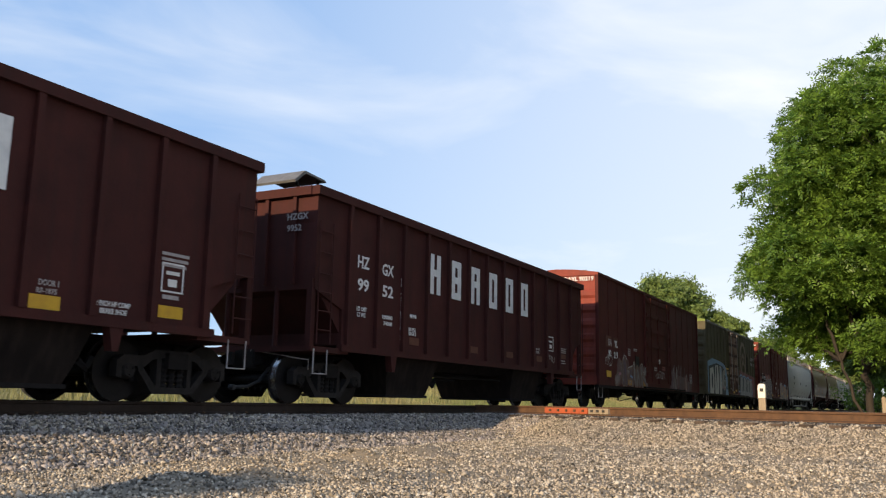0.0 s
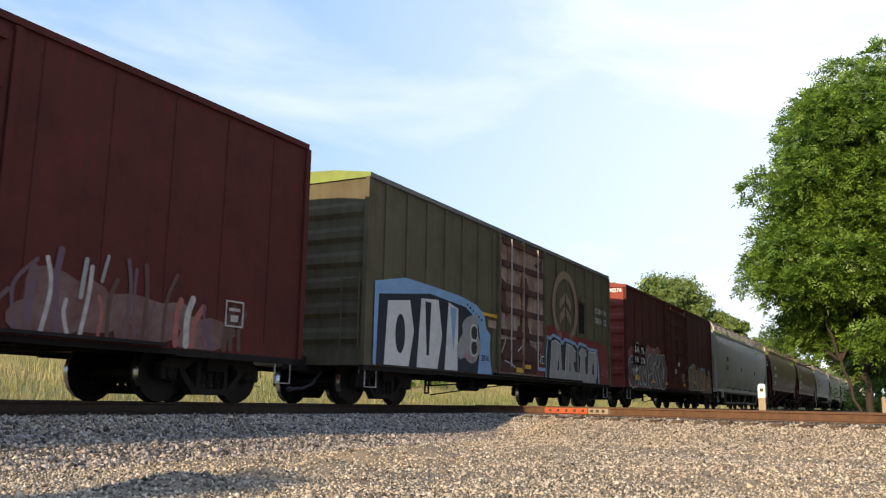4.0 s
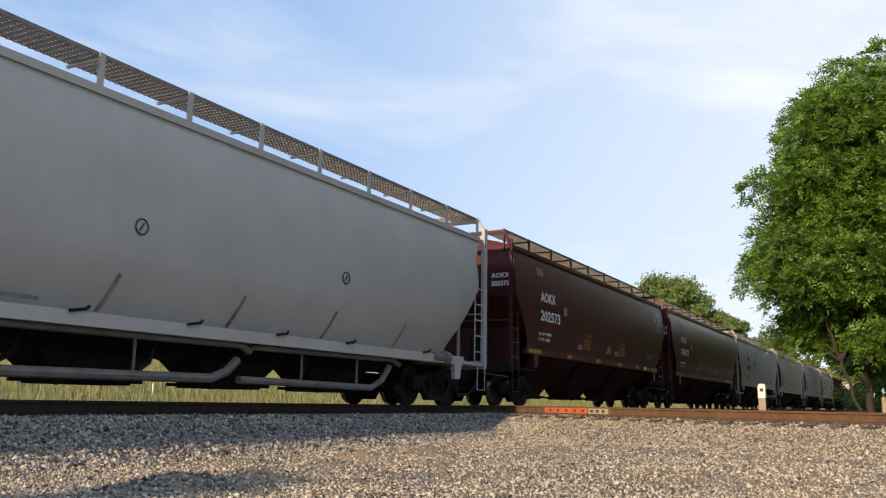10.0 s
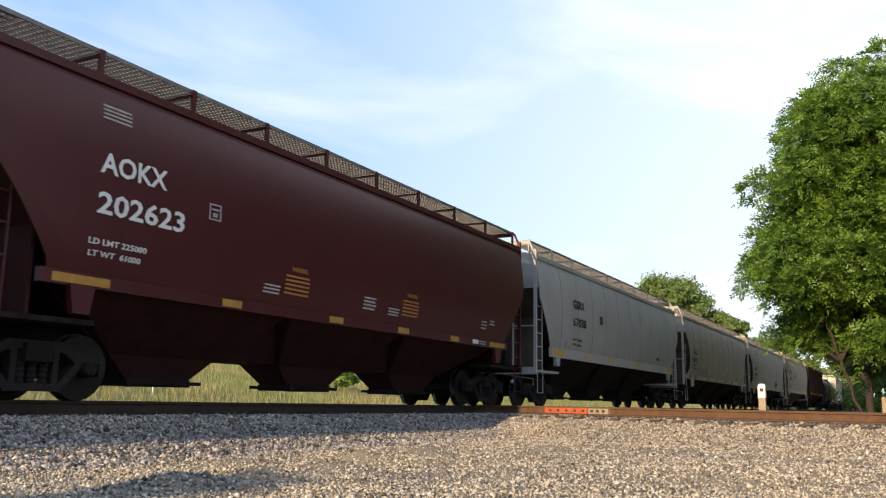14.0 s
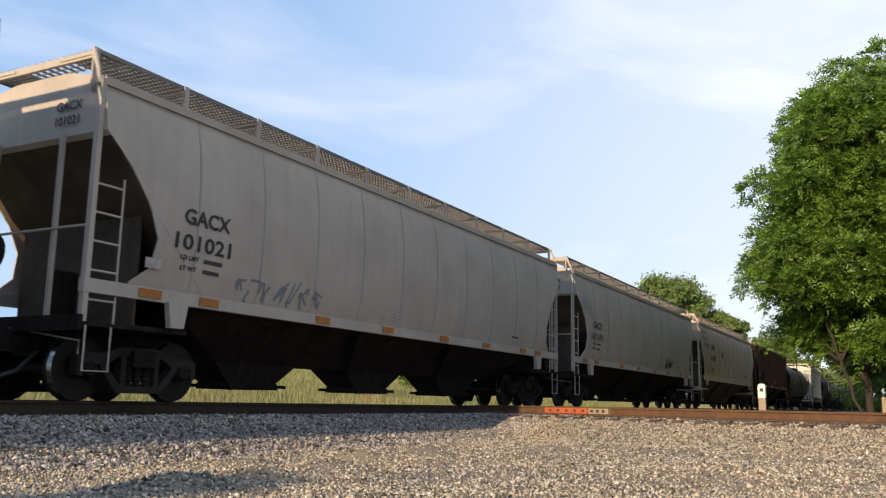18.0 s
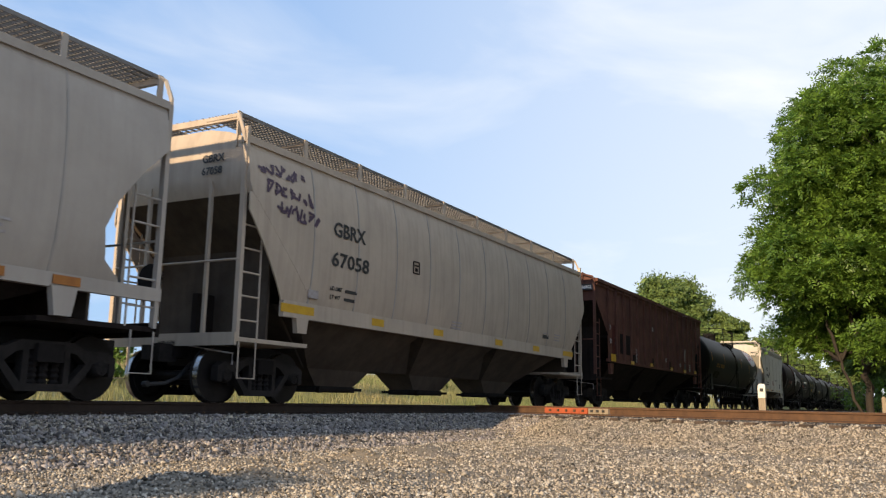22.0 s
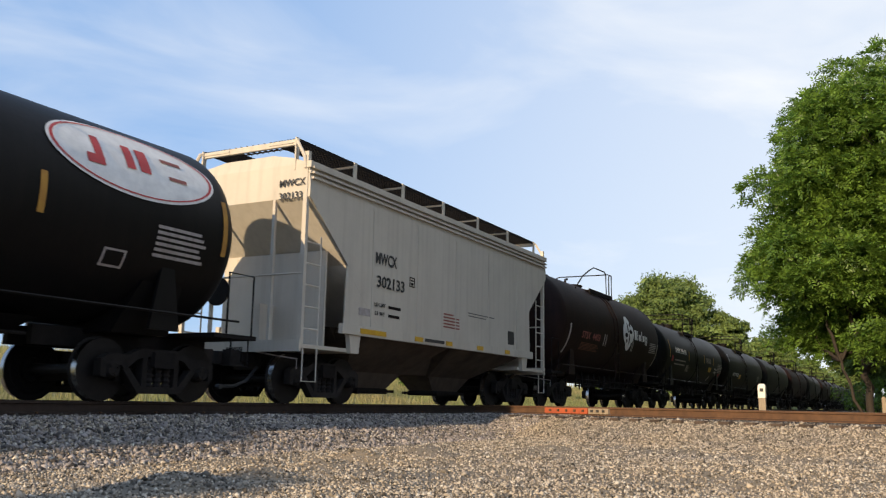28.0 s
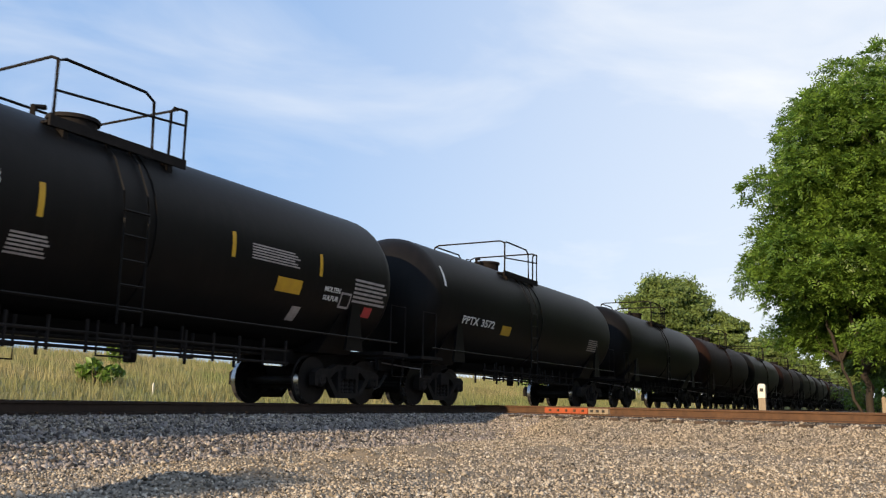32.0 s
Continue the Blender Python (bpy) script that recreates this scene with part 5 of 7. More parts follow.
# the trees beyond: place, height, half width, seed
for i, (x, y, h, r, sd) in enumerate(((104, 14.0, 15.2, 6.2, 1), (106, 7.9, 10.8, 3.4, 2), (128, 6.4, 10.6, 4.2, 3), (96, 21.5, 9.5, 4.0, 7), (150, 9.5, 9.0, 4.5, 4), (185, 8, 10, 5.5, 5), (240, -14, 17, 7.5, 6), (210, 12, 11, 5.5, 8), (150, -15, 12, 5, 9), (120, -15.5, 11, 5, 10), (66, -9.8, 10, 4.2, 11), (84, -8.6, 11, 4.6, 12), (106, -7.8, 11, 4.8, 13), (131, -11.5, 14, 5.5, 14), (172, -14, 14, 6, 15), (330, 9, 14, 7.5, 17), (345, -16, 19, 9, 18), (430, 18, 17, 9, 19), (430, -15, 20, 9, 20), (203, -13.5, 14, 6, 16))):
    rg = np.random.default_rng(100 + sd)
    dense = sd in (1, 2, 3, 4, 11, 12)
    cl = lobe(rg, 80 if dense else 40, (0, 0, h * 0.6), (r, r, h * 0.4), r * 0.24 if dense else r * 0.3, 0.45)
    tree("distant_tree", "rounded green tree beyond the railway", (x, y, ground_height(x, y) - 0.1), [((0, 0, 0), (0.3, 0.2, h * 0.3), 0.3, 0.22), ((0.3, 0.2, h * 0.3), (-0.6, 0.8, h * 0.65), 0.2, 0.1)],
         cl, 900 if dense else 330, 0.17 if dense else 0.32, M_LEAF_FAR, 200 + sd, 0.3, r * 0.27)

# tall trees along the south side of the lot, which shade the track further east
for x, y, h, sd in ((26, -19.0, 17, 31), (35, -18.3, 18, 32), (45, -18.0, 18, 33), (56, -17.8, 18, 34), (68, -17.8, 18, 35)):
    rg = np.random.default_rng(sd)
    tree("lot_tree", "tall dense green tree along the edge of the gravel lot", (x, y, ground_height(x, y) - 0.1), [((0, 0, 0), (0.3, 0.2, h * 0.3), 0.4, 0.3), ((0.3, 0.2, h * 0.3), (-0.6, 0.8, h * 0.65), 0.28, 0.1)],
         lobe(rg, 50, (0, 0, h * 0.56), (6.4, 6.4, h * 0.46), 2.0, 0.4), 520, 0.5, M_LEAF_FAR, 230 + sd, 0.35, 2.0)


for i in range(8):
    x, y = 68 + i * 19, -19.0 - 1.5 * (i % 3)
    rg = np.random.default_rng(400 + i)
    cl = rounded_clumps(rg, 26, (0, 0, 8.5), (6.0, 6.0, 5.6), 2.2, 2.0)
    tree("distant_tree", "dense green tree of a row along the railway", (x, y, ground_height(x, y) - 0.1), [((0, 0, 0), (0.2, 0.2, 4.5), 0.4, 0.3), ((0.2, 0.2, 4.5), (-0.5, 0.6, 10), 0.28, 0.1)],
         cl, 150, 0.55, M_LEAF_FAR, 420 + i, 0.35, 2.2)


def bush(x, y, r, seed, label):
    rg = np.random.default_rng(seed)
    z = ground_height(x, y)
    t = thing("bush", label, "bush", Matrix.Translation((x, y, z - 0.05)))
    for k in range(6):
        bm = bmesh.new()
        limb(bm, (0, 0, 0), (rg.uniform(-r, r) * 0.6, rg.uniform(-r, r) * 0.6, r * 0.9), 0.03, 0.01, rg, 0.1, 4, 5)
        part("stem", bm, M_BARK, t)
    part("foliage", crown_mesh(rg, rounded_clumps(rg, 9, (0, 0, r * 0.75), (r, r, r * 0.7), r * 0.4, 0.1), 130, r * 0.4, 0.085, M_LEAF), None, t)


for i, (x, y, r, lab) in enumerate(((17.0, 9.0, 0.5, "small dark green bush in the dry meadow"), (28.4, 9.0, 0.85, "low green bush beside the track bed"), (37, 10.5, 0.8, "low green bush beside the track bed"), (41, 11, 1.0, "green bush in tall grass"),
                                    (52, 10, 1.2, "green bush in tall grass"), (64, 9, 1.3, "green bush in tall grass"), (24, 16, 0.7, "bush on the meadow's rise"), (14, 17, 0.7, "bush on the meadow's rise"), (76, 9, 1.5, "green bush in tall grass"), (57, -9.2, 1.6, "green bush beside the roadside tree"), (64, -9.0, 1.8, "green bush beside the roadside tree"), (70, -8.2, 1.9, "green bush beside the roadside tree"))):
    bush(x, y, r, 300 + i, lab)


def meadow(name, n, x0, x1, y0, y1, h, seed, label):
    rg = np.random.default_rng(seed)
    x, y = rg.uniform(x0, x1, n), y0 + (y1 - y0) * rg.random(n) ** 1.4
    z = np.array([ground_height(a, b) for a, b in zip(x, y)])
    hh = h * rg.lognormal(0, 0.3, n) * (0.6 + 0.6 * np.sin(x * 0.7 + y) ** 2)
    a = rg.uniform(0, 6.28, n)
    lx, ly = rg.normal(0, 0.22, n) * hh, rg.normal(0, 0.22, n) * hh
    wd = (0.009 + 0.008 * rg.random(n)) * max(1.0, h / 0.4)
    v = np.stack([np.stack([x - wd * np.cos(a), y - wd * np.sin(a), z - 0.02], 1), np.stack([x + wd * np.cos(a), y + wd * np.sin(a), z - 0.02], 1), np.stack([x + lx, y + ly, z + hh], 1)], 1).reshape(-1, 3)
    me = bpy.data.meshes.new(name)
    me.from_pydata(v.tolist(), [], np.arange(3 * n).reshape(-1, 3).tolist())
    me.materials.append(M_BLADE)
    tagged(new(name, me), label, "grass", kind="stuff")


meadow("meadow_grass", 130000, 6, 75, 4.0, 26, 0.27, 5, "tall dry tan and green meadow grass")
meadow("verge_grass", 9000, 70, 260, 4.0, 30, 0.9, 6, "tall grass along the far track")

# ---- posts ----
post = thing("marker_post", "short wooden post with a white-painted top and a dark plate", "post", Matrix.Translation((27.8, -7.11, ground_height(27.8, -7.11))))
top = 0.80 - post.matrix_basis.translation.z
part("shaft", boxes((-0.1, 0.1, -0.1, 0.1, -0.2, top - 0.42)), M_WOODPOST, post)
part("white_top", loft([(top - 0.42, -0.105, 0.105, 0.105), (top - 0.06, -0.105, 0.105, 0.105), (top, -0.06, 0.06, 0.06)]), M_POST, post, "white-painted top")
part("plate", boxes((-0.112, -0.105, -0.05, 0.05, top - 0.24, top - 0.14)), M_BLACK, post)
post2 = thing("fence_post", "thin weathered wooden post near a tree", "post", Matrix.Translation((38, -10.1, ground_height(38, -10.1))))
part("shaft", loft([(-0.2, -0.07, 0.07, 0.07), (1.15, -0.07, 0.07, 0.07), (1.2, -0.03, 0.03, 0.03)]), M_WOODPOST, post2)
peg = thing("survey_stake", "small white stake in the meadow grass", "stake", Matrix.Translation((17.6, 7.42, ground_height(17.6, 7.42))))
part("shaft", loft([(-0.1, -0.02, 0.02, 0.02), (0.3, -0.02, 0.02, 0.02), (0.34, -0.008, 0.008, 0.008)]), M_POST, peg)

rg = np.random.default_rng(77)
tree("young_tree", "slender young green tree beside the gravel lot", (-11.2, -4.75, ground_height(-11.2, -4.75)), [((0, 0, 0), (0.1, 0, 1.6), 0.09, 0.07), ((0.1, 0, 1.6), (0, 0.1, 3.9), 0.07, 0.02)],
     rounded_clumps(rg, 22, (0, -0.05, 3.0), (0.9, 0.32, 1.8), 0.3, 0.8), 260, 0.07, M_LEAF, 78, 0.09, 0.42)


# ---- the train ----
CARS = []       # (thing, x of its middle at 0 s)


def couple(car, x0, x1):
    CARS.append((car, (x0 + x1) / 2))
    car.matrix_basis = Matrix.Translation(((x0 + x1) / 2, 0, 0))
    return car


def on_side(car, w, text, x, z, h, mat, width=None):
    """A word on a bulging side of half width w(z)."""
    d = (w(z + h) - w(z)) / h
    return write(car, text, x, z, h, mat, width, y=-w(z) - 0.014, tilt=math.degrees(math.atan(d)))


def side_patch(car, w, name, x0, x1, z0, z1, mat):
    y = -max(w(z0), w(z1))
    return patch(car, name, oblong(x0, x1, z0, z1), mat, y - 0.004)


def disc(x, z, r, n=20, rz=None):
    return [(x + r * math.cos(2 * math.pi * k / n), z + (rz or r) * math.sin(2 * math.pi * k / n)) for k in range(n)]


def ring(car, name, x, z, r0, r1, mat, y, n=32, rz=1.0, gap=()):
    """A flat ring; gap: angles in degrees between which it is left open."""
    bm = bmesh.new()
    vs = [[bm.verts.new((x + r * math.cos(2 * math.pi * k / n), yy, z + rz * r * math.sin(2 * math.pi * k / n))) for r in (r0, r1) for yy in (y - 0.004, y + 0.01)] for k in range(n)]
    for k in range(n):
        a, b = vs[k], vs[(k + 1) % n]
        if gap and gap[0] <= 360 * (k + 0.5) / n <= gap[1]:
            continue
        bm.faces.new((a[0], b[0], b[2], a[2]))
        bm.faces.new((a[2], b[2], b[3], a[3]))
        bm.faces.new((a[1], b[1], b[0], a[0]))
    return part(name, bm, mat, car)


def ribbon(bm, pts, width, y):
    """A flat stroke through points of the side's plane."""
    for (xa, za), (xb, zb) in zip(pts, pts[1:]):
        d = math.hypot(xb - xa, zb - za) or 1e-6
        nx, nz = -(zb - za) / d * width / 2, (xb - xa) / d * width / 2
        at = (lambda z: -y(z) - 0.012) if callable(y) else (lambda z: y)
        bm.faces.new([bm.verts.new((x, at(z), z)) for x, z in ((xa - nx, za - nz), (xb - nx, zb - nz), (xb + nx, zb + nz), (xa + nx, za + nz))])


def scrawl(car, x0, x1, z0, z1, mat, y, seed, marks=7, width=0.03, name="scrawl"):
    """An unreadable hand-drawn tag: looping strokes."""
    rg = random.Random(seed)
    bm = bmesh.new()
    for i in range(marks):
        cx = x0 + (x1 - x0) * (i + 0.5) / marks
        r = (x1 - x0) / marks * 0.75
        a0, turn_by = rg.uniform(0, 6.28), rg.uniform(2.4, 5.6) * rg.choice((-1, 1))
        zc = (z0 + z1) / 2 + rg.uniform(-0.15, 0.15) * (z1 - z0)
        h = (z1 - z0) * rg.uniform(0.28, 0.5)
        ribbon(bm, [(cx + r * math.cos(a0 + turn_by * k / 8) * (1 + 0.2 * math.sin(k)), zc + h * math.sin(a0 + turn_by * k / 8)) for k in range(9)], width, y if callable(y) else y - 0.0005 * i)
    return part(name, bm, mat, car)


def angular_tag(car, x0, x1, z0, z1, mat, y, seed, marks, width=0.035, lean=0.15, name="scrawl"):
    """An unreadable row of straight, crossing pen strokes."""
    rg = random.Random(seed)
    bm = bmesh.new()
    step, h = (x1 - x0) / marks, z1 - z0
    for i in range(marks):
        x = x0 + step * (i + 0.15)
        for pts in ([(rg.uniform(-0.15, 0.95), rg.random()) for _ in range(4)], [(rg.uniform(0, 0.8), rg.random()) for _ in range(3)]):
            ribbon(bm, [(x + step * u + lean * h * v, z0 + h * (v + rg.uniform(-0.08, 0.08))) for u, v in pts], width, y)
    return part(name, bm, mat, car)


def letter_shape(rg, x, z, w, h, lean=0.15):
    """An outline like a fat spray-can letter: a leaning, wavy oblong."""
    pts = []
    n = 22
    p = rg.uniform(2.5, 4.5)
    ph = [rg.uniform(0, 6.28) for _ in range(3)]
    for k in range(n):
        a = 2 * math.pi * k / n
        c, s = math.cos(a), math.sin(a)
        q = (abs(c) ** p + abs(s) ** p) ** (-1 / p) * (1 + 0.16 * math.sin(3 * a + ph[0]) + 0.12 * math.sin(5 * a + ph[1]) + 0.05 * math.sin(9 * a + ph[2]))
        pts.append((x + w / 2 * q * c + lean * h / 2 * q * s, z + h / 2 * q * s))
    return pts


def graffiti(car, x0, x1, z0, z1, letters, fills, line, shade, y, seed, wide=1.25):
    """A row of fat letter-like shapes with dark shade, pale outline and inner marks; unreadable."""
    rg = random.Random(seed)
    step = (x1 - x0) / letters
    for i in range(letters):
        x = x0 + step * (i + 0.5)
        h = (z1 - z0) * rg.uniform(0.72, 1.0)
        w = step * wide
        lean = rg.uniform(-0.25, 0.35)
        zc = z0 + h / 2
        d = 0.0012 * (i % 3)
        body = [(px, max(pz, z0 + 0.01)) for px, pz in letter_shape(rg, x, zc, w * 0.92, h * 0.95, lean)]
        patch(car, "graffiti_shade", [(px + 0.06, max(pz - 0.05, z0)) for px, pz in body], shade, y - d)
        patch(car, "graffiti_letter", body, rg.choice(fills), y - 0.004 - d)
        for k in range(4):
            # fades and wedges of other paint inside the letter
            wx, wz, ww, wh = x + rg.uniform(-0.3, 0.3) * w, zc + rg.uniform(-0.35, 0.3) * h, w * rg.uniform(0.08, 0.3), h * rg.uniform(0.12, 0.4)
            tip = rg.uniform(-0.5, 0.5) * ww
            patch(car, "graffiti_mark", [(wx - ww / 2, max(wz - wh / 2, z0)), (wx + ww / 2 + tip, max(wz - wh / 2, z0)), (wx + ww / 4, wz + wh / 2), (wx - ww / 6 + tip, wz + wh / 2)], rg.choice(fills + [shade]), y - 0.008 - d)
        bm = bmesh.new()
        ribbon(bm, body + body[:1], 0.032, y - 0.016 - d)
        a0 = rg.uniform(0, 6)
        ribbon(bm, [(x + w * 0.22 * math.cos(a0 + 0.5 * q), zc + h * 0.25 * math.sin(a0 + 0.5 * q)) for q in range(8)], 0.026, y - 0.0165 - d)
        part("graffiti_outline", bm, line, car)
        bm = bmesh.new()
        for k in range(2):
            sx, sz = x + rg.uniform(-0.4, 0.4) * w, z0 + rg.uniform(0.3, 0.9) * h
            ribbon(bm, [(sx, sz), (sx + rg.uniform(-0.1, 0.1), sz - rg.uniform(0.1, 0.35) * h), (sx + rg.uniform(-0.2, 0.2), sz - 0.4 * h)], 0.022, y - 0.017 - d)
        part("graffiti_stroke", bm, rg.choice(fills + [line]), car)


def fat_line(car, name, pts, width, mat, y):
    """A broad painted stroke with round ends along a smooth line."""
    line = []
    p = [pts[0]] + list(pts) + [pts[-1]]
    for i in range(1, len(p) - 2):
        for k in range(6):
            u = k / 6
            line.append(tuple(0.5 * (2 * b + (c - a) * u + (2 * a - 5 * b + 4 * c - d) * u * u + (3 * b - a - 3 * c + d) * u ** 3) for a, b, c, d in zip(*p[i - 1:i + 3])))
    line.append(tuple(pts[-1]))
    r = width / 2
    dirs = []
    for i in range(len(line)):
        (xa, za), (xb, zb) = line[max(i - 1, 0)], line[min(i + 1, len(line) - 1)]
        d = math.hypot(xb - xa, zb - za) or 1e-6
        dirs.append(((xb - xa) / d, (zb - za) / d))
    a0, a1 = math.atan2(dirs[0][1], dirs[0][0]), math.atan2(dirs[-1][1], dirs[-1][0])
    bm = bmesh.new()
    at = lambda q: bm.verts.new((q[0], y, q[1]))
    left = [at((x - dz * r, z + dx * r)) for (x, z), (dx, dz) in zip(line, dirs)]
    right = [at((x + dz * r, z - dx * r)) for (x, z), (dx, dz) in zip(line, dirs)]
    for i in range(len(line) - 1):
        bm.faces.new((left[i], right[i], right[i + 1], left[i + 1]))
    for (x, z), a, s, e in ((line[0], a0, left[0], right[0]), (line[-1], a1 + math.pi, right[-1], left[-1])):
        arc = [at((x + r * math.cos(a + math.pi / 2 + math.pi * k / 7), z + r * math.sin(a + math.pi / 2 + math.pi * k / 7))) for k in range(1, 7)]
        bm.faces.new([s] + arc + [e])
    return part(name, bm, mat, car)


def mural(car, strokes, y, seed, outer, fills, edge=None, low=0.8):
    """Swollen letter-like strokes, (width, points) each: a pale halo, a thin dark line, a fill and a highlight."""
    rg = random.Random(seed)
    for i, (wd, pts) in enumerate(strokes):
        pts = [(x, max(z, low + wd / 2 + 0.04)) for x, z in pts]
        d = y - 0.004 * i
        fat_line(car, "graffiti_halo", pts, wd + 0.13, outer, d)
        fat_line(car, "graffiti_line", pts, wd + 0.05, edge or M_SPRAY["black"], d - 0.001)
        fat_line(car, "graffiti_letter", pts, wd, rg.choice(fills), d - 0.002)
        if len(pts) > 2:
            fat_line(car, "graffiti_shine", [(x - wd * 0.2, z + wd * 0.1) for x, z in pts[:2]], wd * 0.14, M_SPRAY["silver"], d - 0.003)


def end_words(car, x, rows, mat, y=-0.72):
    for i, (text, z, h) in enumerate(rows):
        write(car, text, y, z, h, mat, y=x, parent_end=True)


# two open hoppers
def ballast_hopper(x0, x1, label, number):
    car, L = open_hopper(x0, x1, M_OXIDE_DARK, label)
    couple(car, x0, x1)
    y = -1.503
    bars_at = ((0.42,), (0.0, 0.38, 0.77), (0.42, 0.77), (0.0, 0.77), (0.0, 0.77), (0.0, 0.77))
    for i in range(6):
        x, wd = -3.02 + i * 1.06, 0.5
        bm = boxes((x, x + 0.18, y - 0.004, y + 0.01, 2.53, 3.46), (x + wd - 0.18, x + wd, y - 0.004, y + 0.01, 2.53, 3.46))
        for z in bars_at[i]:
            box(bm, x + 0.18, x + wd - 0.18, y - 0.004, y + 0.01, 2.53 + z, 2.69 + z)
        part("logo_block", bm, M_WHITE, car)
    if number:
        for t, x, z, wd in (("HZ", -5.99, 2.7, 0.42), ("GX", -5.07, 2.67, 0.45), ("99", -5.97, 2.24, 0.4), ("52", -5.04, 2.22, 0.42)):
            write(car, t, x, z, 0.25, M_WHITE, wd, y=y)
        for t, x, z, wd in (("LD LMT", -5.98, 1.84, 0.36), ("LT WT", -5.95, 1.72, 0.3), ("189000", -5.02, 1.76, 0.4), ("74000", -4.97, 1.63, 0.34), ("MWB", -3.89, 1.88, 0.27), ("RF-952", -3.93, 1.59, 0.3), ("DOOR 2", -3.93, 1.5, 0.32)):
            write(car, t, x, z, 0.085, M_WHITE, wd, y=y)
        for k, ch in enumerate("RF 952 DOOR 2"):
            if ch != " ":
                write(car, ch, -4.3, 2.62 - k * 0.103, 0.085, M_WHITE, y=y)
        write(car, "RF-952", 3.42, 1.62, 0.07, M_DULL, 0.28, y=y)
        write(car, "DOOR 1", 3.42, 1.53, 0.07, M_DULL, 0.28, y=y)
        framed(car, 4.36, 1.66, 0.44, M_WHITE, y)
        bars(car, 5.39, 1.78, (0.55, 0.52, 0.5), M_DULL, y, 0.03, 0.06)
        bars(car, 5.45, 1.4, (0.36, 0.4), M_DULL, y, 0.03, 0.07)
        scrawl(car, 4.35, 4.85, 1.32, 1.55, M_DULL, y - 0.005, 41, 4, 0.02)
        for x in (1.3, 3.45, 5.45, -0.9, -3.9):
            patch(car, "faded_reflector", oblong(x, x + 0.42, 1.48 if x > 5 else 1.3, 1.62 if x > 5 else 1.46), M_FADED, y)
        end_words(car, -L - 0.035, (("HZGX", 3.42, 0.13), ("9952", 3.2, 0.13)), M_DULL, -0.85)
        cover = thing("hinged_cover", "dark sheet-steel cover propped up on a hopper car's end", "cover", Matrix.Translation(((x0 + x1) / 2 - L, 0, 4.05)))
        CARS.append((cover, (x0 + x1) / 2 - L))
        part("lid", prism([(-0.25, 0.1), (0.05, 0.34), (0.7, 0.3), (0.75, 0.26), (0.08, 0.29), (-0.22, 0.06)], -1.15, -0.1), M_GRATE, cover)
        part("prop", tubes([(0.0, -1.05, 0.0), (-0.1, -1.05, 0.18)], [(0.6, -1.05, 0.0), (0.6, -1.05, 0.28)], r=0.03), M_STEEL, cover)
    else:
        write(car, "DOOR 1", 3.36, 1.44, 0.08, M_DULL, 0.3, y=y)
        write(car, "RF-1875", 3.34, 1.34, 0.07, M_DULL, 0.3, y=y)
        write(car, "2 INCH HF COMP", 4.25, 1.28, 0.075, M_WHITE, 0.6, y=y)
        write(car, "BRAKE SHOE", 4.33, 1.18, 0.075, M_WHITE, 0.46, y=y)
        bars(car, 5.36, 2.15, (0.55, 0.53, 0.5), M_DULL, y, 0.045, 0.085)
        framed(car, 5.38, 1.6, 0.44, M_WHITE, y)
        bars(car, 5.42, 1.5, (0.32,), M_DULL, y, 0.06)
        for x, z, wd in ((3.24, 1.14, 0.46), (5.36, 1.22, 0.48)):
            patch(car, "reflector", oblong(x, x + wd, z, z + 0.18), M_YELLOW, y)
    return car


ballast_hopper(-3.65, 11.13, "dark oxide-red open hopper car with white block lettering", False)
ballast_hopper(12.8, 27.65, "dark oxide-red open hopper car with a propped cover at its end", True)

# oxide boxcar with grey graffiti
car, L = boxcar(29.23, 45.2, M_OXIDE, M_RED, "oxide-red boxcar with white and grey graffiti along its foot")
couple(car, 29.23, 45.2)
Y = -1.566
patch(car, "old_patch", oblong(-7.15, -6.5, 2.16, 2.55), M_RIBBED, Y + 0.002)
patch(car, "old_patch", oblong(-6.3, -5.7, 2.14, 2.52), M_RIBBED, Y + 0.002)
for t, x, z, m in (("BA", -6.86, 2.2, M_DULL), ("YL", -6.15, 2.18, M_WHITE), ("90", -6.87, 1.8, M_WHITE), ("219", -6.23, 1.77, M_WHITE)):
    write(car, t, x, z, 0.25, m, y=Y - 0.004)
framed(car, -4.36, 1.97, 0.27, M_DULL, Y)
bars(car, -3.6, 2.25, (0.45, 0.42), M_DULL, Y, 0.035, 0.06)
scrawl(car, -7.2, -6.5, 1.42, 1.85, M_SPRAY["white"], Y - 0.006, 4, 4, 0.022)
rg = random.Random(31)
for i, (x, z, wd, h) in enumerate(((-5.4, 1.25, 1.0, 0.95), (-4.75, 1.35, 0.9, 1.1), (-4.1, 1.15, 1.0, 0.75), (-3.1, 1.2, 0.9, 0.8), (-2.4, 1.2, 1.0, 0.85), (3.1, 1.2, 1.5, 0.8), (4.4, 1.15, 1.6, 0.7), (5.6, 1.05, 1.2, 0.5))):
    patch(car, "spray_haze", [(px, max(pz, 0.8)) for px, pz in letter_shape(random.Random(900 + i), x, z, wd, h)], M_HAZE, Y + 0.001 - 0.0004 * i, t=0.0)
M_CHROME = material("faded_silver_spray", (0.24, 0.2, 0.19), (0.12, 0.075, 0.07), 0.55, 0, 2.6, bias=0.5)
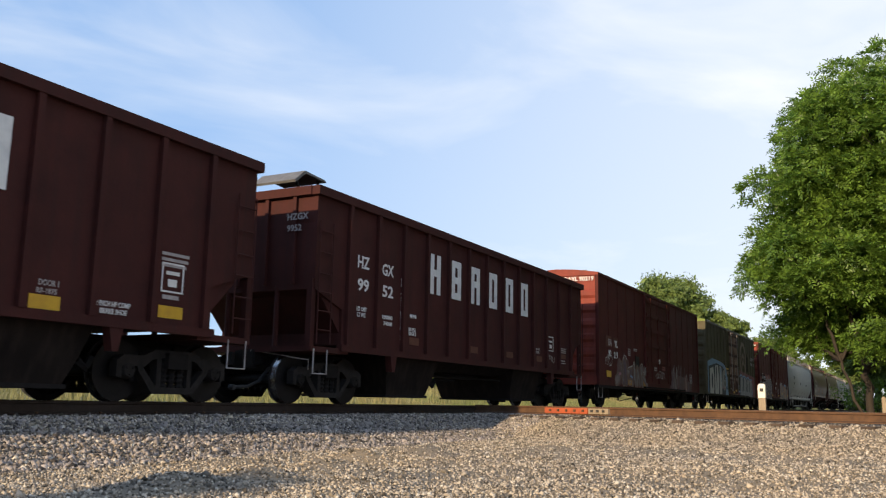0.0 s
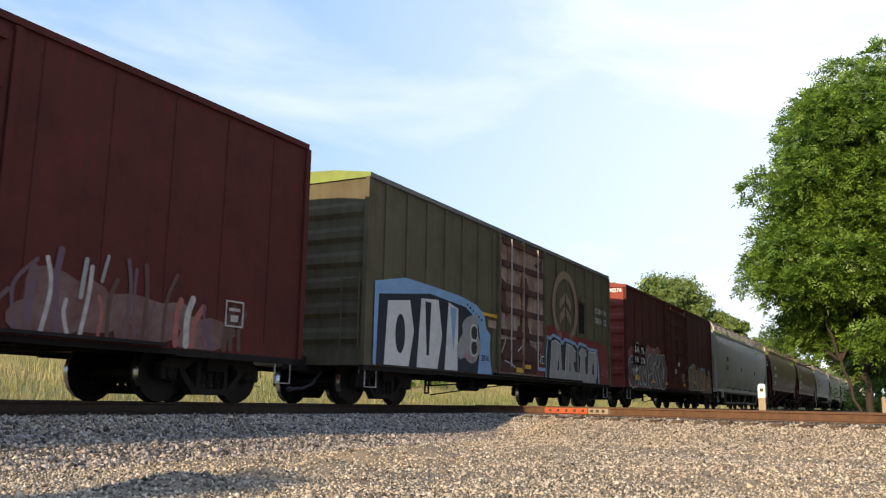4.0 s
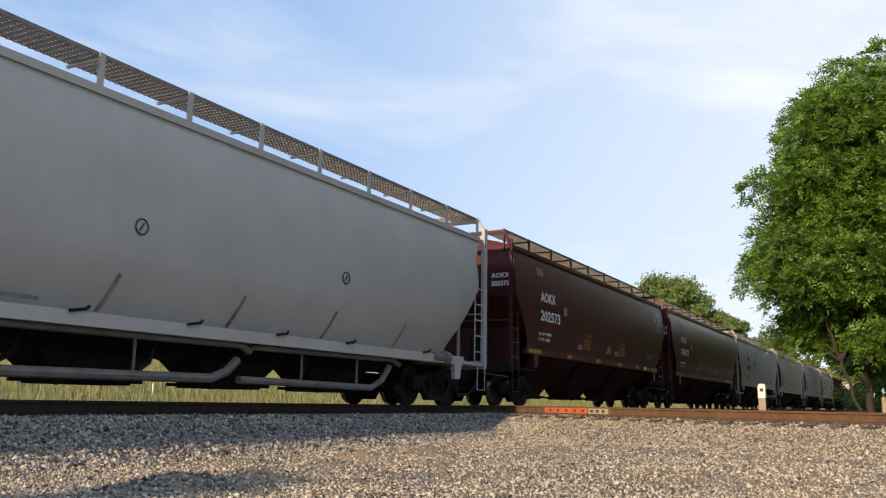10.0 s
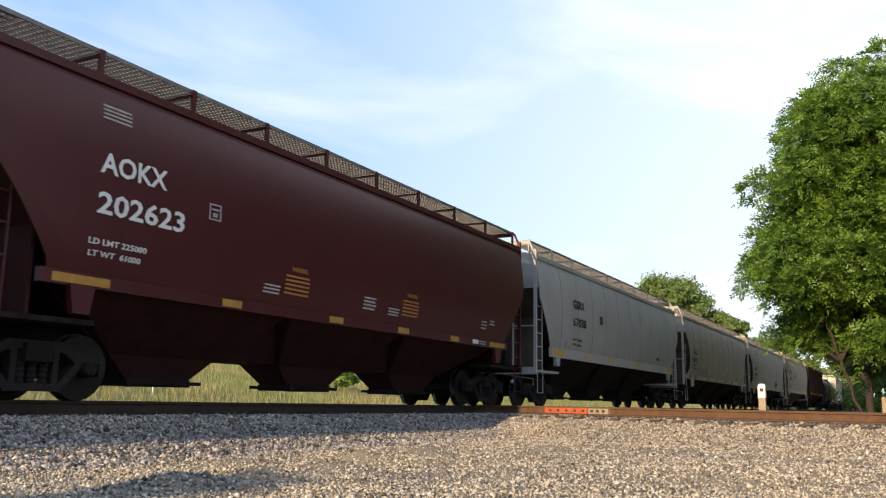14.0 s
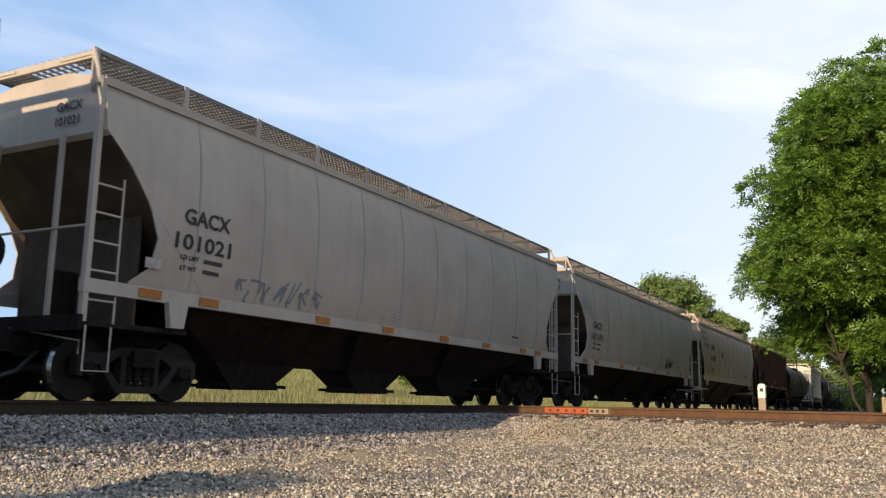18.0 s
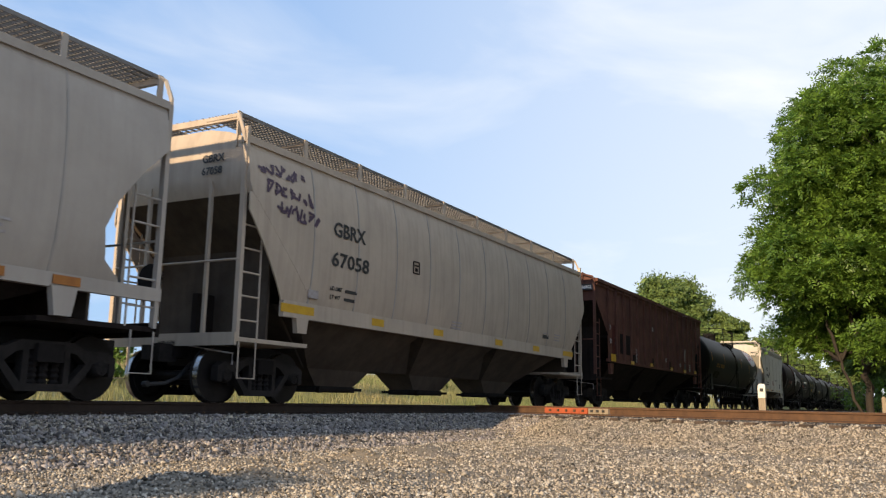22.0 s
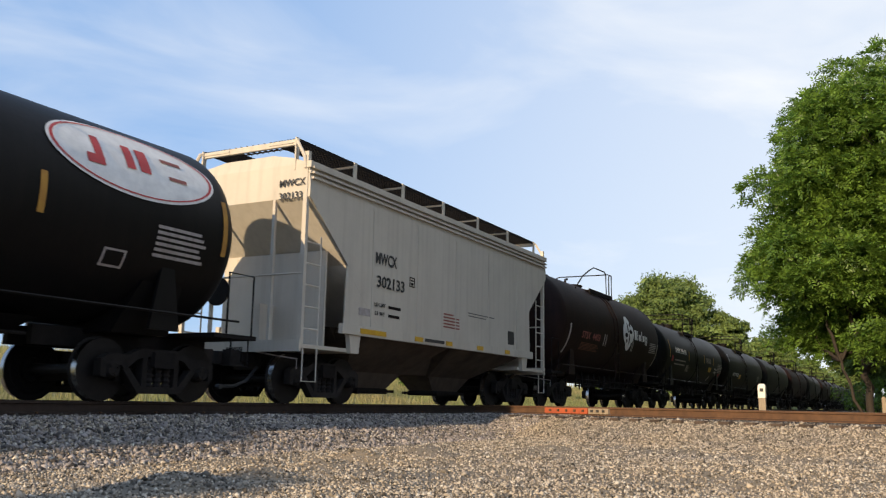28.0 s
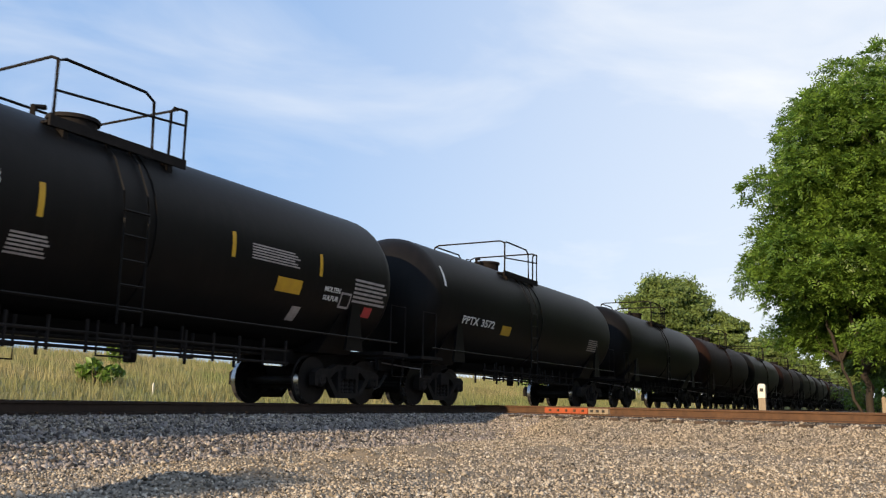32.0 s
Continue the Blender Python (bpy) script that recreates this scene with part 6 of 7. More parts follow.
mural(car, ((0.3, ((-5.95, 0.95), (-5.65, 1.1))), (0.16, ((-5.36, 1.6), (-5.2, 1.2), (-5.05, 0.9))), (0.24, ((-5.08, 0.95), (-5.08, 1.5), (-4.98, 1.72), (-4.85, 1.5), (-4.72, 0.95))),
            (0.16, ((-4.56, 1.36), (-4.25, 1.32), (-4.05, 1.46))), (0.18, ((-4.1, 1.4), (-4.4, 1.0))), (0.16, ((-4.4, 0.95), (-4.1, 1.0), (-3.92, 0.92))),
            (0.17, ((-3.68, 1.65), (-3.6, 1.2), (-3.52, 0.92))), (0.17, ((-3.32, 0.92), (-3.28, 1.3), (-3.26, 1.52))), (0.15, ((-3.26, 1.45), (-3.05, 1.1), (-2.95, 0.92))),
            (0.18, ((-2.74, 1.58), (-2.66, 1.2), (-2.6, 0.92))), (0.15, ((-2.6, 1.2), (-2.25, 1.35), (-2.0, 1.52))), (0.15, ((-2.5, 1.2), (-2.15, 1.05), (-1.95, 0.92)))),
      Y - 0.004, 53, M_SPRAY["tan"], [M_CHROME, M_CHROME, M_CHROME, M_MURAL], M_SPRAY["brown"])
for pts, wd, m in ((((-5.3, 1.75), (-5.05, 1.95), (-4.75, 1.8)), 0.03, "white"), (((-4.62, 1.5), (-4.0, 1.6)), 0.03, "white"), (((-3.85, 1.75), (-3.8, 1.3), (-3.9, 1.0)), 0.03, "white"), (((-2.85, 1.72), (-2.6, 1.7), (-2.5, 1.4), (-2.0, 1.68)), 0.03, "white"), (((-4.3, 1.2), (-4.05, 1.15)), 0.08, "blue"), (((-5.8, 1.22), (-5.6, 1.25)), 0.1, "pink"), (((-2.1, 1.5), (-2.0, 1.2)), 0.06, "silver")):
    fat_line(car, "graffiti_mark", pts, wd, M_SPRAY[m], Y - 0.06)
for i in range(22):
    x, h = 2.2 + i * 0.2 + rg.uniform(-0.06, 0.06), rg.uniform(0.4, 1.1) if i < 14 else rg.uniform(0.3, 0.7)
    fat_line(car, "graffiti_letter", [(x, 0.85), (x + rg.uniform(-0.12, 0.12), 0.85 + h * 0.6), (x + rg.uniform(-0.1, 0.22), 0.85 + h)], rg.uniform(0.05, 0.13), rg.choice((M_MURAL, M_SPRAY["brown"], M_DULLRED, M_DULL, M_MURAL)), Y - 0.002 - 0.0012 * (i % 5))
fat_line(car, "graffiti_line", [(3.3, 1.35), (3.35, 1.85)], 0.07, M_SPRAY["silver"], Y - 0.012)
fat_line(car, "graffiti_line", [(3.62, 1.6), (3.7, 1.95)], 0.05, M_SPRAY["silver"], Y - 0.012)
framed(car, 6.05, 1.2, 0.42, M_DULL, Y - 0.012)
for x in (-4.5, -2.5):
    patch(car, "reflector", oblong(x, x + 0.5, 0.86, 1.05), M_STRAP, Y - 0.022)
patch(car, "reflector", oblong(-7.09, -6.58, 1.08, 1.3), M_YELLOW, Y - 0.004)
patch(car, "grey_patch", oblong(-3.45, -2.95, 1.6, 2.0), M_TANK, Y - 0.022)
ring(car, "stencil", 0.0, 1.95, 0.05, 0.1, M_WHITE, -1.66, 16)
bars(car, -0.9, 1.62, (0.4, 0.4), M_DULL, -1.66, 0.06, 0.09)
bars(car, 0.4, 1.7, (0.5, 0.5), M_DULLRED, -1.66, 0.06, 0.09)
scrawl(car, -0.6, 0.7, 1.2, 1.55, M_SPRAY["white"], -1.665, 8, 5, 0.025)
end_words(car, -L - 0.02, (("BAYL 90219", 4.42, 0.16),), M_WHITE, -0.35)

# green boxcar
car, L = boxcar(47.3, 63.28, M_GREEN, M_GREEN, "faded olive-green ribbed boxcar with a rusty door and large graffiti", True, (-1.6, 1.5), M_RUST)
couple(car, 47.3, 63.28)
M_LIME = material("faded_lime_paint", (0.2, 0.26, 0.06), (0.14, 0.17, 0.05), 0.75, 0, 2.0, 0.2, 20)
for ob in car.children:
    if ob.name.startswith("gable"):
        ob.data.materials[0] = M_LIME
Y = -1.588
patch(car, "red_paint", [(1.62, 0.8), (7.75, 0.8), (7.7, 2.12), (6.5, 2.2), (4.0, 2.28), (2.2, 2.42), (1.62, 2.4)], M_SPRAY["red"], Y)
patch(car, "blue_outline", [(1.7, 0.8), (1.68, 1.5), (1.82, 1.9), (1.8, 2.1), (2.1, 2.08), (2.3, 2.2), (2.9, 2.12), (3.1, 2.0), (3.35, 2.14), (4.3, 2.06), (4.5, 1.95), (4.7, 2.1), (5.4, 2.05), (5.5, 1.97), (6.5, 1.97), (6.52, 1.8), (6.65, 1.5), (6.72, 1.2), (6.75, 0.8)], M_SPRAY["blue"], Y - 0.003)
patch(car, "black_shade", [(1.75, 0.8), (1.78, 1.5), (1.92, 2.0), (2.12, 1.97), (2.3, 2.1), (2.9, 2.02), (3.1, 1.88), (3.35, 2.04), (4.3, 1.96), (4.5, 1.86), (4.75, 2.0), (5.4, 1.95), (5.5, 1.88), (6.42, 1.88), (6.56, 1.5), (6.62, 0.8)], M_SPRAY["navy"], Y - 0.006)
for o in ([(2.0, 0.8), (2.18, 1.95), (2.55, 2.0), (2.95, 1.9), (3.1, 0.8), (2.85, 0.8), (2.78, 1.35), (2.62, 1.5), (2.55, 0.82)], [(3.3, 0.82), (3.42, 1.96), (3.95, 1.93), (4.3, 1.75), (4.3, 1.45), (4.08, 1.4), (4.4, 0.8), (3.9, 0.8), (3.78, 1.45), (3.66, 0.82)],
          [(4.62, 0.8), (4.8, 1.6), (4.62, 1.72), (4.85, 1.93), (5.3, 1.9), (5.4, 1.7), (5.22, 1.6), (5.3, 0.8)], [(5.45, 0.8), (5.6, 1.84), (6.35, 1.84), (6.5, 1.5), (6.5, 1.05), (6.2, 0.8), (6.1, 1.45), (5.98, 1.45), (5.9, 0.8)]):
    patch(car, "silver_letter", o, M_SPRAY["silver"], Y - 0.009)
    bm = bmesh.new()
    ribbon(bm, o[:4], 0.025, Y - 0.016)
    part("white_line", bm, M_SPRAY["white"], car)
patch(car, "silver_base", [(2.0, 0.8), (6.3, 0.8), (6.25, 1.08), (4.2, 1.12), (2.0, 1.12)], M_SPRAY["silver"], Y - 0.011)
for x in (2.62, 3.62, 4.5, 6.2):
    patch(car, "pale_post_edge", oblong(x, x + 0.05, 1.15, 1.9), M_DULL, Y - 0.012)
ring(car, "faded_emblem", 3.42, 3.1, 0.9, 1.15, M_SPRAY["tan"], Y, 36, gap=(250, 290))
for sg in (-1, 1):
    for z in (2.55, 3.0):
        patch(car, "emblem_bar", [(3.42 + sg * 0.05, z + 0.3), (3.42 + sg * 0.5, z), (3.42 + sg * 0.5, z + 0.28), (3.42 + sg * 0.05, z + 0.58)], M_SPRAY["tan"], Y)
part("defect_card", boxes((4.75, 5.3, -1.64, -1.55, 3.42, 3.58)), M_GREEN, car)
patch(car, "old_patch", oblong(4.78, 5.28, 2.4, 3.38), M_SOOT, Y + 0.03)
write(car, "CUSH", 6.37, 3.2, 0.2, M_DULL, y=Y, width=0.72)
write(car, "ON", 7.28, 3.2, 0.2, M_DULL, y=Y, width=0.32)
write(car, "SERV", 6.37, 2.86, 0.2, M_DULL, y=Y, width=0.7)
write(car, "CE", 7.3, 2.86, 0.2, M_DULL, y=Y, width=0.3)
scrawl(car, 7.0, 7.6, 1.05, 1.4, M_SPRAY["pink"], Y - 0.012, 12, 5, 0.025)
scrawl(car, 1.0, 1.45, 1.25, 1.5, M_SPRAY["white"], -1.66, 13, 3, 0.025)
patch(car, "blue_splash", oblong(1.0, 1.5, 1.02, 1.12), M_SPRAY["blue"], -1.66)
# left of the door: blue cloud round grey letters
patch(car, "blue_cloud", [(-7.7, 0.8), (-7.7, 2.5), (-6.5, 2.72), (-5.2, 2.68), (-3.9, 2.62), (-3.0, 2.5), (-2.55, 2.3), (-2.4, 1.95), (-2.15, 1.8), (-2.2, 1.4), (-2.05, 0.8)], M_SPRAY["blue"], Y)
patch(car, "black_shade", [(-7.6, 0.8), (-7.55, 2.25), (-5.4, 2.5), (-3.6, 2.38), (-2.9, 2.1), (-2.75, 1.5), (-2.9, 0.8)], M_SPRAY["navy"], Y - 0.003)
for o in ([(-7.3, 0.82), (-7.2, 2.15), (-6.3, 2.25), (-6.1, 1.6), (-6.3, 0.82)], [(-5.95, 0.82), (-5.8, 2.35), (-5.0, 2.4), (-4.8, 1.6), (-5.0, 0.82)], [(-4.65, 0.82), (-4.5, 2.4), (-4.0, 2.3), (-4.0, 0.82)]):
    patch(car, "pale_letter", o, M_SPRAY["white"], Y - 0.006)
patch(car, "letter_hole", disc(-6.68, 1.5, 0.2, 16, 0.42), M_SPRAY["navy"], Y - 0.011)
patch(car, "letter_hole", [(-5.62, 2.3), (-5.35, 2.3), (-5.42, 1.1), (-5.52, 1.1)], M_SPRAY["navy"], Y - 0.011)
patch(car, "letter_hole", [(-4.42, 2.3), (-4.1, 2.28), (-4.22, 1.25)], M_SPRAY["blue"], Y - 0.011)
patch(car, "grey_letter", letter_shape(random.Random(3), -3.35, 1.6, 1.1, 1.15), M_SPRAY["silver"], Y - 0.009)
for z in (1.78, 1.42):
    patch(car, "letter_hole", disc(-3.1, z, 0.17), M_SPRAY["black"], Y - 0.013)
    ring(car, "white_line", -3.15, z, 0.19, 0.22, M_SPRAY["white"], Y - 0.013, 20)
for x in (-3.6, -3.4, -3.2):
    patch(car, "pink_dot", disc(x, 1.2 - (x + 3.6) * 0.15, 0.07, 12), M_SPRAY["pink"], Y - 0.013)
for k in range(6):
    patch(car, "blue_dot", disc(-3.5 + k * 0.16, 2.45 - k * 0.06, 0.035, 8), M_SPRAY["navy"], Y - 0.006)
write(car, "2016", -2.68, 1.12, 0.16, M_SPRAY["navy"], y=Y - 0.008)
patch(car, "reflector", oblong(0.0, 0.4, 1.04, 1.15), M_YELLOW, -1.66)
patch(car, "brown_patch", oblong(-2.3, -1.8, 2.0, 2.2), M_RUST, Y)
D_Y = -1.602
patch(car, "rust_blot", [(-0.3, 2.1), (0.35, 2.1), (0.25, 2.7), (0.4, 3.25), (0.2, 3.6), (-0.15, 3.62), (-0.3, 3.2), (-0.15, 2.8)], M_RUST_DARK, D_Y)
patch(car, "rust_blot", [(-1.55, 0.9), (1.45, 0.9), (1.45, 1.55), (0.5, 1.7), (0.4, 2.2), (-0.4, 2.2), (-0.5, 1.8), (-1.55, 1.75)], M_RUST_DARK, D_Y)
patch(car, "rust_blot", [(-1.55, 2.5), (-1.2, 2.6), (-1.25, 3.3), (-1.5, 3.4)], M_RUST_DARK, D_Y)
patch(car, "rust_blot", [(0.7, 4.05), (1.4, 3.9), (1.42, 4.4), (1.2, 4.2)], M_RUST_DARK, D_Y)
patch(car, "red_paint", [(0.9, 0.9), (1.45, 0.9), (1.45, 1.9), (1.2, 1.3)], M_SPRAY["red"], D_Y - 0.006)
patch(car, "yellow_strip", oblong(-0.5, 0.0, 0.92, 1.05), M_YELLOW, D_Y - 0.006)
for k, (xa, za, xb, zb) in enumerate(((-1.5, 1.4, -1.2, 2.1), (-0.4, 1.5, 0.1, 1.9), (-1.3, 1.2, -0.6, 1.05), (0.5, 2.1, 0.9, 1.6))):
    fat_line(car, "scrawl", [(xa, za), ((xa + xb) / 2 + 0.1, (za + zb) / 2), (xb, zb)], 0.05, M_DULL, D_Y - 0.012)
for xa in (-1.35, 0.45):
    framed(car, xa, 1.8, 0.75, M_DULL, D_Y - 0.004, False)
for i, x in enumerate((-7.0, -5.6, -4.2, 0.0, 2.6, 5.0)):
    patch(car, "yellow_strip", oblong(-7.6, -1.75, 2.28, 2.36), M_YELLOW, Y + 0.002) if i == 0 else None

# oxide boxcar with colourful graffiti
car, L = boxcar(65.5, 81.45, M_OXIDE, M_RED, "oxide-red boxcar with a colourful band of graffiti")
couple(car, 65.5, 81.45)
Y = -1.566
patch(car, "spray_ground", [(-7.85, 0.8), (-7.9, 1.7), (-7.6, 2.05), (-6.9, 2.0), (-5.6, 1.95), (-5.0, 2.15), (-4.4, 2.2), (-3.6, 2.2), (-2.6, 2.3), (-2.1, 2.0), (-1.98, 1.3), (-1.98, 0.8)], M_SPLASH, Y)
for x, z, wd, h in ((-7.3, 2.1, 0.9, 0.5), (-4.6, 2.3, 1.2, 0.45), (-3.4, 2.35, 1.0, 0.4)):
    patch(car, "overspray", letter_shape(random.Random(int(-z * 100)), x, z, wd, h), M_DULLRED, Y + 0.003)
mural(car, ((0.42, ((-6.95, 1.72), (-7.45, 1.7), (-7.62, 1.3), (-7.3, 0.98), (-7.1, 1.02))), (0.36, ((-6.5, 2.35), (-6.38, 1.95), (-6.45, 1.4), (-6.75, 1.0))),
            (0.2, ((-6.15, 1.65), (-6.12, 1.05))), (0.26, ((-6.0, 1.7), (-5.75, 1.2), (-5.55, 1.05), (-5.4, 1.3))), (0.25, ((-5.15, 2.2), (-5.3, 1.9), (-5.2, 1.5), (-5.2, 1.0))),
            (0.24, ((-4.65, 2.05), (-4.95, 1.85), (-4.85, 1.45), (-4.6, 1.45))), (0.24, ((-4.5, 1.25), (-4.85, 1.15), (-4.85, 0.95))), (0.22, ((-4.1, 2.3), (-4.2, 1.7), (-4.05, 1.2))),
            (0.18, ((-4.15, 1.7), (-3.75, 1.8), (-3.55, 2.15), (-3.5, 1.85))), (0.24, ((-4.0, 1.65), (-3.65, 1.3), (-3.5, 0.95))), (0.34, ((-2.95, 2.05), (-3.2, 1.5), (-3.05, 1.05))), (0.4, ((-2.6, 2.05), (-2.3, 1.6), (-2.45, 1.1), (-2.85, 1.0)))),
      Y - 0.005, 51, M_SPRAY["white"], [M_MURAL, M_MURAL, M_SPRAY["purple"], M_MURAL, M_SPRAY["brown"]])
for pts, wd, m in ((((-7.0, 1.45), (-6.75, 1.5)), 0.16, "white"), (((-6.7, 1.25), (-7.0, 1.2)), 0.12, "tan"), (((-7.25, 1.5), (-7.3, 1.35)), 0.14, "blue"), (((-5.9, 0.95), (-5.6, 0.92)), 0.14, "blue"), (((-2.7, 1.7), (-2.75, 1.4)), 0.07, "white"), (((-2.75, 1.25), (-2.8, 1.05)), 0.04, "white"), (((-7.7, 1.35), (-7.2, 1.25)), 0.05, "silver"), (((-3.25, 1.75), (-3.0, 1.8), (-2.95, 1.6)), 0.09, "navy")):
    fat_line(car, "graffiti_mark", pts, wd, M_SPRAY[m], Y - 0.062)
patch(car, "spray_ground", [(2.25, 0.8), (2.2, 1.6), (2.5, 1.95), (3.2, 2.15), (3.9, 1.95), (4.6, 1.9), (5.6, 1.95), (6.6, 1.7), (7.7, 1.6), (7.8, 0.8)], M_SPLASH, Y)
mural(car, ((0.5, ((2.5, 1.65), (2.55, 1.4))), (0.55, ((3.35, 1.85), (3.3, 1.45))), (0.16, ((2.6, 1.2), (2.75, 0.9))), (0.2, ((3.05, 1.15), (3.2, 0.95))), (0.22, ((4.15, 1.7), (4.05, 1.3), (4.35, 1.05))), (0.3, ((4.55, 1.85), (4.65, 1.4))),
            (0.4, ((5.15, 1.75), (5.5, 1.6))), (0.5, ((4.9, 1.25), (5.4, 1.2))), (0.3, ((5.95, 1.85), (5.9, 1.3), (5.7, 1.0))), (0.34, ((7.05, 1.8), (6.95, 1.25))), (0.2, ((6.5, 1.35), (6.6, 1.0)))),
      Y - 0.005, 52, M_SPRAY["silver"], [M_MURAL2, M_MURAL2, M_SPRAY["cream"], M_MURAL2, M_SPRAY["tan"]])
for pts, wd, m in ((((2.4, 1.95), (2.9, 2.0), (3.5, 2.1), (3.75, 1.8)), 0.14, "silver"), (((4.9, 1.95), (5.3, 2.0), (5.8, 1.95)), 0.14, "blue"), (((5.05, 1.3), (5.15, 1.28)), 0.2, "black"), (((2.4, 0.86), (4.0, 0.92)), 0.07, "cream"), (((4.6, 0.9), (6.1, 0.98)), 0.08, "cream"), (((6.7, 1.9), (6.9, 1.85)), 0.16, "silver")):
    fat_line(car, "graffiti_mark", pts, wd, M_SPRAY[m], Y - 0.06)
patch(car, "dark_patch", oblong(-7.2, -6.45, 1.68, 2.48), M_OXIDE_BLACK, Y - 0.068)
patch(car, "dark_patch", oblong(-6.34, -5.6, 1.68, 2.48), M_OXIDE_BLACK, Y - 0.068)
for t, x, z in (("B", -7.1, 2.16), ("A", -6.8, 2.16), ("Y", -6.22, 2.14), ("L", -5.95, 2.14), ("9", -7.1, 1.75), ("0", -6.82, 1.75), ("2", -6.27, 1.73), ("7", -6.04, 1.73), ("6", -5.83, 1.73)):
    write(car, t, x, z, 0.25, M_WHITE, y=Y - 0.076)
for x, z, wd in ((-7.13, 1.08, 0.46), (-4.6, 1.04, 0.35), (-2.4, 1.0, 0.4), (0.9, 1.02, 0.35), (3.2, 1.2, 0.4), (6.6, 1.1, 0.35)):
    patch(car, "reflector", oblong(x, x + wd, z, z + 0.2 if wd > 0.4 else z + 0.13), M_YELLOW, -1.66 if abs(x) < 2 else Y - 0.07)
ring(car, "stencil", 0.1, 2.0, 0.05, 0.1, M_WHITE, -1.66, 16)
patch(car, "notice", oblong(-0.7, -0.35, 1.55, 1.75), M_DULL, -1.66)
scrawl(car, 0.5, 1.2, 1.2, 1.6, M_SPRAY["white"], -1.665, 9, 5, 0.022)
end_words(car, -L - 0.02, (("BAYL 90276", 4.42, 0.16),), M_WHITE, -0.35)

# grey round-sided hopper
ROUND = [(1.15, 1.2), (1.3, 1.31), (1.6, 1.46), (1.95, 1.57), (2.4, 1.62), (2.9, 1.62), (3.4, 1.58), (3.9, 1.49), (4.3, 1.37)]
FULL = [(1.5, 1.42), (1.7, 1.49), (2.0, 1.555), (2.4, 1.595), (2.9, 1.61), (3.4, 1.6), (3.9, 1.55), (4.25, 1.48), (4.45, 1.42)]
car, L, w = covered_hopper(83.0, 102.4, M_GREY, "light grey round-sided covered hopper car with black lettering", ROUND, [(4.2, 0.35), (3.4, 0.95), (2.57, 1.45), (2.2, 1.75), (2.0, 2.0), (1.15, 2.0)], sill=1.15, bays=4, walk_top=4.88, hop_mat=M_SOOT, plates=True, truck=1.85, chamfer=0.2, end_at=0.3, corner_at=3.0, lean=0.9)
couple(car, 83.0, 102.4)
on_side(car, w, "CRDX", -7.15, 2.75, 0.27, M_BLACK, 0.82)
on_side(car, w, "11676", -7.25, 2.26, 0.25, M_BLACK, 0.8)
bars(car, -7.3, 1.95, (0.85, 0.8), M_DULL, w, 0.06, 0.16)
for x, z in ((-2.0, 2.45), (3.1, 2.4)):
    ring(car, "stencil", x, z, 0.1, 0.125, M_BLACK, -1.625, 18)
    patch(car, "stencil", [(x - 0.05, z - 0.06), (x - 0.02, z - 0.06), (x + 0.05, z + 0.06), (x + 0.02, z + 0.06)], M_BLACK, -1.625)
for x in (-7.75, -4.9, -2.4, 0.2, 2.8, 5.4):
    bm = bmesh.new()
    ribbon(bm, [(x + 0.035 + 0.03 * k, 1.22 + 0.106 * k) for k in range(6)], 0.07, w)
    part("hanger_strap", bm, M_STRAP if x < -7 or x > 5 else M_RUST, car)
for sg in (-1, 1):
    part("sill_channel", boxes((-8.3, 8.3, sg * 1.5 - 0.05, sg * 1.5 + 0.05, 0.98, 1.17), (-8.3, 8.3, min(sg * 1.15, sg * 1.45), max(sg * 1.15, sg * 1.45), 1.12, 1.16)), M_GREY, car)
patch(car, "scrape", [(-8.6, 3.86), (-7.9, 3.92), (-7.9, 3.97), (-8.6, 3.92)], M_WHITE, -1.53)
part("air_line", tubes([(-6.45, -1.35, 0.34), (-6.4, -1.35, 0.75), (-6.2, -1.35, 0.9), (-5.8, -1.35, 0.95), (0.5, -1.35, 0.95), (0.75, -1.35, 0.85)], r=0.065, n=8), M_PIPE, car)
part("air_line", tubes([(-6.45, -1.35, 0.36), (-6.3, -1.35, 0.34), (-0.15, -1.35, 0.38), (0.2, -1.35, 0.5), (0.45, -1.35, 0.7)], r=0.075, n=8), M_PIPE, car)
part("air_line", tubes([(0.75, -1.35, 0.93), (5.3, -1.35, 0.95), (5.6, -1.35, 0.85)], r=0.055, n=8), M_PIPE, car)
part("air_line", tubes([(0.5, -1.35, 0.38), (4.5, -1.35, 0.34), (4.9, -1.35, 0.5), (5.2, -1.35, 0.8)], r=0.065, n=8), M_PIPE, car)
for x in (-4.4, -1.7, 2.2, 4.0):
    part("hanger_rod", tubes([(x, -1.33, 0.36), (x, -1.33, 1.1)], r=0.025), M_PIPE, car)
for x in (-3.2, -0.9, 2.9):
    part("air_branch", tubes([(x - 0.6, -1.2, 0.45), (x - 0.2, -1.0, 0.6), (x, -0.9, 0.95)], r=0.045, n=8), M_TRUCK, car)
for x in (-5.0, -2.9, -0.8, 1.3, 3.4, 6.4):
    part("sill_latch", tubes([(x - 0.14, -1.58, 1.16), (x + 0.1, -1.6, 1.2), (x + 0.16, -1.58, 1.24)], r=0.025), M_TRUCK, car)
bars(car, -6.9, 1.24, (1.3,), M_PIPE, -1.56, 0.05)
bars(car, -4.4, 1.24, (0.9,), M_PIPE, -1.56, 0.05)
part("air_motor", lathe(bmesh.new(), [(-0.2, 0.06), (-0.18, 0.1), (0.3, 0.1), (0.34, 0.16), (0.5, 0.16), (0.52, 0.08)], (7.0, -1.5, 1.1), "X", 12), M_PIPE, car)
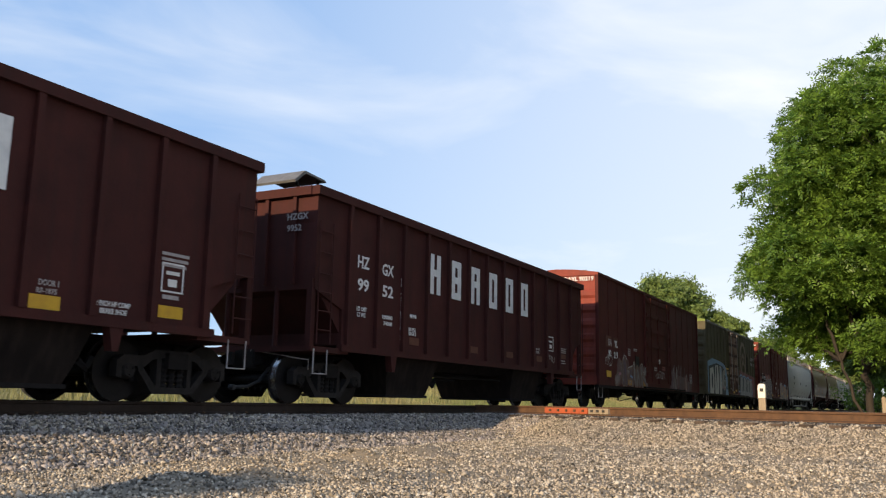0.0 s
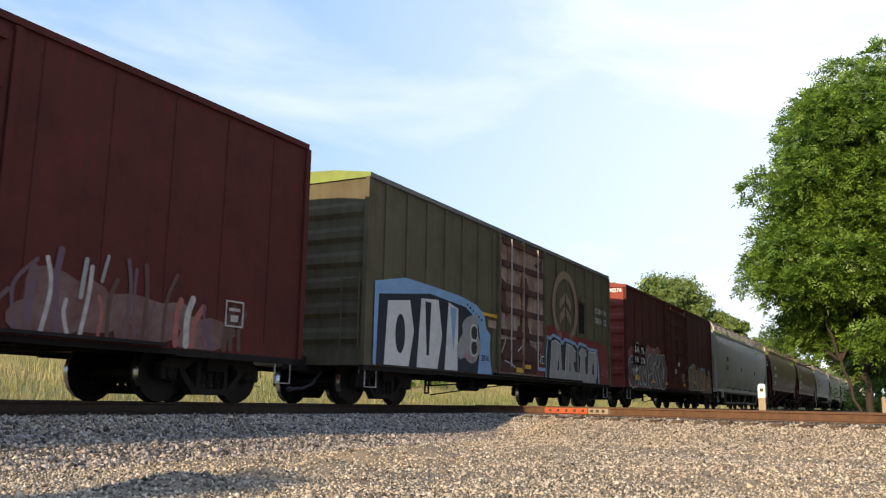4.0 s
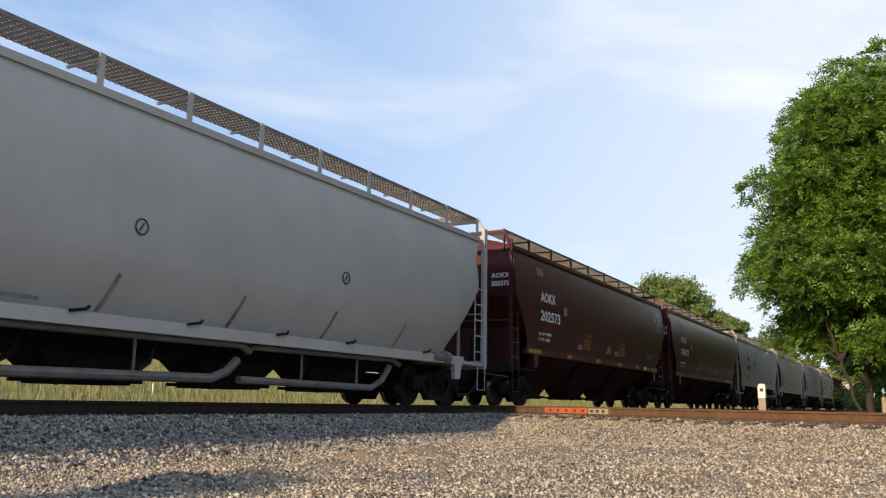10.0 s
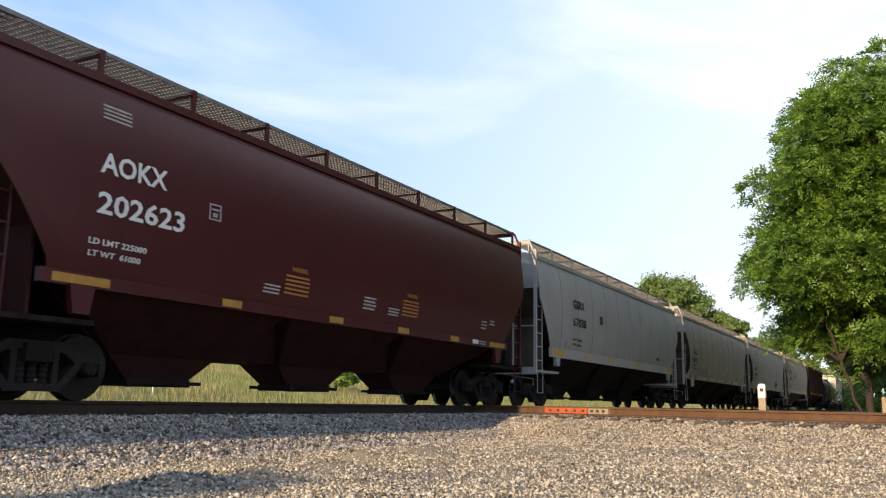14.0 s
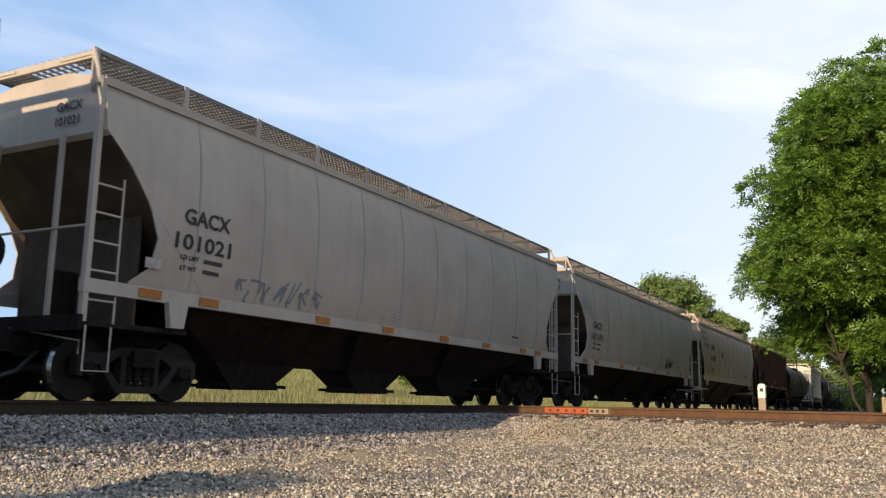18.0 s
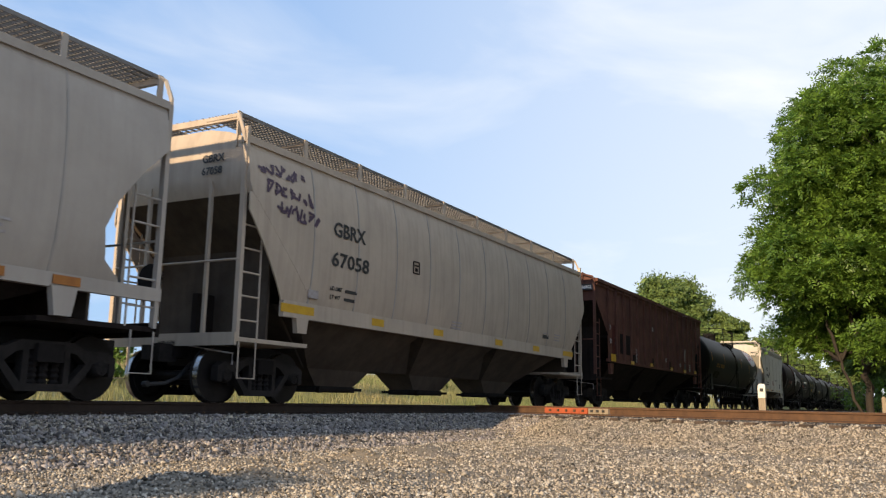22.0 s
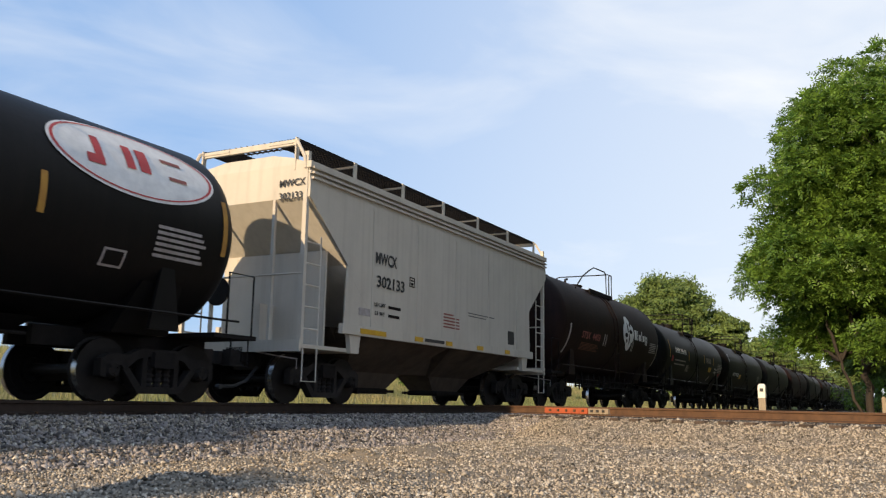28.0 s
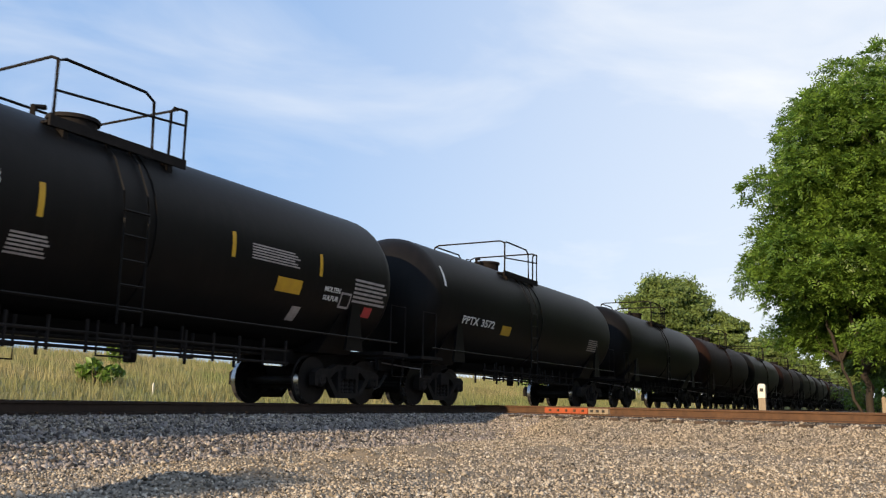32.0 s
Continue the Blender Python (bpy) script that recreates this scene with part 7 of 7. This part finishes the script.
end_words(car, -L + 0.22, (("CRDX", 3.95, 0.13), ("11676", 3.75, 0.13)), M_BLACK, -0.75)
bars_end = boxes(*[(-L + 0.2, -L + 0.24, -1.2, -0.75, 3.6 - k * 0.08, 3.64 - k * 0.08) for k in range(5)])
part("small_print", bars_end, M_DULL, car)


def yellow_row(car, w, z, xs, wd=0.45, mat=M_YELLOW):
    for x in xs:
        patch(car, "reflector", oblong(x, x + wd, z, z + 0.12), mat, -w(1.65) - 0.056)


# two maroon hoppers
for a, b, number, mx in ((103.95, 120.5, "202573", -6.36), (121.8, 138.35, "202623", -6.52)):
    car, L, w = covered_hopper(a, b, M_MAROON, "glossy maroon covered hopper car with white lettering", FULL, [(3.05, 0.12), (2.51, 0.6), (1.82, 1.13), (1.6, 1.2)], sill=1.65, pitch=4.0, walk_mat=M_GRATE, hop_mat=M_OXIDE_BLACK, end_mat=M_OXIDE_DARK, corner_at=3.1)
    couple(car, a, b)
    on_side(car, w, "AOKX", mx, 3.06, 0.3, M_WHITE, 1.2)
    on_side(car, w, number, mx, 2.5, 0.31, M_WHITE, 1.6)
    framed(car, -4.42, 2.82, 0.26, M_DULL, -1.622)
    on_side(car, w, "LD LMT 225000", mx - 0.06, 2.08, 0.085, M_WHITE, 1.0)
    on_side(car, w, "LT WT  61000", mx - 0.04, 1.92, 0.085, M_WHITE, 0.9)
    bars(car, -6.5, 4.02, (0.5, 0.5, 0.5, 0.5), M_DULL, w, 0.03, 0.06)
    for x in (-2.4, 1.6):
        on_side(car, w, "WARNING", x + 0.12, 2.3, 0.09, M_AMBER, 0.45)
        bars(car, x, 2.2, (0.66, 0.68, 0.68, 0.68, 0.68), M_AMBER, w, 0.035, 0.075)
        bars(car, x - 0.55, 1.98, (0.42, 0.42, 0.42), M_DULL, w, 0.03, 0.06)
    bars(car, 0.1, 2.1, (0.45, 0.4, 0.45, 0.42), M_DULL, w, 0.035, 0.07)
    bars(car, 5.5, 2.1, (0.3, 0.32, 0.28), M_DULL, w, 0.035, 0.08)
    bars(car, 6.0, 2.15, (0.25, 0.28), M_DULL, w, 0.035, 0.08)
    yellow_row(car, w, 1.52, (-3.9, -1.0, 1.5, 3.9), 0.45, M_STRAP)
    yellow_row(car, w, 1.52, (-7.05, 6.1), 0.92, M_STRAP)
    patch(car, "notice", oblong(5.1, 5.4, 1.54, 1.64), M_WHITE, -w(1.6) - 0.075)
    bars(car, 5.45, 1.6, (0.4, 0.35), M_DULL, -w(1.6) - 0.075, 0.03, 0.06)
    end_words(car, -L + 0.09, (("AOKX", 3.55, 0.14), (number, 3.32, 0.14)), M_WHITE, -0.85)
    if number == "202573":
        scrawl(car, 6.7, 7.75, 3.55, 4.1, M_SPRAY["white"], w, 21, 6, 0.03)
        scrawl(car, 6.85, 7.5, 3.1, 3.6, M_SPRAY["white"], w, 22, 4, 0.03)

# grey hoppers
GACX = [(3.7, 0.13), (3.27, 0.58), (2.74, 1.0), (2.33, 1.18), (1.9, 1.1), (1.67, 0.8), (1.5, 0.8)]
GBRX = [(3.18, 0.08), (2.64, 0.5), (1.85, 1.08), (1.5, 1.3)]


def grey_hopper(a, b, mat, label, outline, mark, number, hop, at=-6.0, wide=1.1, seams=10):
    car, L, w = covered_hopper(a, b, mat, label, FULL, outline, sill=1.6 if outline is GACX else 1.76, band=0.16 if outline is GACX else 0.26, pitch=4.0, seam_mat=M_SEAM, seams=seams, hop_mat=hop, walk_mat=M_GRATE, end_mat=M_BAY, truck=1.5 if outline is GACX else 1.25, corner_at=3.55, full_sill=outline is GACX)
    couple(car, a, b)
    z0 = 3.15 if at > -6.5 else 2.66
    on_side(car, w, mark, at, z0, 0.29 if at > -6.5 else 0.25, M_BLACK, wide)
    on_side(car, w, number, at - (0.03 if at > -6.5 else 0.14), 2.57 if at > -6.5 else 2.27, 0.29 if at > -6.5 else 0.25, M_BLACK, 1.28 if at > -6.5 else 1.2)
    on_side(car, w, "LD LMT", at, 2.12, 0.075, M_BLACK, 0.38)
    on_side(car, w, "LT WT", at + 0.02, 1.96, 0.075, M_BLACK, 0.33)
    bars(car, at + 0.5, 2.12, (0.4, 0.35), M_BLACK, w, 0.06, 0.16)
    patch(car, "notice", oblong(at - 0.65, at - 0.35, 1.9, 2.05), M_DULL, -w(2.05) - 0.006)
    if outline is GBRX:
        framed(car, -3.0, 2.85, 0.28, M_SOOT, -1.622)
    bars(car, -1.0, 1.95, (0.5, 0.5, 0.5), M_DULL, w, 0.035, 0.07)
    bars(car, -1.5, 1.75, (0.9,), M_DULL, w, 0.03)
    px, pz = (4.78, 2.0) if outline is GBRX else (5.2, 1.85)
    patch(car, "panel", oblong(px, px + 0.46, pz, pz + 0.3), M_BLACK, -w(pz) - 0.006)
    bars(car, px + 0.05, pz + 0.2, (0.2, 0.2), M_DULL, -w(pz) - 0.012, 0.03, 0.07)
    bars(car, px + 0.3, pz + 0.22, (0.1, 0.1, 0.1), M_DULL, -w(pz) - 0.012, 0.03, 0.07)
    bars(car, 5.7, 2.15, (0.5, 0.4, 0.45), M_DULL, w, 0.035, 0.08)
    if outline is GACX:
        yellow_row(car, w, 1.48, (-7.9, -6.7, -3.7, -1.4, 1.1, 3.4, 5.8, 6.9), 0.42, M_AMBER)
    else:
        for x, wd in ((-7.4, 0.95), (-4.5, 0.46), (-1.9, 0.46), (1.45, 0.46), (4.04, 0.48), (6.5, 0.88)):
            patch(car, "reflector", oblong(x, x + wd, 1.58, 1.73), M_YELLOW, -w(1.76) - 0.05)
    end_words(car, -L + (0.05 if at > -6.5 else 0.1), ((mark, 4.08, 0.14), (number, 3.86, 0.14)), M_BLACK, -0.5)
    return car, L, w


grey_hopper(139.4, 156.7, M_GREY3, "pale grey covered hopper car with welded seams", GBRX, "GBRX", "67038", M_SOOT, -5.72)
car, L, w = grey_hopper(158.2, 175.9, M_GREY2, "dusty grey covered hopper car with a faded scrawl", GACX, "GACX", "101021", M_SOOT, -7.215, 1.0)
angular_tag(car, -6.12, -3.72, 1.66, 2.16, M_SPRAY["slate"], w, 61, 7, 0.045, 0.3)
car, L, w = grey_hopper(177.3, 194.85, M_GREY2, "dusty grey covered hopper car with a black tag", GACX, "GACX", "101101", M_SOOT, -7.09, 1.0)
angular_tag(car, 2.9, 4.2, 1.66, 2.2, M_SPRAY["black"], w, 62, 4, 0.075)
angular_tag(car, 3.0, 4.1, 1.75, 2.05, M_SPRAY["black"], w, 64, 5, 0.06)
angular_tag(car, -7.95, -7.05, 3.05, 3.75, M_SPRAY["paleblue"], w, 63, 3, 0.05, -0.3)
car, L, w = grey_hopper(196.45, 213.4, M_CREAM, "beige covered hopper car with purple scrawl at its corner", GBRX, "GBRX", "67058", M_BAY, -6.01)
for k in range(3):
    angular_tag(car, -8.25 + k * 0.25, -6.85 + k * 0.2, 3.87 - k * 0.33, 4.14 - k * 0.33, M_SPRAY["purple"], w, 70 + k, 6 if k != 1 else 7, 0.05)

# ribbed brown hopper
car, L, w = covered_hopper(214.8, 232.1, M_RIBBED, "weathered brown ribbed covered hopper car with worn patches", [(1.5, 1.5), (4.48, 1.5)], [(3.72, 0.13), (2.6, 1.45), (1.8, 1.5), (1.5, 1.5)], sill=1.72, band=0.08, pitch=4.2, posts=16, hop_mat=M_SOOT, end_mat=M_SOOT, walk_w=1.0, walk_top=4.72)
couple(car, 214.8, 232.1)
part("number_board", boxes((-L + 0.04, -L + 0.13, -1.42, -0.62, 4.08, 4.3)), M_BLACK, car)
write(car, "ICG 766802", -0.66, 4.13, 0.12, M_WHITE, width=0.7, y=-L + 0.035, parent_end=True)
write(car, "I", -6.35, 2.72, 0.26, M_BLACK, y=-1.51)
write(car, "76", -6.45, 2.28, 0.28, M_BLACK, y=-1.51)
patch(car, "pale_patch", oblong(-6.75, -5.95, 1.75, 3.0), M_OXIDE, -1.503)
patch(car, "pale_patch", oblong(-5.75, -5.05, 2.0, 2.75), M_SOOT, -1.503)
patch(car, "pale_patch", oblong(-4.95, -4.3, 2.0, 2.75), M_SOOT, -1.503)
for x, z in ((-7.0, 2.9), (-6.9, 2.4), (-2.3, 2.25), (1.2, 2.1), (-1.0, 3.3), (3.9, 2.0)):
    patch(car, "bare_spot", disc(x, z, 0.1, 12, 0.09), M_DULL, -1.506)
    patch(car, "bare_spot", disc(x, z, 0.045, 8), M_BLACK, -1.51)
for x, z in ((-7.1, 1.66), (-4.55, 1.66), (-1.7, 1.7), (1.7, 1.68), (4.3, 1.67), (6.6, 1.7)):
    patch(car, "reflector", oblong(x, x + (0.55 if x < -7 else 0.4), z, z + (0.26 if x < -7 else 0.13)), M_YELLOW, -1.58)
bars(car, -4.0, 1.9, (0.5, 0.5, 0.45), M_DULL, -1.51, 0.05, 0.12)
framed(car, 5.6, 1.75, 0.35, M_DULL, -1.51)
patch(car, "panel", oblong(4.55, 5.0, 1.6, 2.1), M_BLACK, -1.51)
scrawl(car, -3.75, -3.2, 2.15, 2.3, M_DULL, -1.508, 91, 6, 0.025)
ring(car, "chalk_mark", -3.5, 2.0, 0.08, 0.11, M_DULL, -1.508, 14)
scrawl(car, -3.8, -3.1, 1.72, 1.88, M_DULL, -1.508, 92, 6, 0.025)
for x in (-4.0, -1.3, 1.6):
    part("rib_guard", boxes((x - 0.06, x + 0.06, -1.59, -1.5, 1.72, 2.05)), M_SOOT, car)
patch(car, "rust_run", letter_shape(random.Random(5), 4.9, 2.5, 0.16, 0.6), M_DULL, -1.506)


# tank cars
TANK_R, TANK_Z = 1.5, 2.53


def tank_mark(car, text, x, z, h, mat, width, radius=TANK_R, centre=TANK_Z):
    """A word wrapped flat against the shell."""
    a = math.asin(max(-0.95, min(0.95, (z + h / 2 - centre) / radius)))
    return write(car, text, x, z, h, mat, width, y=-radius * math.cos(a) - 0.03, tilt=-math.degrees(a) if z > centre else math.degrees(-a))


def tank_patch(car, name, x0, x1, z0, z1, mat, radius=TANK_R, centre=TANK_Z, n=8, lift=0.006):
    """A patch of paint that follows the round shell."""
    bm = bmesh.new()
    prev = None
    for i in range(n + 1):
        z = z0 + (z1 - z0) * i / n
        y = -math.sqrt(max((radius + lift) ** 2 - (z - centre) ** 2, 0.01))
        q = [bm.verts.new((x0, y, z)), bm.verts.new((x1, y, z))]
        if prev:
            bm.faces.new((prev[0], prev[1], q[1], q[0]))
        prev = q
    return part(name, bm, mat, car)


def tank_oval(car, name, x, z, rx, rz, mat, lift, radius=TANK_R, centre=TANK_Z, inner=0.0, n=40):
    """An oval, or an oval ring, that follows the round shell."""
    bm = bmesh.new()
    steps = 8
    rows = []
    for j in range(steps + 1):
        u = inner + (1 - inner) * j / steps
        row = []
        for k in range(n):
            a = 2 * math.pi * k / n
            th = math.asin((z - centre) / radius) + rz * u * math.sin(a) / radius
            row.append(bm.verts.new((x + rx * u * math.cos(a), -(radius + lift) * math.cos(th), centre + (radius + lift) * math.sin(th))))
        rows.append(row)
    for q, s in zip(rows, rows[1:]):
        for k in range(n):
            bm.faces.new((q[k], q[(k + 1) % n], s[(k + 1) % n], s[k]))
    return part(name, bm, mat, car)


def data_block(car, x, z, w, h, mat=M_DULL, radius=1.5):
    for i in range(6):
        tank_patch(car, "small_print", x, x + w * (1 - 0.06 * (i % 3)), z + h * i / 6, z + h * (i + 0.55) / 6, mat, n=2, radius=radius, centre={1.66: 2.77, 1.55: 2.66}.get(radius, 2.53))


def shift_marks(car, dx):
    """Slides the painted marks of a tank car along its shell."""
    for ob in car.children:
        if ob.name.split(".")[0] in ("small_print", "reflector", "placard", "stencil_frame", "worn_spot", "emblem_leaf", "emblem_gap", "logo_bar") or (ob.name.split(".")[0] == "lettering" and ob.matrix_basis.translation.x > -6.3):
            ob.matrix_basis = Matrix.Translation((dx, 0, 0)) @ ob.matrix_basis


car, L = tank_car(233.3, 251.3, M_TANK, "long black tank car with a white oval emblem", platform=-0.3, walk_span=1.65, radius=1.55, centre=2.66, manway=0.34)
couple(car, 233.3, 251.3)
tank_mark(car, "UTLX", -6.45, 2.3, 0.2, M_STRAP, 0.95, radius=1.55, centre=2.66)
tank_mark(car, "671536", -5.3, 2.3, 0.2, M_STRAP, 1.05, radius=1.55, centre=2.66)
data_block(car, -6.5, 1.75, 1.6, 0.35, M_SOOT, 1.55)
tank_oval(car, "emblem", 6.3, 3.45, 1.55, 0.62, M_WHITE, 0.012, radius=1.55, centre=2.66)
tank_oval(car, "emblem_ring", 6.3, 3.45, 1.5, 0.58, M_REDSIGN, 0.02, inner=0.965, radius=1.55, centre=2.66)
for x, wd, m in ((5.5, 0.14, M_REDSIGN), (5.35, 0.3, M_REDSIGN), (6.05, 0.16, M_REDSIGN), (6.3, 0.2, M_REDSIGN), (6.85, 0.36, M_DULLRED)):
    tank_patch(car, "emblem_bar", x, x + wd, 3.3 if wd != 0.3 else 3.22, 3.66 if wd < 0.3 else 3.36, m, lift=0.024, radius=1.55, centre=2.66)
tank_patch(car, "emblem_bar", 6.8, 7.2, 3.58, 3.64, M_DULLRED, lift=0.024, radius=1.55, centre=2.66)
for x, z0 in ((-7.6, 2.6), (-4.0, 2.6), (1.6, 2.6), (4.6, 2.35), (7.95, 2.3)):
    tank_patch(car, "reflector", x, x + 0.1, z0, z0 + (0.55 if x < 7 else 0.9), M_STRAP, radius=1.55, centre=2.66)
data_block(car, 6.6, 2.1, 1.0, 0.5, M_DULL, 1.55)
data_block(car, 2.0, 3.05, 0.55, 0.14, M_DULL, 1.55)
tank_patch(car, "stencil_frame", 5.75, 6.15, 1.85, 2.1, M_DULL, radius=1.55, centre=2.66)
tank_patch(car, "stencil_frame", 5.79, 6.11, 1.88, 2.07, M_TANK, lift=0.01, radius=1.55, centre=2.66)

car, L, w = covered_hopper(252.4, 264.3, M_WHITE_CAR, "short dusty white two-bay covered hopper car", [(1.5, 1.55), (4.05, 1.55), (4.42, 1.5)], [(3.78, 0.06), (2.68, 1.36), (1.5, 1.3)], bays=2, hop_mat=M_BAY, pitch=3.6, walk_mat=M_STEEL, walk_top=4.95, walk_w=1.15, seams=5)
couple(car, 252.4, 264.3)
on_side(car, w, "MWCX", -3.6, 2.86, 0.25, M_BLACK, 0.83)
on_side(car, w, "302133", -3.53, 2.38, 0.25, M_BLACK, 1.1)
framed(car, -2.2, 2.55, 0.22, M_SOOT, -1.552)
on_side(car, w, "LD LMT", -3.6, 1.98, 0.08, M_BLACK, 0.42)
on_side(car, w, "LT WT", -3.58, 1.8, 0.08, M_BLACK, 0.38)
bars(car, -3.05, 1.98, (0.5, 0.45), M_SOOT, -1.552, 0.06, 0.18)
patch(car, "notice", oblong(-4.15, -3.75, 1.75, 1.9), M_DULL, -1.554)
bars(car, -0.6, 2.1, (0.5, 0.8, 0.8, 0.82, 0.82), M_DULLRED, -1.552, 0.035, 0.075)
bars(car, 0.7, 2.25, (1.5, 1.0), M_PIPE, -1.552, 0.025, 0.07)
framed(car, 3.1, 1.65, 0.36, M_BLACK, -1.552)
patch(car, "panel", oblong(3.1, 3.5, 1.66, 2.0), M_BLACK, -1.552)
for x, wd in ((-4.15, 0.95), (-2.0, 0.35), (-0.55, 0.3), (1.1, 0.35), (2.8, 0.3)):
    patch(car, "reflector", oblong(x, x + wd, 1.38, 1.48), M_YELLOW, -1.61)
bars(car, -1.55, 1.4, (0.9,), M_BLACK, -1.61, 0.07)
for k in range(3):
    part("roof_rib", boxes((-5.85, 5.85, -1.6, -1.5, 4.12 + k * 0.1, 4.16 + k * 0.1)), M_WHITE_CAR, car)
end_words(car, -L + 0.03, (("MWCX", 4.0, 0.14), ("302133", 3.75, 0.14)), M_BLACK, -0.85)

car, L = tank_car(264.95, 277.8, M_TANK_RUST, "rusty black tank car with a white emblem and red lettering", platform=-0.53, radius=1.66, centre=2.77, walk_span=1.3, sweep=1.5, short=0.1, manway=0.02)
couple(car, 264.95, 277.8)
tank_mark(car, "STSX", -4.85, 2.25, 0.24, M_DULLRED, 0.85, radius=1.66, centre=2.77)
tank_mark(car, "4403", -3.78, 2.25, 0.24, M_DULLRED, 0.8, radius=1.66, centre=2.77)
data_block(car, -4.6, 1.9, 1.9, 0.25, M_FADED, 1.66)
for x, z, rx, rz in ((0.45, 3.1, 0.36, 0.36), (0.85, 2.82, 0.36, 0.36), (0.5, 2.5, 0.36, 0.36), (0.15, 2.8, 0.34, 0.36)):
    tank_oval(car, "emblem_leaf", x, z, rx, rz, M_WHITE, 0.012, radius=1.66, centre=2.77)
for x, z, rx, rz in ((0.42, 3.0, 0.07, 0.2), (0.78, 2.88, 0.2, 0.08), (0.58, 2.58, 0.07, 0.2), (0.22, 2.72, 0.2, 0.08), (0.72, 3.12, 0.09, 0.07), (0.26, 2.5, 0.09, 0.07)):
    tank_oval(car, "emblem_gap", x, z, rx, rz, M_TANK_RUST, 0.02, radius=1.66, centre=2.77, n=20)
for i, (x, wd, z0, z1) in enumerate(((1.75, 0.3, 2.62, 3.0), (2.13, 0.1, 2.62, 3.0), (2.36, 0.26, 2.62, 2.86), (2.72, 0.09, 2.62, 3.0), (2.9, 0.26, 2.62, 2.86), (3.26, 0.1, 2.5, 2.86), (3.45, 0.1, 2.5, 2.86))):
    tank_patch(car, "logo_bar", x - 0.42, x + wd - 0.42, z0, z1, M_WHITE, lift=0.012, radius=1.66, centre=2.77)
for x in (-2.38, -2.16, 1.02, 1.18):
    tank_patch(car, "reflector", x, x + 0.08, 2.15, 2.55, M_DULL, radius=1.66, centre=2.77)
data_block(car, 3.6, 2.25, 1.0, 0.42, M_DULL, 1.66)
tank_patch(car, "reflector", -5.92, -5.8, 1.72, 2.65, M_DULL, radius=1.66, centre=2.77)
tank_patch(car, "reflector", 4.75, 4.84, 1.75, 2.65, M_DULL, radius=1.66, centre=2.77)
shift_marks(car, 0.67)

car, L = tank_car(278.35, 292.9, M_TANK, "black tank car with white lettering and yellow reflectors", platform=-0.57)
couple(car, 278.35, 292.9)
tank_mark(car, "SHPX", -5.36, 2.56, 0.24, M_WHITE, 0.95)
tank_mark(car, "206493", -4.3, 2.56, 0.24, M_WHITE, 1.15)
bars_x = ((-5.4, 2.2, 2.2), (-5.4, 2.02, 2.1))
for x, z, wd in bars_x:
    tank_patch(car, "small_print", x, x + wd, z, z + 0.06, M_DULL, n=2)
for x, z0, h in ((-6.4, 2.3, 0.8), (-2.6, 2.3, 0.45), (1.0, 2.35, 0.42), (3.4, 2.35, 0.42)):
    tank_patch(car, "reflector", x, x + 0.09, z0, z0 + h, M_YELLOW)
tank_patch(car, "placard", 2.25, 2.95, 1.95, 2.2, M_YELLOW)
tank_patch(car, "placard", -6.0, -5.7, 2.15, 2.4, M_REDSIGN)
tank_patch(car, "placard", 5.1, 5.4, 1.75, 1.95, M_REDSIGN)
data_block(car, 1.5, 2.4, 1.3, 0.28)
data_block(car, -2.9, 1.8, 0.6, 0.3)
data_block(car, 4.6, 2.0, 1.2, 0.5)
tank_mark(car, "MOLTEN", 3.6, 2.1, 0.1, M_WHITE, 0.5)
tank_mark(car, "SULFUR", 3.6, 1.94, 0.1, M_WHITE, 0.5)
tank_patch(car, "stencil_frame", 4.2, 4.55, 1.85, 2.15, M_DULL)
tank_patch(car, "stencil_frame", 4.24, 4.51, 1.89, 2.11, M_TANK, lift=0.01)
tank_patch(car, "worn_spot", 2.9, 3.15, 1.5, 1.75, M_DULL)
end_words(car, -L + 0.12, (("SHPX 206493", 3.1, 0.12),), M_WHITE, 0.45)
shift_marks(car, 0.48)

car, L = tank_car(293.5, 308.1, M_TANK, "black tank car with small white lettering", platform=-0.9, short=0.12)
couple(car, 293.7, 307.9)
tank_mark(car, "PPTX", -5.36, 2.0, 0.2, M_WHITE, 0.9)
tank_mark(car, "3572", -4.3, 2.0, 0.2, M_WHITE, 0.8)
tank_patch(car, "placard", -2.9, -2.3, 1.9, 2.15, M_YELLOW)
tank_patch(car, "reflector", -6.3, -6.2, 2.8, 3.3, M_WHITE)
data_block(car, 4.2, 1.9, 1.0, 0.4)

# the rest of the train: plain tank cars
plain, L = tank_car(309.2, 323.4, M_TANK, "black tank car far along the train", platform=-0.6)
couple(plain, 309.2, 323.4)
rusty, L = tank_car(324.6, 338.8, M_TANK_RUST, "rust-brown tank car far along the train", platform=-0.6)
couple(rusty, 324.6, 338.8)
for k in range(16):
    x = 346.8 + k * 15.4
    src = plain if k % 3 != 1 else rusty
    c = copy_thing(src, Matrix.Translation((x, 0, 0)))
    CARS.append((c, x))


# ---- what moves ----
def motions():
    for car, x in CARS:
        z = car.matrix_basis.translation.z
        walk(car, [(t, Matrix.Translation((x - travelled(t), 0, z))) for t in range(0, 33, 2)])
    # wheels roll without slipping
    steps = [k * 0.074 for k in range(433)] + [CLIP]
    turns = [Matrix.Rotation(-travelled(t) / WHEEL_R, 4, "Y") for t in steps]
    for ws in WHEELSETS:
        at = Matrix.Translation(ws.matrix_basis.translation)
        walk(ws, [(t, at @ m) for t, m in zip(steps, turns)])


motions()
